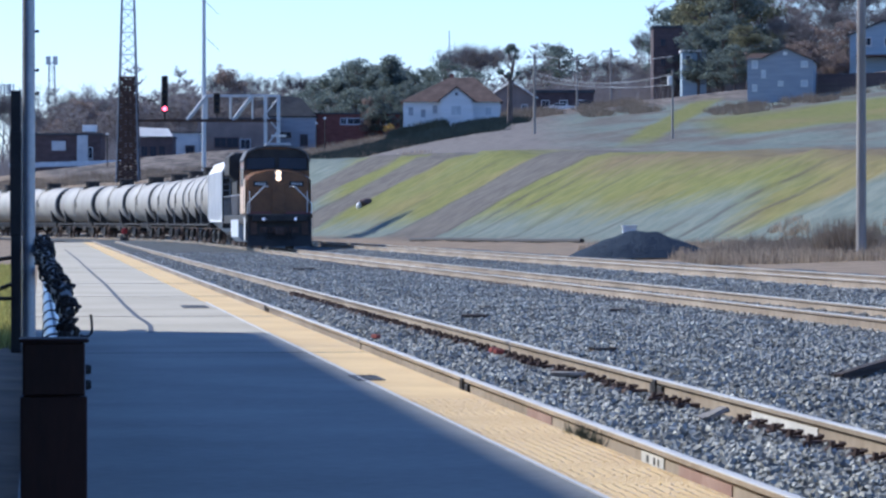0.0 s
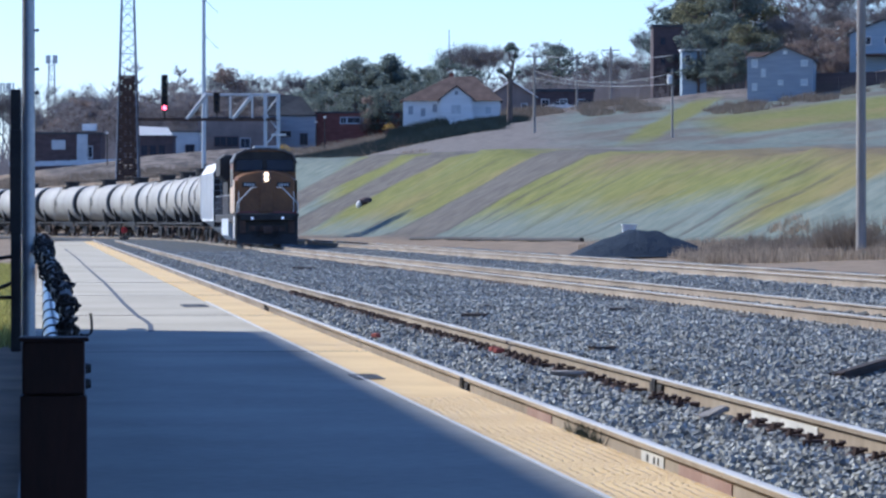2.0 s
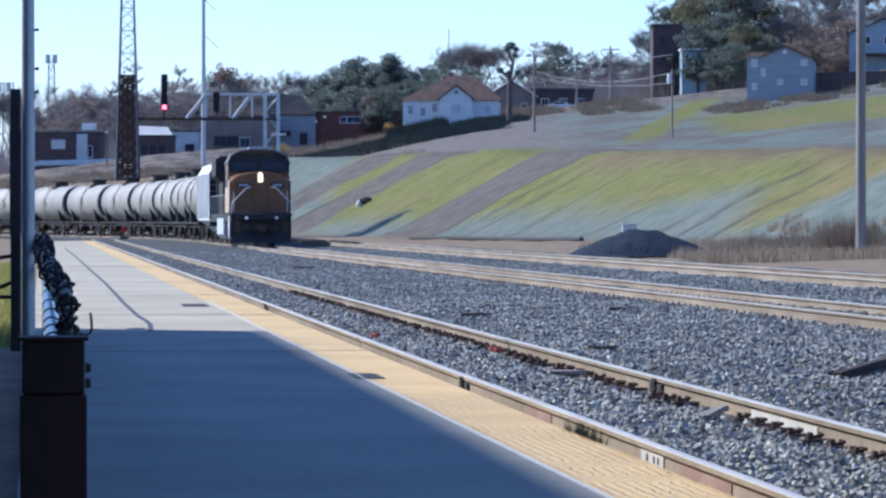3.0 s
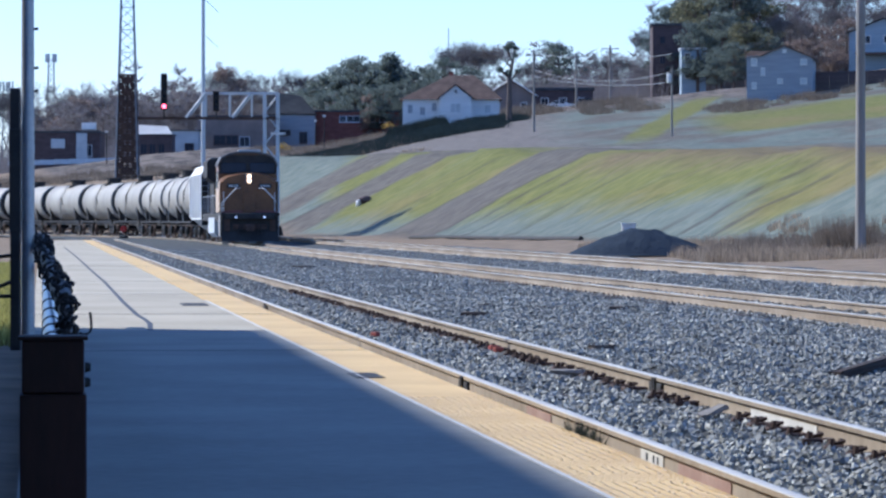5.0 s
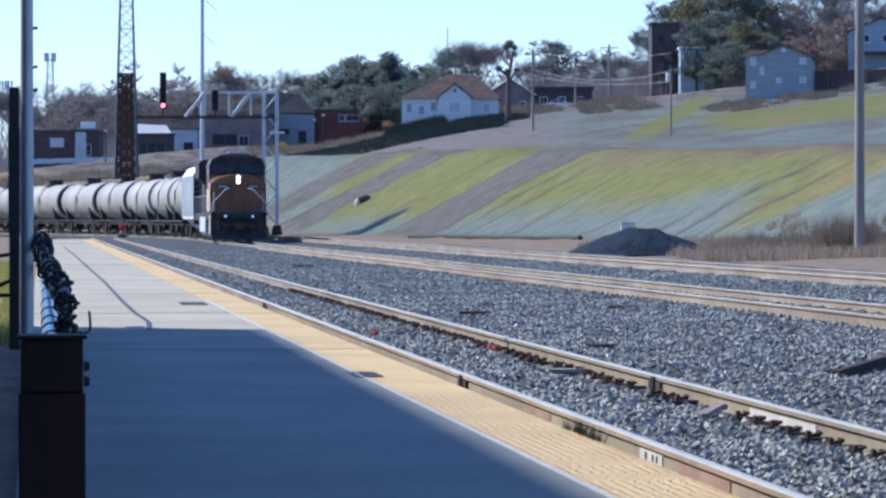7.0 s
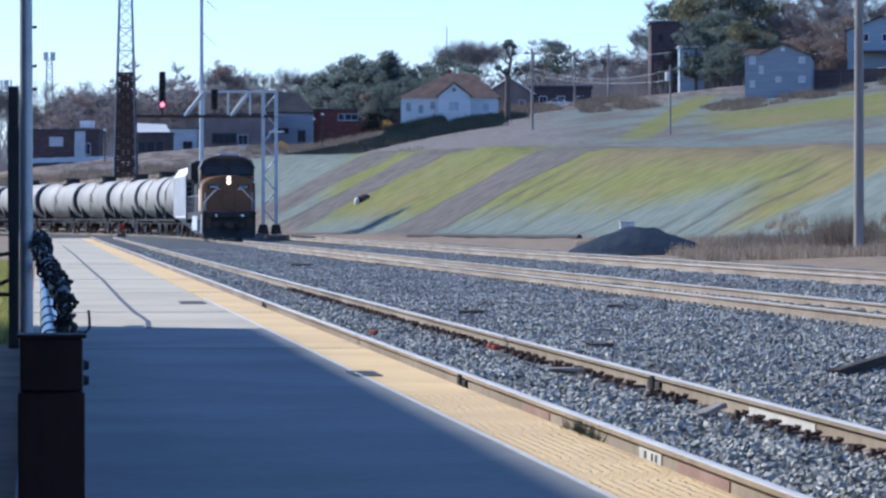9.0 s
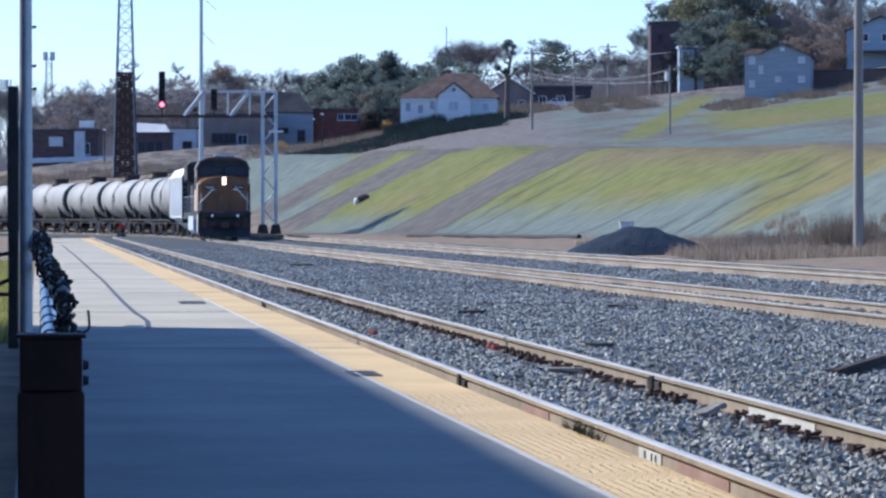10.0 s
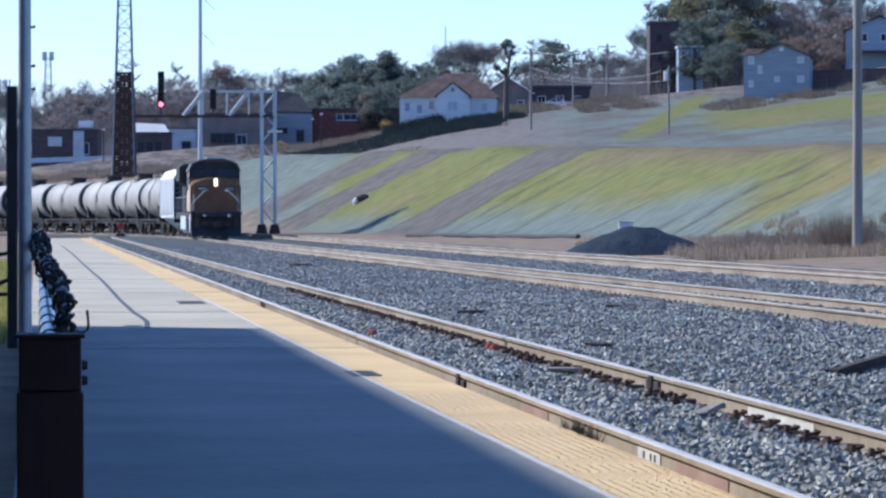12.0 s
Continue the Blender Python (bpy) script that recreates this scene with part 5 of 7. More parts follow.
def gantry():
    """Cantilever signal bridge: two lattice legs, a truss arm over the tracks, and signal heads."""
    d = 285.0
    x0 = -12.20
    z0 = 0.33
    t = thing("signal_gantry", Matrix.Translation((x0, d, z0)), "silver steel cantilever signal gantry over the tracks", "signal gantry")
    H = 10.48
    w = 0.96
    zb = 8.59
    for x in (-w, 0.0):
        bm = bmesh.new()
        for y in (-0.5, 0.5):
            box(bm, x - 0.11, x + 0.11, y - 0.11, y + 0.11, 0.5, H, 0.02)
        for k in range(8):
            za, zc = 0.6 + k * 1.2, 1.8 + k * 1.2
            rod(bm, (x, -0.5, za), (x, 0.5, zc), 0.05, 0.05, 6)
        part("leg", bm, M_PALE, t)
        bm = bmesh.new()
        profile_body(bm, [(x - 0.45, -0.4), (x + 0.45, -0.4), (x + 0.25, 0.55), (x - 0.25, 0.55)], -0.9, 0.9)
        part("footing", bm, M_BLACK, t)
    for k in range(8):
        za, zc = 0.6 + k * 1.2, 1.8 + k * 1.2
        bm = bmesh.new()
        if k % 2:
            rod(bm, (-w, -0.5, za), (0, -0.5, zc), 0.055, 0.055, 6)
        else:
            rod(bm, (0, -0.5, za), (-w, -0.5, zc), 0.055, 0.055, 6)
        part("lacing", bm, M_PALE, t)
    span = -10.35
    for y in (-0.5, 0.5):
        for z, x0 in ((H - 0.08, -5.36), (zb, span)):
            bm = bmesh.new()
            box(bm, x0, 0.1, y - 0.075, y + 0.075, z - 0.075, z + 0.075, 0.01)
            part("chord", bm, M_RUST if z < H - 1 else M_PALE, t)
        for xa, xb in ((-6.75, -5.32), (-3.35, -1.93)):
            bm = bmesh.new()
            rod(bm, (xa, y, zb), (xb, y, H - 0.08), 0.12, 0.12, 8)
            part("diagonal", bm, M_PALE, t)
        for xa in (-5.32, -3.56, -1.93):
            bm = bmesh.new()
            rod(bm, (xa, y, zb), (xa, y, H - 0.08), 0.05, 0.05, 8)
            part("upright", bm, M_PALE, t)
    bm = bmesh.new()
    box(bm, span, 0.1, -0.7, 0.7, zb - 0.12, zb - 0.08)
    part("catwalk", bm, M_RUST, t)
    # railings
    bm = bmesh.new()
    box(bm, -0.5, 0.6, -0.62, -0.56, 7.33, 7.50)
    part("bracket", bm, M_STEPW, t)
    for hx, ztop, zlow, lit in ((-8.38, 11.86, 10.39, False), (-8.38, 10.39, 9.18, True), (-4.53, 10.56, 9.05, False)):
        bm = bmesh.new()
        mid, hh = (ztop + zlow) / 2, (ztop - zlow) / 2
        box(bm, hx - 0.24, hx + 0.24, -0.72, -0.66, zlow, ztop, 0.05)
        rod(bm, (hx, -0.62, zb - 0.1), (hx, -0.62, ztop), 0.06, 0.06, 8)
        head = part("signal_head", bm, M_BLACK, t, "black signal target")
        for k in (-0.6, 0.0, 0.6):
            bm = bmesh.new()
            rod(bm, (hx, -0.72, mid + k * hh + 0.14), (hx, -1.0, mid + k * hh + 0.12), 0.16, 0.16, 12, False)
            part("hood", bm, M_BLACK, head)
            bm = bmesh.new()
            on = lit and k < 0
            rod(bm, (hx, -0.73, mid + k * hh), (hx, -0.75, mid + k * hh), 0.16 if on else 0.12, 0.16 if on else 0.12, 14)
            part("lens", bm, M_REDLAMP if on else M_WINDOW, head, "lit red signal lens" if on else "dark signal lens")
    return t


gantry()


def lattice_tower(name, x, y, base_w, top_w, height, label, z=None):
    z = land(x, y) if z is None else z
    t = thing(name, Matrix.Translation((x, y, z)), label, "tower")
    n = int(height / 1.35)

    def corner(k, i):
        h = height * k / n
        w = (base_w + (top_w - base_w) * k / n) / 2
        a = radians(45 + 90 * i)
        return Vector((w * 1.414 * math.cos(a), w * 1.414 * math.sin(a), h))

    for i in range(4):
        bm = bmesh.new()
        rod(bm, corner(0, i), corner(n, i), 0.11, 0.07, 8)
        part("tower_leg", bm, M_MASTS, t)
        low, high = bmesh.new(), bmesh.new()
        for k in range(n):
            a, b = (i, (i + 1) % 4) if k % 2 else ((i + 1) % 4, i)
            dense = base_w > 2.5 and k < n * 0.43
            bm, r = (low, 0.10) if dense else (high, 0.03)
            rod(bm, corner(k, a), corner(k + 1, b), r, r, 5, False)
            rod(bm, corner(k, b), corner(k + 1, a), r, r, 5, False)
            if dense:                                # close inner lacing
                for e in (0.25, 0.5, 0.75):
                    rod(bm, corner(k, a).lerp(corner(k + 1, a), e), corner(k, b).lerp(corner(k + 1, b), e), r, r, 5, False)
                    rod(bm, corner(k, a).lerp(corner(k, b), e), corner(k + 1, a).lerp(corner(k + 1, b), e), r, r, 5, False)
            if dense or k % 2:
                rod(bm, corner(k + 1, i), corner(k + 1, (i + 1) % 4), r, r, 6, False)
        tagged(part("bracing", high, M_MASTS, t, "thin galvanised lattice bracing"), kind="stuff")
        if low.verts:
            tagged(part("lower_bracing", low, M_RUST, t, "heavy rust-dark lattice bracing"), kind="stuff")
        else:
            low.free()
    return t


lattice_tower("radio_tower", -38.50, 470.0, 2.76, 1.18, 29, "tall slender steel lattice radio tower")
MAST_TOP = 38.66 - land(-91.59, 900.0)
t = lattice_tower("cell_tower", -91.59, 900.0, 2.3, 1.3, MAST_TOP, "far steel lattice mast with antennas on top")
for a in range(6):
    bm = bmesh.new()
    x, y = 1.15 * math.cos(a * math.pi / 3), 1.15 * math.sin(a * math.pi / 3)
    box(bm, x - 0.22, x + 0.22, y - 0.15, y + 0.15, MAST_TOP - 0.4, MAST_TOP + 1.6, 0.03)
    rod(bm, (0, 0, MAST_TOP), (x, y, MAST_TOP + 0.4), 0.07, 0.07, 6)
    part("antenna_panel", bm, M_PALE, t)
t = lattice_tower("cell_tower", -113.53, 1000.0, 2.4, 1.3, 31.5, "far steel lattice mast with antennas on top")
for a in range(5):
    bm = bmesh.new()
    box(bm, -1.6 + a * 0.8, -1.2 + a * 0.8, -0.2, 0.2, 29.0, 31.6, 0.03)
    part("antenna_panel", bm, M_PALE, t)


def mono_pole():
    x, y = (-26.75, 430.0)
    z = land(x, y)
    t = thing("mast", Matrix.Translation((x, y, z)), "tall slim pale steel mast with two thin side rods", "mast")
    bm = bmesh.new()
    rod(bm, (0, 0, -0.5), (0, 0, 27), 0.26, 0.19, 14)
    smooth(part("shaft", bm, M_PALE, t), 40)
    for zz in (25.50 - z, 21.51 - z):
        bm = bmesh.new()
        rod(bm, (0.15, 0, zz + 0.6), (1.7, 0, zz - 0.9), 0.03, 0.02, 6)
        part("side_rod", bm, M_IRON, t)


mono_pole()


def switch_stand():
    x, y = (-23.89, 288.0)
    t = thing("switch_stand", Matrix.Translation((x, y, 0)), "low red trackside switch stand beside the main line", "switch stand")
    bm = bmesh.new()
    box(bm, -0.3, 0.3, -0.3, 0.3, -0.1, 0.15, 0.02)
    rod(bm, (0, 0, 0.1), (0, 0, 0.95), 0.03, 0.03, 8)
    part("base", bm, M_BLACK, t)
    for turn in (0, 90):
        bm = bmesh.new()
        lathe(bm, [(-0.01, 0.24), (0.01, 0.24)], "y", 16)
        o = part("target", bm, M_RED, t, "red round target")
        o.matrix_basis = Matrix.Translation((0, 0, 0.68)) @ Matrix.Rotation(radians(turn), 4, "Z")


switch_stand()


def antenna():
    x, y = (1.33, 820.0)
    t = thing("antenna_mast", Matrix.Translation((x, y, land(x, y))), "thin far antenna mast above the trees", "antenna")
    bm = bmesh.new()
    rod(bm, (0, 0, -0.5), (0, 0, 42.22 - land(x, y)), 0.16, 0.1, 8)
    part("shaft", bm, M_GALV, t)


antenna()


def rail_weeds():
    """A small tuft of weeds between the platform edge and the rail."""
    rs = random.Random(6)
    verts, faces = [], []
    for _ in range(160):
        p = on_side(rs.uniform(23.3, 24.6), rs.uniform(3.33, 3.40))
        h, k = rs.uniform(0.02, 0.10), len(verts)
        verts += [(p.x - 0.004, p.y, -0.05), (p.x + 0.004, p.y, -0.05), (p.x + rs.uniform(-0.06, 0.06), p.y + rs.uniform(-0.06, 0.06), h)]
        faces.append((k, k + 1, k + 2))
    me = bpy.data.meshes.new("rail_weeds")
    me.from_pydata(verts, [], faces)
    me.materials.append(M_COVER)
    tagged(new("rail_weeds", me), "small dark weeds beside the rail and platform edge", "weeds", kind="stuff")


rail_weeds()

# ---- houses and sheds on the hill ----


def gable_roof(bm, x0, x1, y0, y1, z, rise, over=0.4, thick=0.18, axis="y"):
    """A pitched roof with overhang; its ridge runs along the axis."""
    if axis == "y":
        c = (x0 + x1) / 2
        pts = [(x0 - over, z - over * rise / ((x1 - x0) / 2)), (c, z + rise), (x1 + over, z - over * rise / ((x1 - x0) / 2))]
        profile_body(bm, pts + [(p[0], p[1] + thick) for p in reversed(pts)], y0 - over, y1 + over)
    else:
        start = len(bm.verts)
        c = (y0 + y1) / 2
        pts = [(y0 - over, z - over * rise / ((y1 - y0) / 2)), (c, z + rise), (y1 + over, z - over * rise / ((y1 - y0) / 2))]
        profile_body(bm, pts + [(p[0], p[1] + thick) for p in reversed(pts)], -x1 - over, -x0 + over)
        bm.verts.ensure_lookup_table()
        bmesh.ops.rotate(bm, verts=bm.verts[start:], matrix=Matrix.Rotation(radians(90), 3, "Z"))


def opening(parent, x, y, z, w, h, frame_mat, name="window", pane=None):
    """A window or a door on a wall that faces -y: frame, pane and sill."""
    bm = bmesh.new()
    for s in (-1, 1):
        box(bm, x + s * w / 2 - 0.06, x + s * w / 2 + 0.06, y - 0.08, y, z - h / 2, z + h / 2)
        box(bm, x - w / 2 - 0.06, x + w / 2 + 0.06, y - 0.08, y, z + s * h / 2 - 0.06, z + s * h / 2 + 0.06)
    box(bm, x - 0.025, x + 0.025, y - 0.06, y, z - h / 2, z + h / 2)
    o = part(name, bm, frame_mat, parent)
    bm = bmesh.new()
    box(bm, x - w / 2, x + w / 2, y - 0.035, y - 0.005, z - h / 2, z + h / 2)
    part("pane", bm, pane or M_WINDOW, o)
    bm = bmesh.new()
    box(bm, x - w / 2 - 0.12, x + w / 2 + 0.12, y - 0.16, y, z - h / 2 - 0.12, z - h / 2 - 0.06)
    part("sill", bm, frame_mat, o)


def white_house():
    x, y = (1.32, 560.0)
    z = 15.92
    t = thing("white_house", Matrix.Translation((x, y, z)), "single-storey white house with a brown hipped roof and front gable", "house")
    bm = bmesh.new()
    box(bm, -7.1, 7.0, 0.0, 9.0, -3.0, 3.2)
    part("wall", bm, M_WHITEW, t)
    bm = bmesh.new()
    lo = [bm.verts.new(p) for p in ((-7.6, -0.5, 3.0), (7.5, -0.5, 3.0), (7.5, 9.5, 3.0), (-7.6, 9.5, 3.0))]
    hi = [bm.verts.new(p) for p in ((-0.4, 4.5, 6.7), (3.4, 4.5, 6.7))]
    for f in ((lo[0], lo[1], hi[1], hi[0]), (lo[1], lo[2], hi[1]), (lo[2], lo[3], hi[0], hi[1]), (lo[3], lo[0], hi[0]), (lo[3], lo[2], lo[1], lo[0])):
        bm.faces.new(f)
    part("roof", bm, M_SHINGLE, t, "brown shingle hipped roof")
    bm = bmesh.new()
    profile_body(bm, [(-1.7, -3.0), (3.0, -3.0), (3.0, 3.2), (0.65, 5.0), (-1.7, 3.2)], -1.6, 2.5)
    gable = part("front_gable", bm, M_WHITEW, t)
    bm = bmesh.new()
    gable_roof(bm, -1.7, 3.0, -1.6, 4.2, 3.25, 1.82, 0.35)
    part("gable_roof", bm, M_SHINGLE, gable)
    for wx, wz in ((-6.0, 1.6), (-4.2, 1.3), (-2.5, 1.9)):
        opening(t, wx, -0.004, wz, 0.75, 1.3, M_WHITEW, pane=M_GREYW)
    opening(t, 0.6, -1.604, 1.7, 1.5, 1.4, M_WHITEW, pane=M_PALE)
    opening(t, 0.65, -1.604, 4.1, 0.5, 0.6, M_WHITEW)
    opening(t, 5.3, -0.004, 1.6, 0.9, 1.2, M_WHITEW, pane=M_PALE)
    bm = bmesh.new()
    box(bm, -0.35, 0.35, 5.2, 5.9, 5.8, 7.2, 0.03)
    part("chimney", bm, M_BRICK, t)


def grey_house():
    x, y = (45.58, 520.0)
    z = 17.86
    t = thing("grey_house", Matrix.Translation((x, y, z)) @ Matrix.Rotation(radians(-8), 4, "Z"), "two-storey grey-sided house with small white windows", "house")
    bm = bmesh.new()
    profile_body(bm, [(-4.4, -2.5), (4.5, -2.5), (4.5, 5.35), (0.7, 7.0), (-2.2, 5.75), (-4.4, 5.75)], 0, 9.5)
    part("wall", bm, M_GREYW, t)
    bm = bmesh.new()
    pts = [(-2.4, 5.68), (0.7, 7.02), (4.9, 5.2), (4.9, 5.38), (0.7, 7.2), (-2.4, 5.86)]
    profile_body(bm, pts, -0.35, 9.9)
    part("roof", bm, M_SHINGLE, t, "brown shingle roof")
    bm = bmesh.new()
    v = [bm.verts.new(p) for p in ((-4.75, -0.4, 5.5), (-1.9, -0.4, 5.8), (-1.4, 4.6, 6.6), (-4.2, 4.6, 6.6), (-4.75, 9.8, 5.5), (-1.9, 9.8, 5.8))]
    for f in ((v[0], v[1], v[2], v[3]), (v[3], v[2], v[5], v[4])):
        bm.faces.new(f)
    bmesh.ops.solidify(bm, geom=bm.faces[:], thickness=0.15)
    part("side_roof", bm, M_SHINGLE, t, "brown shingle roof")
    for wx, wz, w, h in ((-3.4, 4.9, 0.9, 1.2), (3.3, 4.9, 1.0, 0.9), (0.1, 2.3, 0.8, 0.7), (3.3, 2.3, 1.0, 0.9), (-3.4, 1.7, 0.7, 1.0), (-2.2, 3.6, 0.6, 1.2)):
        opening(t, wx, -0.004, wz, w * 0.8, h * 0.8, M_STEPW, pane=M_PALE)
    bm = bmesh.new()
    box(bm, 0.4, 1.0, -0.06, 0.0, 6.1, 6.6)
    part("gable_vent", bm, M_STEPW, t)


def far_house():
    x, y = (68.12, 600.0)
    z = land(x, y)
    top = 32.75 - z
    t = thing("blue_house", Matrix.Translation((x, y, z)) @ Matrix.Rotation(radians(-9), 4, "Z"), "blue-grey house with a pitched roof behind a fence", "house")
    bm = bmesh.new()
    profile_body(bm, [(-4.6, -2), (6, -2), (6, top - 2.2), (0.7, top), (-4.6, top - 2.2)], 0, 9)
    part("wall", bm, M_BLUEW, t)
    bm = bmesh.new()
    gable_roof(bm, -4.6, 6, 0, 9, top - 2.15, 2.2, 0.5)
    part("roof", bm, M_DROOF, t)
    bm = bmesh.new()
    box(bm, -3.5, 7, -3.6, 0, top - 5.6, top - 5.35, 0.03)
    part("porch_roof", bm, M_SHINGLE, t)
    opening(t, -2.0, -0.004, top - 3.2, 1.4, 1.2, M_STEPW)
    opening(t, 1.5, -0.004, top - 3.2, 1.4, 1.2, M_STEPW)


def plank_fence():
    t = thing("plank_fence", Matrix.Identity(4), "dark weathered plank fence beside the grey house", "fence")
    bm = bmesh.new()
    box(bm, -0.14, 0.14, -0.012, 0.012, -1.2, 2.3)
    first = part("board", bm, M_DBRICK, t)
    x0, x1 = 51.01, 62.20
    n = int((x1 - x0) / 0.29)
    for i in range(n):
        o = first if i == 0 else new("board", first.data)
        o.parent = t
        x = x0 + i * 0.29
        o.matrix_world = Matrix.Translation((x, 528 + 0.03 * (i % 2), 19.35 + (x - x0) * 0.035 + 0.03 * math.sin(i * 1.7)))


def block(name, label, x0, x1, z1, z0, depth_y, deep, wall, roof, windows=(), roof_t=0.35, category="building"):
    """A flat-roofed building: x0, x1, z0, z1 in metres, at depth_y."""
    t = thing(name, Matrix.Translation(((x0 + x1) / 2, depth_y, z0)), label, category)
    w, h = x1 - x0, z1 - z0
    bm = bmesh.new()
    box(bm, -w / 2, w / 2, 0, deep, -4, h)
    part("wall", bm, wall, t)
    bm = bmesh.new()
    box(bm, -w / 2 - 0.25, w / 2 + 0.25, -0.25, deep + 0.25, h, h + roof_t, 0.04)
    part("roof", bm, roof, t)
    for wx, wz, ww, wh, m in windows:
        opening(t, -w / 2 + wx * w, -0.004, h * wz, ww, wh, m)
    return t


def shaded_house():
    x, y, z = 10.6, 604.0, 17.0
    t = thing("shaded_house", Matrix.Translation((x, y, z)), "dim grey-brown gabled house among bare trees", "house")
    bm = bmesh.new()
    profile_body(bm, [(-3.6, -3), (3.9, -3), (3.9, 4.0), (0.1, 6.4), (-3.6, 4.0)], 0, 9)
    part("wall", bm, M_TAN, t)
    bm = bmesh.new()
    gable_roof(bm, -3.6, 3.9, 0, 9, 4.05, 2.4, 0.5)
    part("roof", bm, M_SHINGLE, t, "brown shingle roof")
    bm = bmesh.new()
    for s in (-1, 1):
        rod(bm, (0.15, -0.56, 6.5), (0.15 + s * 4.2, -0.56, 3.8), 0.11, 0.11, 4)
    part("barge_board", bm, M_STEPW, t, "white barge board")
    for wx in (-2.0, 2.2):
        opening(t, wx, -0.004, 2.2, 0.9, 1.3, M_STEPW)


def parked_car(x, y, material, label):
    """A saloon car seen from the side; its length runs along x."""
    z = land(x, y)
    t = thing("parked_car", Matrix.Translation((x, y, z)), label, "car")
    bm = bmesh.new()
    profile_body(bm, [(-2.2, 0.35), (2.2, 0.35), (2.25, 0.75), (1.9, 0.95), (1.05, 1.0), (0.5, 1.42), (-0.9, 1.45), (-1.6, 1.02), (-2.2, 0.95)], -0.85, 0.85)
    bmesh.ops.bevel(bm, geom=bm.edges[:], offset=0.06, segments=2, affect="EDGES")
    smooth(part("body", bm, material, t), 40)
    for x0, x1 in ((-1.15, -0.3), (-0.2, 0.55)):
        bm = bmesh.new()
        box(bm, x0, x1, -0.865, -0.845, 1.02, 1.34, 0.006)
        part("side_window", bm, M_WINDOW, t)
    for wx in (-1.4, 1.4):
        for s in (-1, 1):
            bm = bmesh.new()
            rod(bm, (wx, s * 0.86 - 0.1, 0.33), (wx, s * 0.86 + 0.04 * s, 0.33), 0.33, 0.33, 16)
            part("tyre", bm, M_BLACK, t)


white_house()
shaded_house()
parked_car(18.4, 596.0, M_STEPW, "white saloon car parked beside a low dark building")
parked_car(22.6, 598.0, M_DROOF, "dark saloon car parked beside a low dark building")
grey_house()
far_house()
plank_fence()
b = block("brick_shop", "low dark brick building with a pale sign panel", -66.74, -54.36, 15.15, 10.85, 610, 9, M_DBRICK, M_DROOF,
          [(0.75, 0.35, 1.2, 1.8, M_PALE), (0.85, 0.35, 1.2, 1.8, M_PALE), (0.12, 0.4, 1.0, 1.2, M_PALE)])
bm = bmesh.new()
box(bm, -1.55, 0.65, -0.1, 0.0, 1.9, 3.4, 0.02)
part("sign_panel", bm, M_PALE, b, "blank pale sign panel")
bm = bmesh.new()
box(bm, 2.5, 4.2, -0.35, 0.0, -1.0, 4.3, 0.03)
part("entrance_panel", bm, M_PALE, b)
bm = bmesh.new()
box(bm, 3.2, 5.4, 1.0, 3.0, 4.9, 6.0, 0.05)
part("rooftop_unit", bm, M_WROOF, b)
b = block("white_roof_shed", "dark shed with a bright white sloping roof", -47.74, -42.18, 14.58, 11.05, 600, 7, M_DBRICK, M_DROOF,
          [(0.2, 0.4, 1.0, 1.6, M_DBRICK), (0.45, 0.4, 1.0, 1.6, M_DBRICK), (0.7, 0.4, 1.0, 1.6, M_DBRICK)], 0.2)
bm = bmesh.new()
v = [bm.verts.new(p) for p in ((-3.0, -0.3, 0), (2.9, -0.3, 0), (1.6, 6.5, 1.5), (-3.0, 6.5, 1.7))]
bm.faces.new(v)
bmesh.ops.solidify(bm, geom=bm.faces[:], thickness=0.2)
o = part("sloping_roof", bm, M_WROOF, b, "bright white roof sheet")
o.matrix_basis = Matrix.Translation((0, 0, 3.62))
block("pale_store", "pale blue-grey metal store building", -43.77, -39.07, 15.63, 11.29, 615, 8, M_PALE, M_DROOF, [(0.7, 0.3, 1.4, 2.0, M_DBRICK)], 0.2)
block("tan_warehouse", "wide tan block warehouse with dark door bays", -39.89, -27.39, 18.07, 12.37, 625, 14, M_TAN, M_DROOF,
      [(0.3, 0.35, 2.0, 1.5, M_DBRICK), (0.45, 0.35, 2.0, 1.5, M_DBRICK), (0.62, 0.3, 1.6, 1.6, M_PALE)], 0.3)
b = block("grey_warehouse", "grey warehouse with a dark sloping roof", -28.57, -21.10, 18.71, 12.92, 635, 14, M_GREYW, M_DROOF,
          [(0.3, 0.5, 2.4, 0.8, M_DBRICK), (0.75, 0.35, 1.2, 1.8, M_DBRICK)], 0.25)
bm = bmesh.new()
v = [bm.verts.new(p) for p in ((-4.2, -0.4, 0), (4.0, -0.4, 0), (1.2, 8, 3.3), (-4.2, 8, 3.9))]
bm.faces.new(v)
bmesh.ops.solidify(bm, geom=bm.faces[:], thickness=0.2)
o = part("sloping_roof", bm, M_DROOF, b)
o.matrix_basis = Matrix.Translation((0, 0, 5.98))
block("red_brick_store", "long low red brick building with pale window bays", -21.74, -7.34, 19.32, 15.27, 640, 10, M_BRICK, M_DROOF,
      [(0.36, 0.72, 1.0, 1.0, M_PALE), (0.48, 0.72, 2.2, 1.0, M_PALE), (0.66, 0.72, 2.2, 1.0, M_PALE), (0.84, 0.72, 1.6, 1.0, M_PALE)], 0.3)
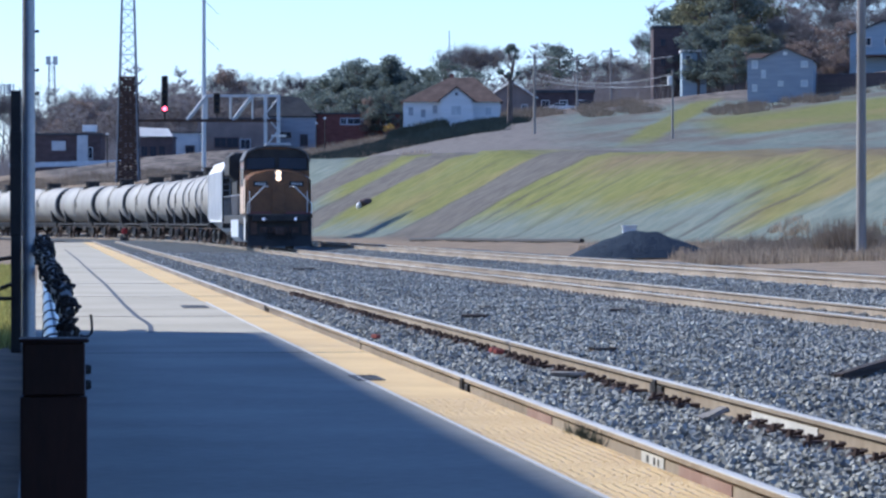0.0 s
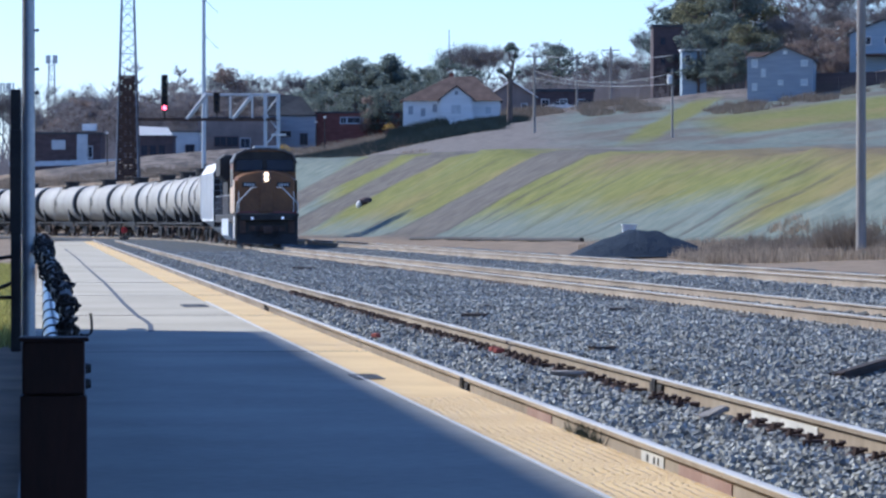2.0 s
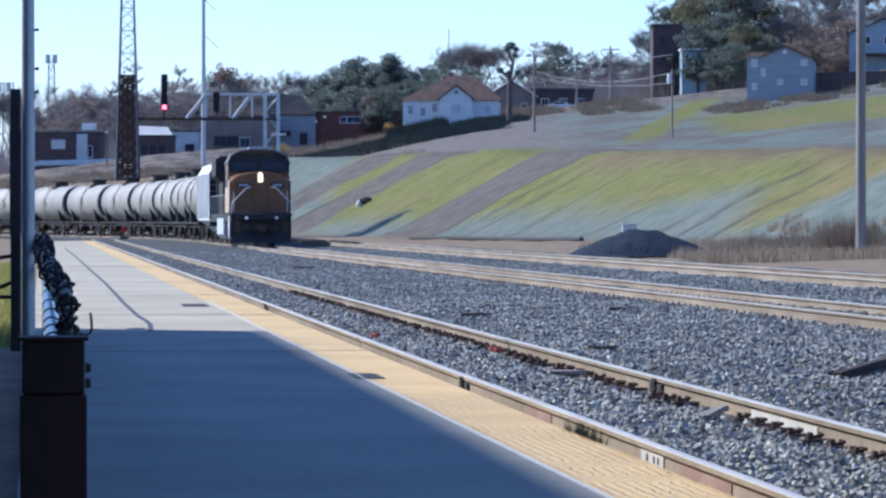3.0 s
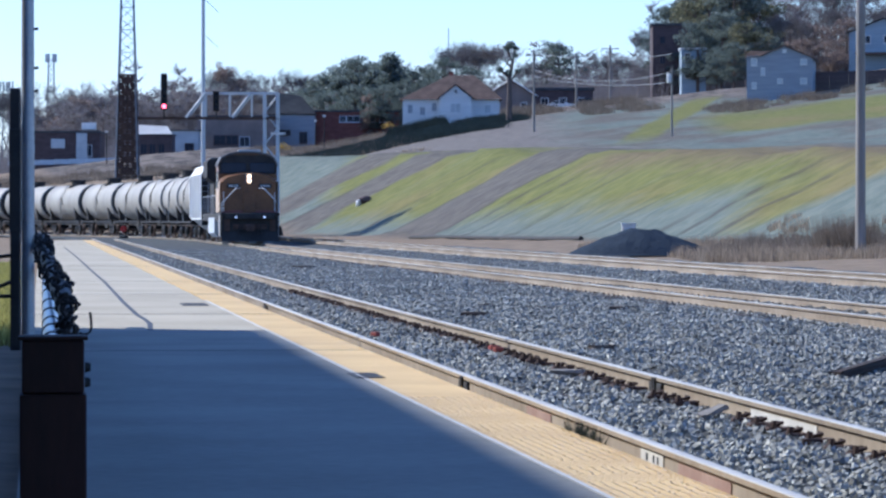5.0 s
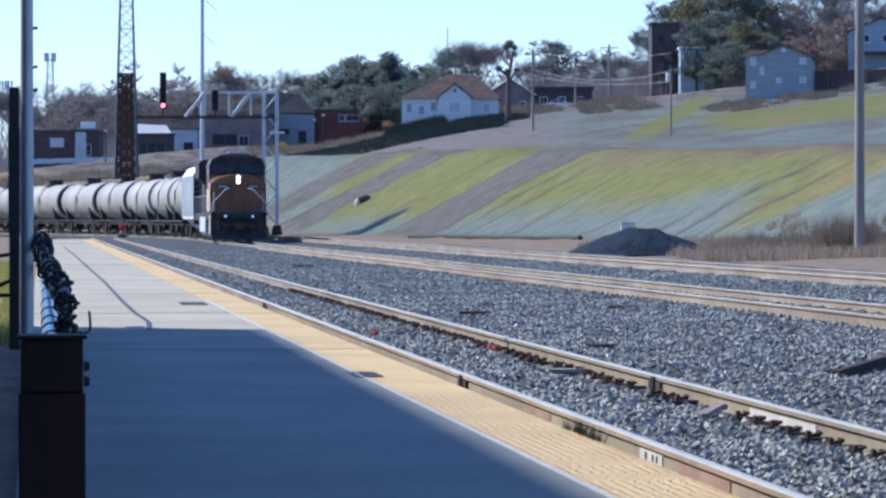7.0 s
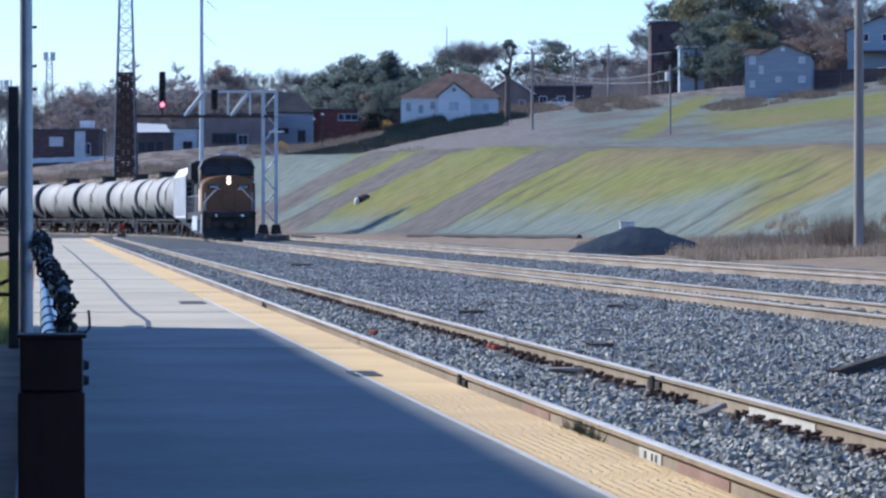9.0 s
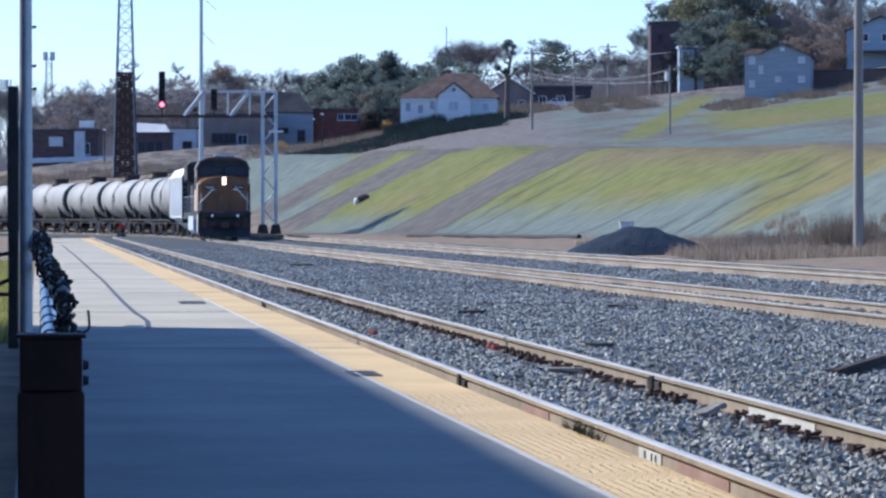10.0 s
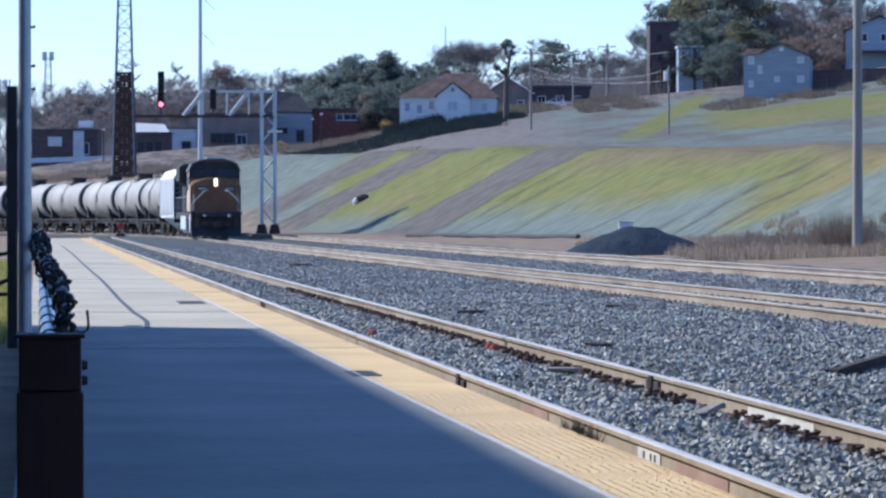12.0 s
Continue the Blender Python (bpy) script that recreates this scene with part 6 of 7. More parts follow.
block("tall_brick_house", "tall dark brick apartment house among trees", 36.11, 42.90, 34.73, 24.83, 660, 8, M_DBRICK, M_DROOF,
      [(0.25, 0.75, 0.9, 1.3, M_DBRICK), (0.6, 0.75, 0.9, 1.3, M_DBRICK), (0.25, 0.4, 0.9, 1.3, M_DBRICK)], 0.4)
block("low_dark_house", "low dark brick house behind parked cars", 14.6, 24.4, 22.3, 18.6, 622, 8, M_DBRICK, M_DROOF,
      [(0.2, 0.5, 1.2, 1.3, M_STEPW), (0.5, 0.5, 1.2, 1.3, M_STEPW), (0.8, 0.5, 1.2, 1.3, M_STEPW)], 0.5)
block("small_white_shed", "small pale blue-white house among trees", 39.81, 43.86, 29.76, 24.12, 640, 5, M_BLUEW, M_WROOF,
      [(0.25, 0.75, 0.9, 1.6, M_STEPW), (0.25, 0.3, 0.9, 1.6, M_STEPW)], 0.3)


def low_wall():
    t = thing("roadside_barrier", Matrix.Identity(4), "long pale concrete roadside barrier before the shops", "barrier")
    for i in range(12):
        x = -64.87 + i * 2.35
        bm = bmesh.new()
        profile_body(bm, [(-0.3, 0), (0.3, 0), (0.12, 0.75), (-0.12, 0.75)], -1.15, 1.15)
        o = part("barrier_unit", bm, M_PALE, t)
        o.matrix_world = Matrix.Translation((x, 585, 9.94 + (x + 55) * 0.03)) @ Matrix.Rotation(radians(90), 4, "Z")
    for x, y in ((-48.92, 560.0), (-17.21, 560.0), (-19.76, 600.0)):
        q = thing("street_lamp", Matrix.Translation((x, y, land(x, y))), "slim dark street lamp post near the shops", "lamp")
        bm = bmesh.new()
        rod(bm, (0, 0, -0.2), (0, 0, 4.6), 0.09, 0.07, 10)
        part("post", bm, M_IRON, q)
        bm = bmesh.new()
        box(bm, -0.2, 0.2, -0.2, 0.2, 4.6, 4.9, 0.06)
        part("lamp_head", bm, M_STEPW, q)


low_wall()

# ---- trees ----


def limbs(seed, height, spread, levels, twig, fork=3, lean=0.0):
    """A bare tree's limbs as tapered prisms: lists of (a, b, r0, r1, level)."""
    rs = random.Random(seed)
    out = []

    def grow(p, d, length, r, level):
        steps = 2 if level < 2 else 1
        for k in range(steps):
            d = (d + Vector((rs.uniform(-1, 1), rs.uniform(-1, 1), rs.uniform(-0.3, 0.5))) * 0.16).normalized()
            q = p + d * length / steps
            out.append((p, q, r, r * 0.8, level))
            p, r = q, r * 0.8
        if level >= levels:
            return
        n = fork + (1 if level in (1, 2) else 0)
        for i in range(n):
            a = 2 * math.pi * (i + rs.random()) / n
            side = Vector((math.cos(a), math.sin(a), rs.uniform(0.5, 1.3)))
            nd = (d * rs.uniform(0.5, 1.0) + side * spread * rs.uniform(0.6, 1.1)).normalized()
            grow(p, nd, length * rs.uniform(0.6, 0.82), r * rs.uniform(0.5, 0.65), level + 1)

    grow(Vector((0, 0, -0.5)), Vector((lean, 0, 1)), height * 0.32, height * 0.022, 0)
    return out


def prisms(segs, sides=4):
    verts, faces = [], []
    for a, b, r0, r1, _ in segs:
        d = (b - a).normalized()
        u = d.orthogonal().normalized()
        w = d.cross(u)
        k = len(verts)
        for p, r in ((a, r0), (b, r1)):
            for i in range(sides):
                an = 2 * math.pi * i / sides
                verts.append(tuple(p + (u * math.cos(an) + w * math.sin(an)) * r))
        for i in range(sides):
            j = (i + 1) % sides
            faces.append((k + i, k + j, k + sides + j, k + sides + i))
    return verts, faces


def raw(name, verts, faces, material, parent, label=""):
    me = bpy.data.meshes.new(name)
    me.from_pydata(verts, [], faces)
    me.materials.append(material)
    o = new(name, me)
    o.parent = parent
    return tagged(o, label)


def bare_tree(seed, spread=0.6):
    """A leafless tree 10 m tall: trunk with limbs, and a crown of twigs."""
    t = thing("bare_tree", Matrix.Identity(4), "leafless grey-brown winter tree with fine twigs", "tree", "bare trees on the hill")
    segs = limbs(seed, 10.0, spread, 5, 0)
    top = max(s[1].z for s in segs)
    k = 10.0 / top
    segs = [(a * k, b * k, r0, r1, lv) for a, b, r0, r1, lv in segs]
    raw("trunk", *prisms([s for s in segs if s[4] <= 2], 6), M_BARK, t)
    rs = random.Random(seed + 50)
    fine = [(a, b, max(0.014, r0 * 0.8), max(0.01, r1 * 0.8), lv) for a, b, r0, r1, lv in segs if s_ok(lv)]
    for a, b, r0, r1, lv in list(fine):
        if lv >= 4:
            for _ in range(4):
                p = a.lerp(b, rs.uniform(0.2, 1))
                fine.append((p, p + Vector((rs.uniform(-1, 1), rs.uniform(-1, 1), rs.uniform(-0.2, 1))) * 0.55, 0.012, 0.006, 6))
    raw("crown", *prisms(fine, 3), M_TWIG, t, "bare twiggy crown")
    return t


def s_ok(level):
    return level >= 3


def leaf_cards(centres, per, size, seed, flat=0.6):
    rs = np.random.RandomState(seed)
    verts, faces = [], []
    for c, r in centres:
        n = int(per * r * r)
        p = rs.normal(size=(n, 3))
        p /= np.linalg.norm(p, axis=1)[:, None]
        p *= (rs.uniform(0.45, 1.0, (n, 1)) * r)
        p[:, 2] *= flat
        p += np.array(c)
        a, b = rs.normal(size=(n, 3)), rs.normal(size=(n, 3))
        a /= np.linalg.norm(a, axis=1)[:, None]
        b /= np.linalg.norm(b, axis=1)[:, None]
        s = size * rs.uniform(0.5, 1.3, (n, 1))
        k = len(verts)
        tri = np.stack([p - a * s, p + a * s, p + b * s * 1.4], 1).reshape(-1, 3)
        verts += tri.tolist()
        faces += (np.arange(n * 3).reshape(-1, 3) + k).tolist()
    return verts, faces


def leafy_tree(name, seed, material, label, shape="pine", group=""):
    """An evergreen or brown-leaved tree 10 m tall: trunk, limbs and many small leaf clumps with gaps."""
    t = thing(name, Matrix.Identity(4), label, "tree", group)
    rs = random.Random(seed)
    segs = [(Vector((0, 0, -0.6)), Vector((0.1, 0, 5)), 0.2, 0.15, 0), (Vector((0.1, 0, 5)), Vector((0, 0.1, 9.3)), 0.15, 0.04, 0)]
    clumps = []
    n = 34
    for i in range(n):
        h = rs.uniform(2.6, 9.4) if shape != "round" else rs.uniform(2.4, 9.2)
        if shape == "pine":
            reach = 2.9 * (1 - ((h - 4.6) / 6.2) ** 2) * rs.uniform(0.45, 1.1)
        elif shape == "cone":
            reach = 2.5 * (10.2 - h) / 7.6 * rs.uniform(0.6, 1.1)
        else:
            reach = 3.3 * math.sqrt(max(0.05, 1 - ((h - 5.8) / 4.0) ** 2)) * rs.uniform(0.4, 1.0)
        a = i * 2.4 + rs.uniform(-0.5, 0.5)
        tip = Vector((reach * math.cos(a), reach * math.sin(a), h + rs.uniform(-0.2, 0.5)))
        segs.append((Vector((0, 0, h - reach * 0.3)), tip, 0.06, 0.02, 1))
        clumps.append((tip, rs.uniform(0.7, 1.15)))
        clumps.append((tip * 0.55 + Vector((0, 0, h * 0.45)), rs.uniform(0.5, 0.9)))
    clumps.append((Vector((0, 0, 9.4)), 0.6))
    raw("trunk", *prisms(segs, 6), M_BARK, t)
    raw("crown", *leaf_cards(clumps, 150, 0.13, seed), material, t)
    return t


def brushy_tree(seed, lean=0.25):
    """A bushy leafless tree 10 m tall: several stems with fine twigs from low down to an uneven top."""
    t = thing("bare_tree", Matrix.Identity(4), "bushy leafless winter tree with a dense twiggy crown", "tree", "bare trees on the hill")
    rs = random.Random(seed)
    stems, twigs = [], []
    for i in range(9):
        a = i * 2.4 + rs.uniform(-0.4, 0.4)
        d = Vector((math.cos(a) * lean, math.sin(a) * lean, 1)).normalized()
        p, r, top = Vector((0.25 * math.cos(a), 0.25 * math.sin(a), -0.4)), 0.1, rs.uniform(6.5, 9.6)
        n = 9
        for k in range(n):
            d = (d + Vector((rs.uniform(-1, 1), rs.uniform(-1, 1), rs.uniform(-0.1, 0.4))) * 0.2).normalized()
            q = p + d * top / n
            stems.append((p, q, r, r * 0.84, 0))
            p, r = q, r * 0.84
            if k < 1:
                continue
            for _ in range(5):                       # side limbs that carry the twigs
                b = rs.uniform(0, 6.283)
                reach = rs.uniform(0.5, 1.5) * (1.15 - 0.5 * k / n)
                tip = p + Vector((math.cos(b), math.sin(b), rs.uniform(0.2, 1.0))) * reach
                stems.append((p, tip, 0.028, 0.012, 1))
                for _ in range(15):
                    c = p.lerp(tip, rs.uniform(0.25, 1.05))
                    w = c + Vector((rs.uniform(-1, 1), rs.uniform(-1, 1), rs.uniform(-0.3, 1.1))) * rs.uniform(0.25, 0.6)
                    twigs.append((c, w))
    raw("trunk", *prisms(stems, 5), M_BARK, t)
    verts, faces = [], []
    for c, w in twigs:
        k = len(verts)
        side = (w - c).cross(Vector((rs.uniform(-1, 1), rs.uniform(-1, 1), rs.uniform(-1, 1)))).normalized() * 0.03
        verts += [tuple(c - side), tuple(c + side), tuple(w)]
        faces.append((k, k + 1, k + 2))
    raw("crown", verts, faces, M_TWIG, t, "dense bare twigs")
    return t


def forest():
    bushy = [brushy_tree(61, 0.25), brushy_tree(62, 0.4), brushy_tree(63, 0.32)]
    bare = [bare_tree(s, sp) for s, sp in ((11, 0.55), (12, 0.7), (13, 0.85), (14, 0.5))]
    green = [leafy_tree("pine_tree", 21, M_NEEDLE, "dark green pine with an uneven crown", "pine", "evergreens on the hill"),
             leafy_tree("cedar_tree", 22, M_NEEDLE, "dark green pointed cedar", "cone", "evergreens on the hill"),
             leafy_tree("evergreen_oak", 23, M_NEEDLE, "dark round-crowned evergreen tree", "round", "evergreens on the hill"),
             leafy_tree("pine_tree", 24, M_OLIVE, "olive green pine with an uneven crown", "pine", "evergreens on the hill")]
    brown = [leafy_tree("oak_tree", 31, M_BROWNLEAF, "oak with withered red-brown leaves", "round", "brown oaks on the hill")]
    used = set()
    rs = random.Random(77)

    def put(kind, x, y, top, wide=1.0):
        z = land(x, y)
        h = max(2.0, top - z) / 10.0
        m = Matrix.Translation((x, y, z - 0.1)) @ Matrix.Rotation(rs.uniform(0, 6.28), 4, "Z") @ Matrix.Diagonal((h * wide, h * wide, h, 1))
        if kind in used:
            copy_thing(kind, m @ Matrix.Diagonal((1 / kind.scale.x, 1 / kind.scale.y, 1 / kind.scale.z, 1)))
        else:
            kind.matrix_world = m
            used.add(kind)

    p, c, e, q = green
    o = brown[0]
    for x, y, top, wide in (
            (-15.85, 700.0, 31.81, 1.0), (-22.34, 720.0, 29.08, 0.9), (-4.97, 690.0, 28.74, 0.8), (0.38, 640.0, 29.01, 0.85),
            (23.02, 760.0, 37.10, 0.9), (-6.60, 650.0, 25.62, 0.8), (-18.42, 720.0, 31.20, 0.9), (-13.66, 720.0, 31.62, 0.9),
            (-7.62, 700.0, 30.37, 0.9), (-25.12, 730.0, 27.53, 0.9), (-9.79, 640.0, 24.30, 1.2), (-14.83, 655.0, 24.84, 1.2),
            (-19.90, 680.0, 24.24, 1.3), (5.10, 680.0, 28.94, 1.0), (-2.99, 700.0, 29.75, 0.8), (41.79, 700.0, 40.87, 0.8),
            (44.67, 625.0, 29.28, 1.3), (47.05, 620.0, 30.43, 1.2), (44.07, 650.0, 33.27, 1.0), (40.38, 660.0, 30.36, 1.0),
    ):
        put(e, x, y, top, wide)
    for x, y, top, wide in (
            (54.21, 640.0, 32.78, 1.0), (-28.73, 740.0, 26.80, 1.0),
    ):
        put(e, x, y, top, wide)
    for x, y, top, wide in (
            (-8.93, 660.0, 30.07, 1.25), (-12.40, 680.0, 28.14, 1.2), (-18.67, 690.0, 27.11, 1.2), (-1.82, 650.0, 27.05, 1.0),
    ):
        put(c, x, y, top, wide)
    for x, y, top, wide in (
            (43.73, 690.0, 43.86, 0.9), (50.08, 660.0, 43.46, 0.95), (46.68, 640.0, 36.07, 1.2), (42.54, 640.0, 34.66, 1.0),
            (49.51, 700.0, 43.96, 1.1),
    ):
        put(p, x, y, top, wide)
    for x, y, top, wide in (
            (46.41, 670.0, 46.07, 0.9), (56.10, 680.0, 42.74, 0.9), (49.84, 630.0, 34.14, 1.2), (44.60, 680.0, 40.74, 1.1),
            (54.15, 700.0, 44.99, 1.1),
    ):
        put(q, x, y, top, wide)
    for x, y, top, wide in (
            (58.92, 640.0, 31.83, 1.3), (62.55, 620.0, 30.88, 1.3), (72.41, 660.0, 34.73, 1.2), (57.88, 600.0, 32.40, 1.15),
            (67.39, 640.0, 35.60, 1.1), (-12.14, 640.0, 22.89, 0.7), (-68.62, 760.0, 28.61, 1.1), (-71.17, 740.0, 25.93, 1.1),
            (-45.19, 780.0, 34.15, 0.8), (-62.73, 770.0, 30.10, 1.0), (-69.90, 700.0, 22.34, 1.1), (-51.86, 760.0, 28.61, 1.0),
            (-37.44, 740.0, 26.80, 1.0), (-53.36, 720.0, 25.06, 1.2), (-60.12, 700.0, 23.58, 1.2), (-45.42, 720.0, 25.59, 1.1),
            (-30.07, 720.0, 24.85, 1.1), (23.93, 720.0, 29.29, 1.0), (30.04, 740.0, 30.61, 1.0), (36.56, 740.0, 31.70, 1.0),
    ):
        put(o if x > 50 or x in (-45.19, -71.17, -12.14) else rs.choice(bushy), x, y, top, wide)
    for x, y, top, wide in (
            (17.60, 680.0, 26.74, 1.0),
            (-77.1, 735.0, 22.4, 1.05), (-77.6, 755.0, 23.6, 1.02), (-76.4, 755.0, 24.6, 1.08), (-74.8, 755.0, 25.4, 1.19), (-71.5, 735.0, 26.0, 1.05),
            (-71.8, 755.0, 26.4, 1.23), (-67.9, 725.0, 26.4, 1.01), (-69.1, 755.0, 27.1, 1.32), (-67.8, 755.0, 27.5, 1.28), (-64.6, 735.0, 26.2, 1.03),
            (-63.5, 735.0, 27.1, 1.24), (-62.8, 745.0, 27.1, 1.29), (-62.3, 755.0, 27.3, 1.32), (-58.3, 725.0, 26.2, 1.35), (-57.7, 735.0, 27.2, 1.11),
            (-55.6, 725.0, 27.2, 1.07), (-55.6, 745.0, 28.8, 1.02), (-54.7, 755.0, 29.8, 1.28), (-52.0, 735.0, 29.1, 1.15), (-50.0, 725.0, 28.5, 1.22),
            (-50.2, 745.0, 28.3, 1.32), (-48.3, 735.0, 27.2, 1.11), (-46.6, 725.0, 27.2, 1.34), (-46.6, 745.0, 29.4, 1.01), (-45.0, 745.0, 29.5, 1.05),
            (-44.0, 755.0, 29.5, 1.18), (-40.9, 725.0, 27.9, 1.33), (-41.2, 755.0, 28.8, 1.25), (-39.5, 755.0, 27.6, 1.18), (-36.6, 725.0, 26.2, 1.35),
            (-36.8, 755.0, 27.3, 1.22), (-35.2, 745.0, 27.1, 1.24), (-33.9, 745.0, 26.6, 1.01), (-31.9, 725.0, 25.6, 1.09), (-31.5, 745.0, 27.7, 1.06),
            (-30.0, 745.0, 27.8, 1.13), (-27.7, 725.0, 26.4, 1.24), (-26.9, 735.0, 27.1, 1.09), (-26.3, 755.0, 27.6, 1.03), (-24.6, 745.0, 27.0, 1.08),
            (-22.7, 735.0, 27.4, 1.26), (-22.1, 755.0, 27.7, 1.28), (-20.4, 735.0, 26.9, 1.29),
            (-3.0, 715.0, 29.0, 1.1), (3.5, 700.0, 29.5, 1.1), (9.5, 700.0, 29.0, 1.2), (14.0, 700.0, 29.5, 1.1),
            (20.5, 700.0, 30.5, 1.2), (27.5, 705.0, 31.0, 1.2), (33.5, 705.0, 31.5, 1.2), (39.0, 705.0, 33.0, 1.1), (58.0, 690.0, 38.0, 1.2), (63.0, 690.0, 40.0, 1.1), (69.0, 690.0, 40.0, 1.2),
            (75.0, 690.0, 41.0, 1.2), (81.0, 695.0, 42.0, 1.2), (53.0, 690.0, 39.0, 1.1),
    ):
        put(rs.choice(bushy), x, y, top, wide)
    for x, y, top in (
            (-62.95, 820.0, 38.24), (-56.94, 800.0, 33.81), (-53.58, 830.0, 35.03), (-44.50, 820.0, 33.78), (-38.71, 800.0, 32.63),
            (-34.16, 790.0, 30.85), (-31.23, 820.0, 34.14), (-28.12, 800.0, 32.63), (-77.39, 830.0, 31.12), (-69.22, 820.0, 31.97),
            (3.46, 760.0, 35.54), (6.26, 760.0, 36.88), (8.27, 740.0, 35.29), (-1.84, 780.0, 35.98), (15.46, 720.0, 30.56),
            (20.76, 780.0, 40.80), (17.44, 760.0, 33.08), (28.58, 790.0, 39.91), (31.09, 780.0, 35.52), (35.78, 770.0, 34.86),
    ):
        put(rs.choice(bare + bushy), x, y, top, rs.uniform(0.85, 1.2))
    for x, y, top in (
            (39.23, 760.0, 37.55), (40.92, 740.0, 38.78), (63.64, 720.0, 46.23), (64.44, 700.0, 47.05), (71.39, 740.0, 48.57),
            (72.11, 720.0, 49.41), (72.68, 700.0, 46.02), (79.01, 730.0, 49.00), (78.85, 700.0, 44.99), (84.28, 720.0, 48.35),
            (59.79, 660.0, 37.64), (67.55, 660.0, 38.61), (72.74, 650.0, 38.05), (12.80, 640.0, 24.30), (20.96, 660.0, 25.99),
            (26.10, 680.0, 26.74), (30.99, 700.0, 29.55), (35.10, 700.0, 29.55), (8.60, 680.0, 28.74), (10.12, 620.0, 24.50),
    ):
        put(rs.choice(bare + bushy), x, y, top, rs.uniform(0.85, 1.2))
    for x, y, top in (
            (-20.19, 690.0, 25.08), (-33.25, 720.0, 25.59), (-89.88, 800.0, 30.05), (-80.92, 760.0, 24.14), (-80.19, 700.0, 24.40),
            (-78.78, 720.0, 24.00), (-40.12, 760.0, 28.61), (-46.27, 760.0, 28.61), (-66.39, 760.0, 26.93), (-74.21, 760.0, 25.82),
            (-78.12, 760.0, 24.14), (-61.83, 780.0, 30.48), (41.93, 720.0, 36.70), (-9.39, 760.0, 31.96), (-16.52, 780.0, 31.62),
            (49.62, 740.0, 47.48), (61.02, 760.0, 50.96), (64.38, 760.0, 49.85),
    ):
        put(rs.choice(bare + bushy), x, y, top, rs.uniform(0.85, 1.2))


forest()


def topped_tree():
    """A lopped dark trunk with a few tufts left on its stubs."""
    x, y = (9.37, 540.0)
    z = land(x, y)
    t = thing("lopped_tree", Matrix.Translation((x, y, z)), "tall lopped tree with a dark trunk and ragged tufts", "tree")
    h = 26.28 - z
    segs = [(Vector((0, 0, -0.5)), Vector((0.1, 0, h * 0.55)), 0.42, 0.34, 0), (Vector((0.1, 0, h * 0.55)), Vector((0.5, 0, h * 0.75)), 0.26, 0.18, 0),
            (Vector((0.1, 0, h * 0.55)), Vector((-1.3, 0, h * 0.66)), 0.22, 0.14, 0), (Vector((0.5, 0, h * 0.75)), Vector((0.9, 0, h * 0.95)), 0.16, 0.08, 0),
            (Vector((0.5, 0, h * 0.75)), Vector((-0.3, 0.2, h * 0.93)), 0.14, 0.08, 0), (Vector((0.1, 0, h * 0.5)), Vector((1.3, 0, h * 0.64)), 0.18, 0.1, 0)]
    raw("trunk", *prisms(segs, 8), M_BARK, t)
    tufts = [(Vector((0.2, 0, h * 0.97)), 0.75), (Vector((-0.3, 0.1, h * 0.93)), 0.55), (Vector((0.9, 0, h * 0.93)), 0.5), (Vector((0.9, 0, h * 0.84)), 0.4), (Vector((-1.3, 0, h * 0.66)), 0.6), (Vector((1.2, 0, h * 0.64)), 0.45),
             (Vector((0, 0, h * 0.62)), 0.6)]
    raw("crown", *leaf_cards(tufts, 900, 0.12, 5, 0.8), M_NEEDLE, t)


topped_tree()


def brush(name, label, area, count, height, material, seed, blade=0.03, category="brush", loose=0.35, gaps=-2.0):
    """Dry stems and low scrub as one mass: area is a list of (x, y, radius_x, radius_y)."""
    rs = np.random.RandomState(seed)
    verts, faces = [], []
    total = sum(a[2] * a[3] for a in area)
    for cx, cy, rx, ry in area:
        n = int(count * rx * ry / total)
        k = 0
        while k < n:
            clump = Vector((cx + rs.uniform(-1, 1) * rx, cy + rs.uniform(-1, 1) * ry))
            if noise.noise(Vector((clump.x * 0.35, clump.y * 0.1, seed))) < gaps:
                continue
            m = rs.randint(6, 22)
            hh = height * rs.uniform(0.25, 1.2)
            z0 = land(clump.x, clump.y)
            for _ in range(m):
                a, l = rs.uniform(0, 6.28), rs.uniform(0, loose)
                x, y = clump.x + l * math.cos(a), clump.y + l * math.sin(a)
                h = hh * rs.uniform(0.5, 1.0)
                tx, ty = x + rs.uniform(-0.35, 0.35) * h, y + rs.uniform(-0.35, 0.35) * h
                b = len(verts)
                verts += [(x - blade, y, z0 - 0.05), (x + blade, y, z0 - 0.05), (tx, ty, z0 + h)]
                faces.append((b, b + 1, b + 2))
            k += m
    me = bpy.data.meshes.new(name)
    me.from_pydata(verts, [], faces)
    me.materials.append(material)
    return tagged(new(name, me), label, category, kind="stuff")


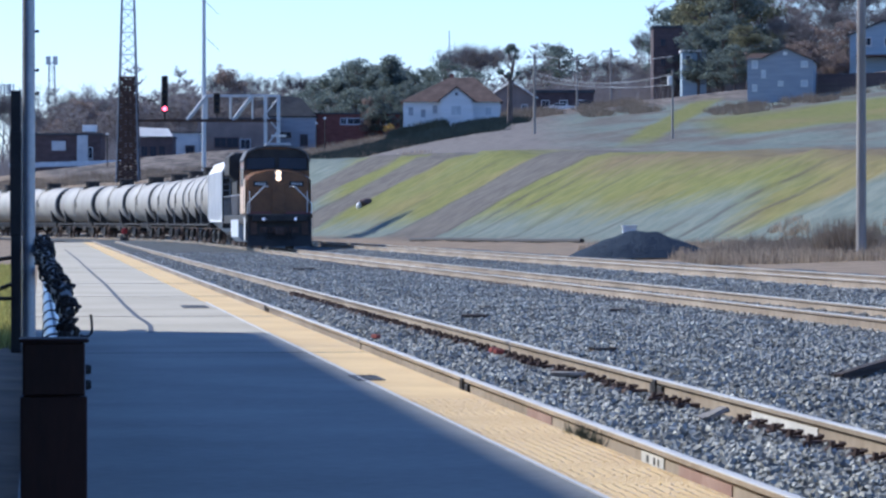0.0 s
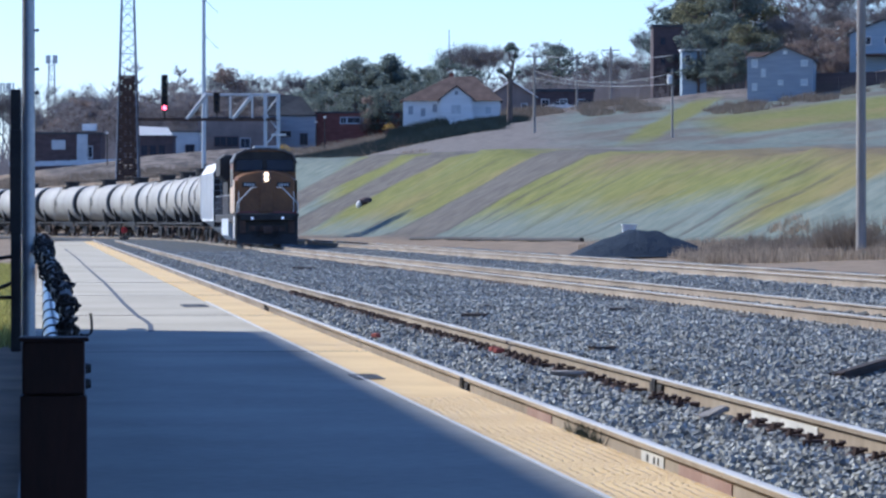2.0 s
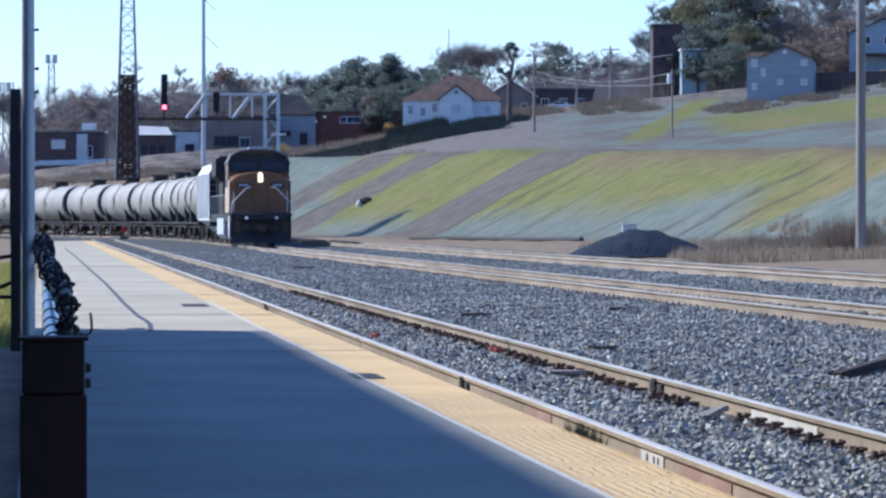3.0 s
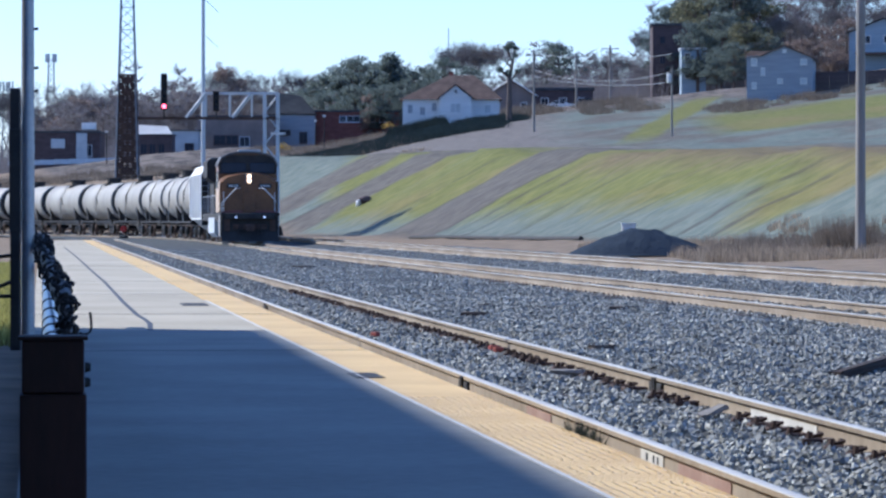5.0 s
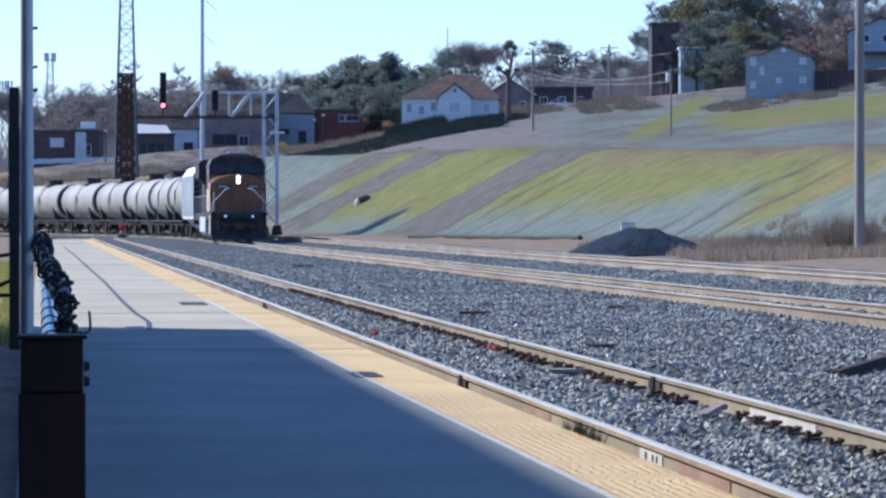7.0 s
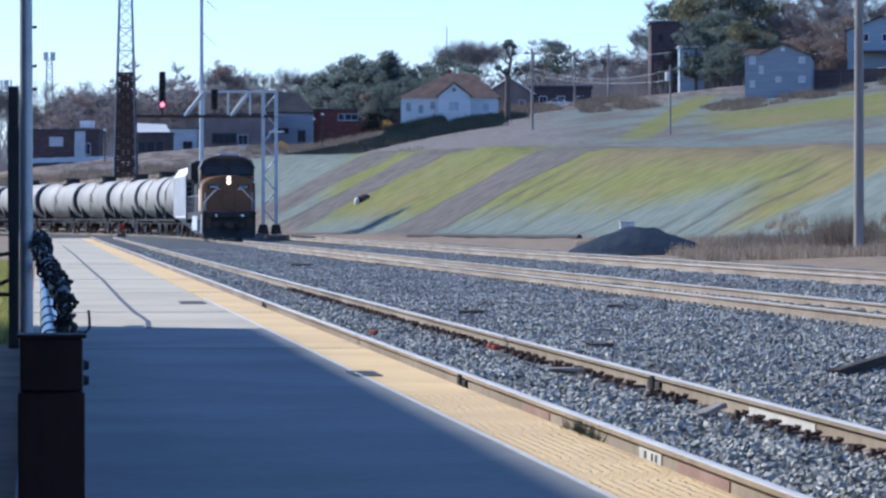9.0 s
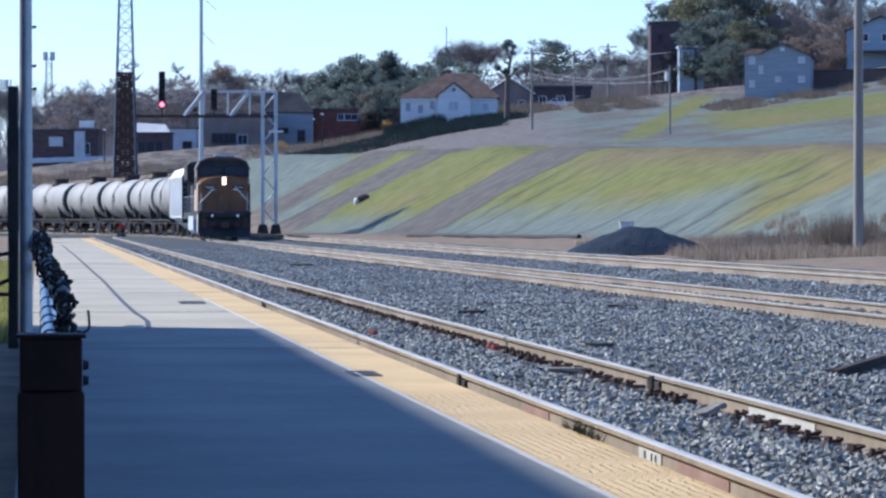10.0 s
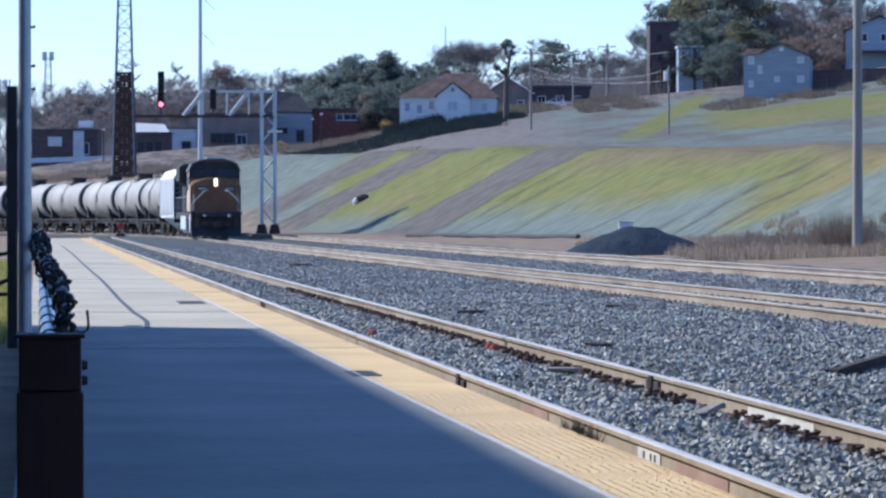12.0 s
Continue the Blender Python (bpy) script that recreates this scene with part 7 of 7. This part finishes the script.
brush("dry_grass", "tall dry straw-coloured grass at the foot of the bank", [(17, 140, 8.5, 17), (11.0, 160, 5, 12), (13, 128, 3.0, 6)], 34000, 0.5, M_DRY, 3, 0.02, "grass")
brush("dry_scrub", "brown leafless scrub at the foot of the bank", [(18.5, 147, 7.0, 9), (12.5, 137, 3.0, 5)], 12000, 0.85, M_SCRUB, 4, 0.014)
brush("dark_scrub", "dark tangled scrub beside the utility pole", [(13.84, 132.0, 0.9, 1.2)], 2600, 1.5, M_SCRUB, 8, 0.016)
brush("hill_scrub", "brown brush and weeds round the grey house", [(45, 507, 6, 7), (38.5, 506, 3, 14), (25, 552, 5, 20), (17, 565, 8, 12), (58, 515, 6, 4)], 13000, 1.2, M_SCRUB, 5, 0.04, loose=1.3, gaps=0.02)
brush("hedge_scrub", "low tangled brush before the white house and shops", [(-12, 530, 8, 10), (-18, 560, 10, 14)], 7000, 0.9, M_SCRUB, 6, 0.035, loose=1.8)
brush("bank_weeds", "pale dry weeds on the far bank behind the train", [(-40, 430, 14, 14), (-46, 490, 16, 30), (-28, 480, 12, 30), (-12, 460, 10, 40)], 26000, 0.6, M_DRY, 7, 0.03, loose=1.5)
brush("bank_scrub", "brown scrub on the far bank behind the train", [(-40, 430, 16, 14), (-46, 500, 16, 30), (-26, 490, 12, 30)], 20000, 1.1, M_SCRUB, 9, 0.03, loose=1.5)
brush("far_woods", "dense grey-brown winter thicket behind the houses", [(-20, 740, 70, 40), (22, 680, 36, 24), (62, 700, 36, 30), (-60, 690, 36, 30)], 80000, 8.5, M_TWIG, 12, 0.03, "woods", loose=1.6)
for spot in ((-23.14, 560.0), (-7.95, 575.0), (-3.21, 560.0)):
    t = thing("yellow_shrub", Matrix.Translation((*spot, land(*spot))), "small shrub with yellow autumn leaves", "shrub")
    raw("stems", *prisms([(Vector((0, 0, -0.2)), Vector((k * 0.5, 0.2 * k, 1.0)), 0.05, 0.02, 0) for k in (-1, 0, 1)], 5), M_BARK, t)
    raw("leaves", *leaf_cards([(Vector((-0.5, 0, 0.9)), 0.7), (Vector((0.5, 0, 0.8)), 0.7), (Vector((0, 0.2, 1.3)), 0.6)], 200, 0.1, 3, 0.8), M_YSHRUB, t)

# Dark blades added where the slope below the white house lies in shade.
brush("evergreen_cover", "dark low cover standing in for shade below the white house", [(-12, 536, 9, 13), (0, 536, 8, 15), (7, 548, 4.5, 9)], 60000, 0.8, M_COVER, 14, 0.05, "shrubs", loose=1.8)
# Made-up hedge, sized to hide the low wall foot from the camera.
brush("foundation_hedge", "dark shrubs added to hide the foot of the white house", [(-3.6, 557.0, 4.0, 1.6)], 7000, 1.7, M_COVER, 15, 0.05, "shrubs", loose=0.8)

# ---- pieces of the platform ----


def tactile_tiles():
    """Yellow tiles with raised domes along the edge; the far ones plain."""
    rs = random.Random(2)
    w = 0.5994
    bm = bmesh.new()
    box(bm, -w / 2, w / 2, -w / 2, w / 2, -0.055, 0.0)
    n = 10
    for i in range(n):
        for j in range(n):
            x, y = -w / 2 + w * (i + rs.uniform(0.35, 0.65)) / n, -w / 2 + w * (j + 0.25 + 0.5 * (i % 2) + rs.uniform(-0.05, 0.05)) / n
            bmesh.ops.create_cone(bm, cap_ends=True, segments=8, radius1=0.0115, radius2=0.0088, depth=0.003, matrix=Matrix.Translation((x, y, 0.0015)))
    bm.faces.ensure_lookup_table()
    for f in bm.faces[6:]:
        f.material_index = 1
    domed = part("tactile_tile", bm, [M_YEL, M_DOME], platform)
    bm = bmesh.new()
    box(bm, -w / 2, w / 2, -w / 2, w / 2, -0.055, 0.0)
    plain = part("tactile_tile", bm, M_YEL, platform)
    firsts = {domed: True, plain: True}
    for i in range(290):
        y = 14 + i * 0.5963
        src = domed if y < 29 else plain
        o = src if firsts[src] else new("tactile_tile", src.data)
        firsts[src] = False
        o.parent = platform
        p = on_side(y, 2.745 + w / 2)
        o.matrix_world = Matrix.Translation((p.x, p.y, rs.uniform(-0.0003, 0.0003))) @ Matrix.Rotation(ALONG + rs.randrange(4) * math.pi / 2, 4, "Z")
    bm = bmesh.new()
    sweep(bm, [tuple(on_side(y)) for y in (186.63, 258)], [(2.745, -0.05), (2.745, 0.0), (3.34, 0.0), (3.34, -0.05)])
    tagged(part("tile_strip", bm, M_YEL, platform), kind="stuff")


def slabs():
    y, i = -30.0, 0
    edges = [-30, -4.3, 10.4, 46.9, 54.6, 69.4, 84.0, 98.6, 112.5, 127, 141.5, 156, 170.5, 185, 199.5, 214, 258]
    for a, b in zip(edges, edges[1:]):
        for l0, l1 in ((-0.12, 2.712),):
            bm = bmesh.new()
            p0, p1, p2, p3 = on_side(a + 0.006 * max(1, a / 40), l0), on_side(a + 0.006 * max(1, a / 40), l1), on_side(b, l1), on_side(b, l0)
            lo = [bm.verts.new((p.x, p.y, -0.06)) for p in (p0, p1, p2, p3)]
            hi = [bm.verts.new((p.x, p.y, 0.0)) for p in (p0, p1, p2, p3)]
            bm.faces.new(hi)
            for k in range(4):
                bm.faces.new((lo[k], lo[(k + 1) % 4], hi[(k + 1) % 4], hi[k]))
            part("slab", bm, M_SHADEC if b < 47 else M_CONC, platform, "greyer concrete slab, darkened to deepen the shade on it" if b < 47 else "")


tactile_tiles()
slabs()
# at 39.3 a dark line crosses slab and tiles where no slab ends
for y in (39.3, 54.6, 69.4, 84.0, 112.5, 212.0):
    bm = bmesh.new()
    p, q = on_side(y, -0.1), on_side(y + 0.1, 3.3)
    box(bm, -0.1, 3.33, -0.02 * max(1, y / 30), 0.02 * max(1, y / 30), 0.0005, 0.0035)
    o = part("joint_seal", bm, M_SEAL, platform, "dark sealed slab joint")
    o.matrix_world = Matrix.Translation((*on_side(y), 0)) @ Matrix.Rotation(ALONG, 4, "Z")


def gone(t):
    """Metres that the train has backed away since the start."""
    return -1.4 + 4.417 * t + 0.0525 * t * t - 0.0031 * t ** 3


def motions():
    """The train backs away round the bend; its wheels turn."""
    cars = [(locomotive, 0.0, 22.2, 4.6, 17.4), (hopper, 22.5, 15.8, 2.2, 13.6)]
    cars += [(c, 38.4 + i * 16.94, 16.9, 3.0, 13.9) for i, c in enumerate(tank_cars)]
    for car, first, length, b0, b1 in cars:
        rows = []
        for k in range(25):
            s = first + gone(k * 0.5)
            a, b = on_main(s + b0), on_main(s + b1)
            d = (a - b).normalized()
            c = a + d * b0
            rows.append((k * 0.5, pose(c.x, c.y, 0.08, 0, 0, math.degrees(math.atan2(d.y, d.x)) - 90)))
        walk(car, rows)
        r = loco_r if car is locomotive else 0.46
        for ws in [o for o in car.children_recursive if o.name.startswith("wheelset")]:
            at = ws.matrix_basis.translation.copy()
            walk(ws, [(k * 0.15, pose(at.x, at.y, at.z, math.degrees(gone(k * 0.15) / r))) for k in range(81)])


motions()
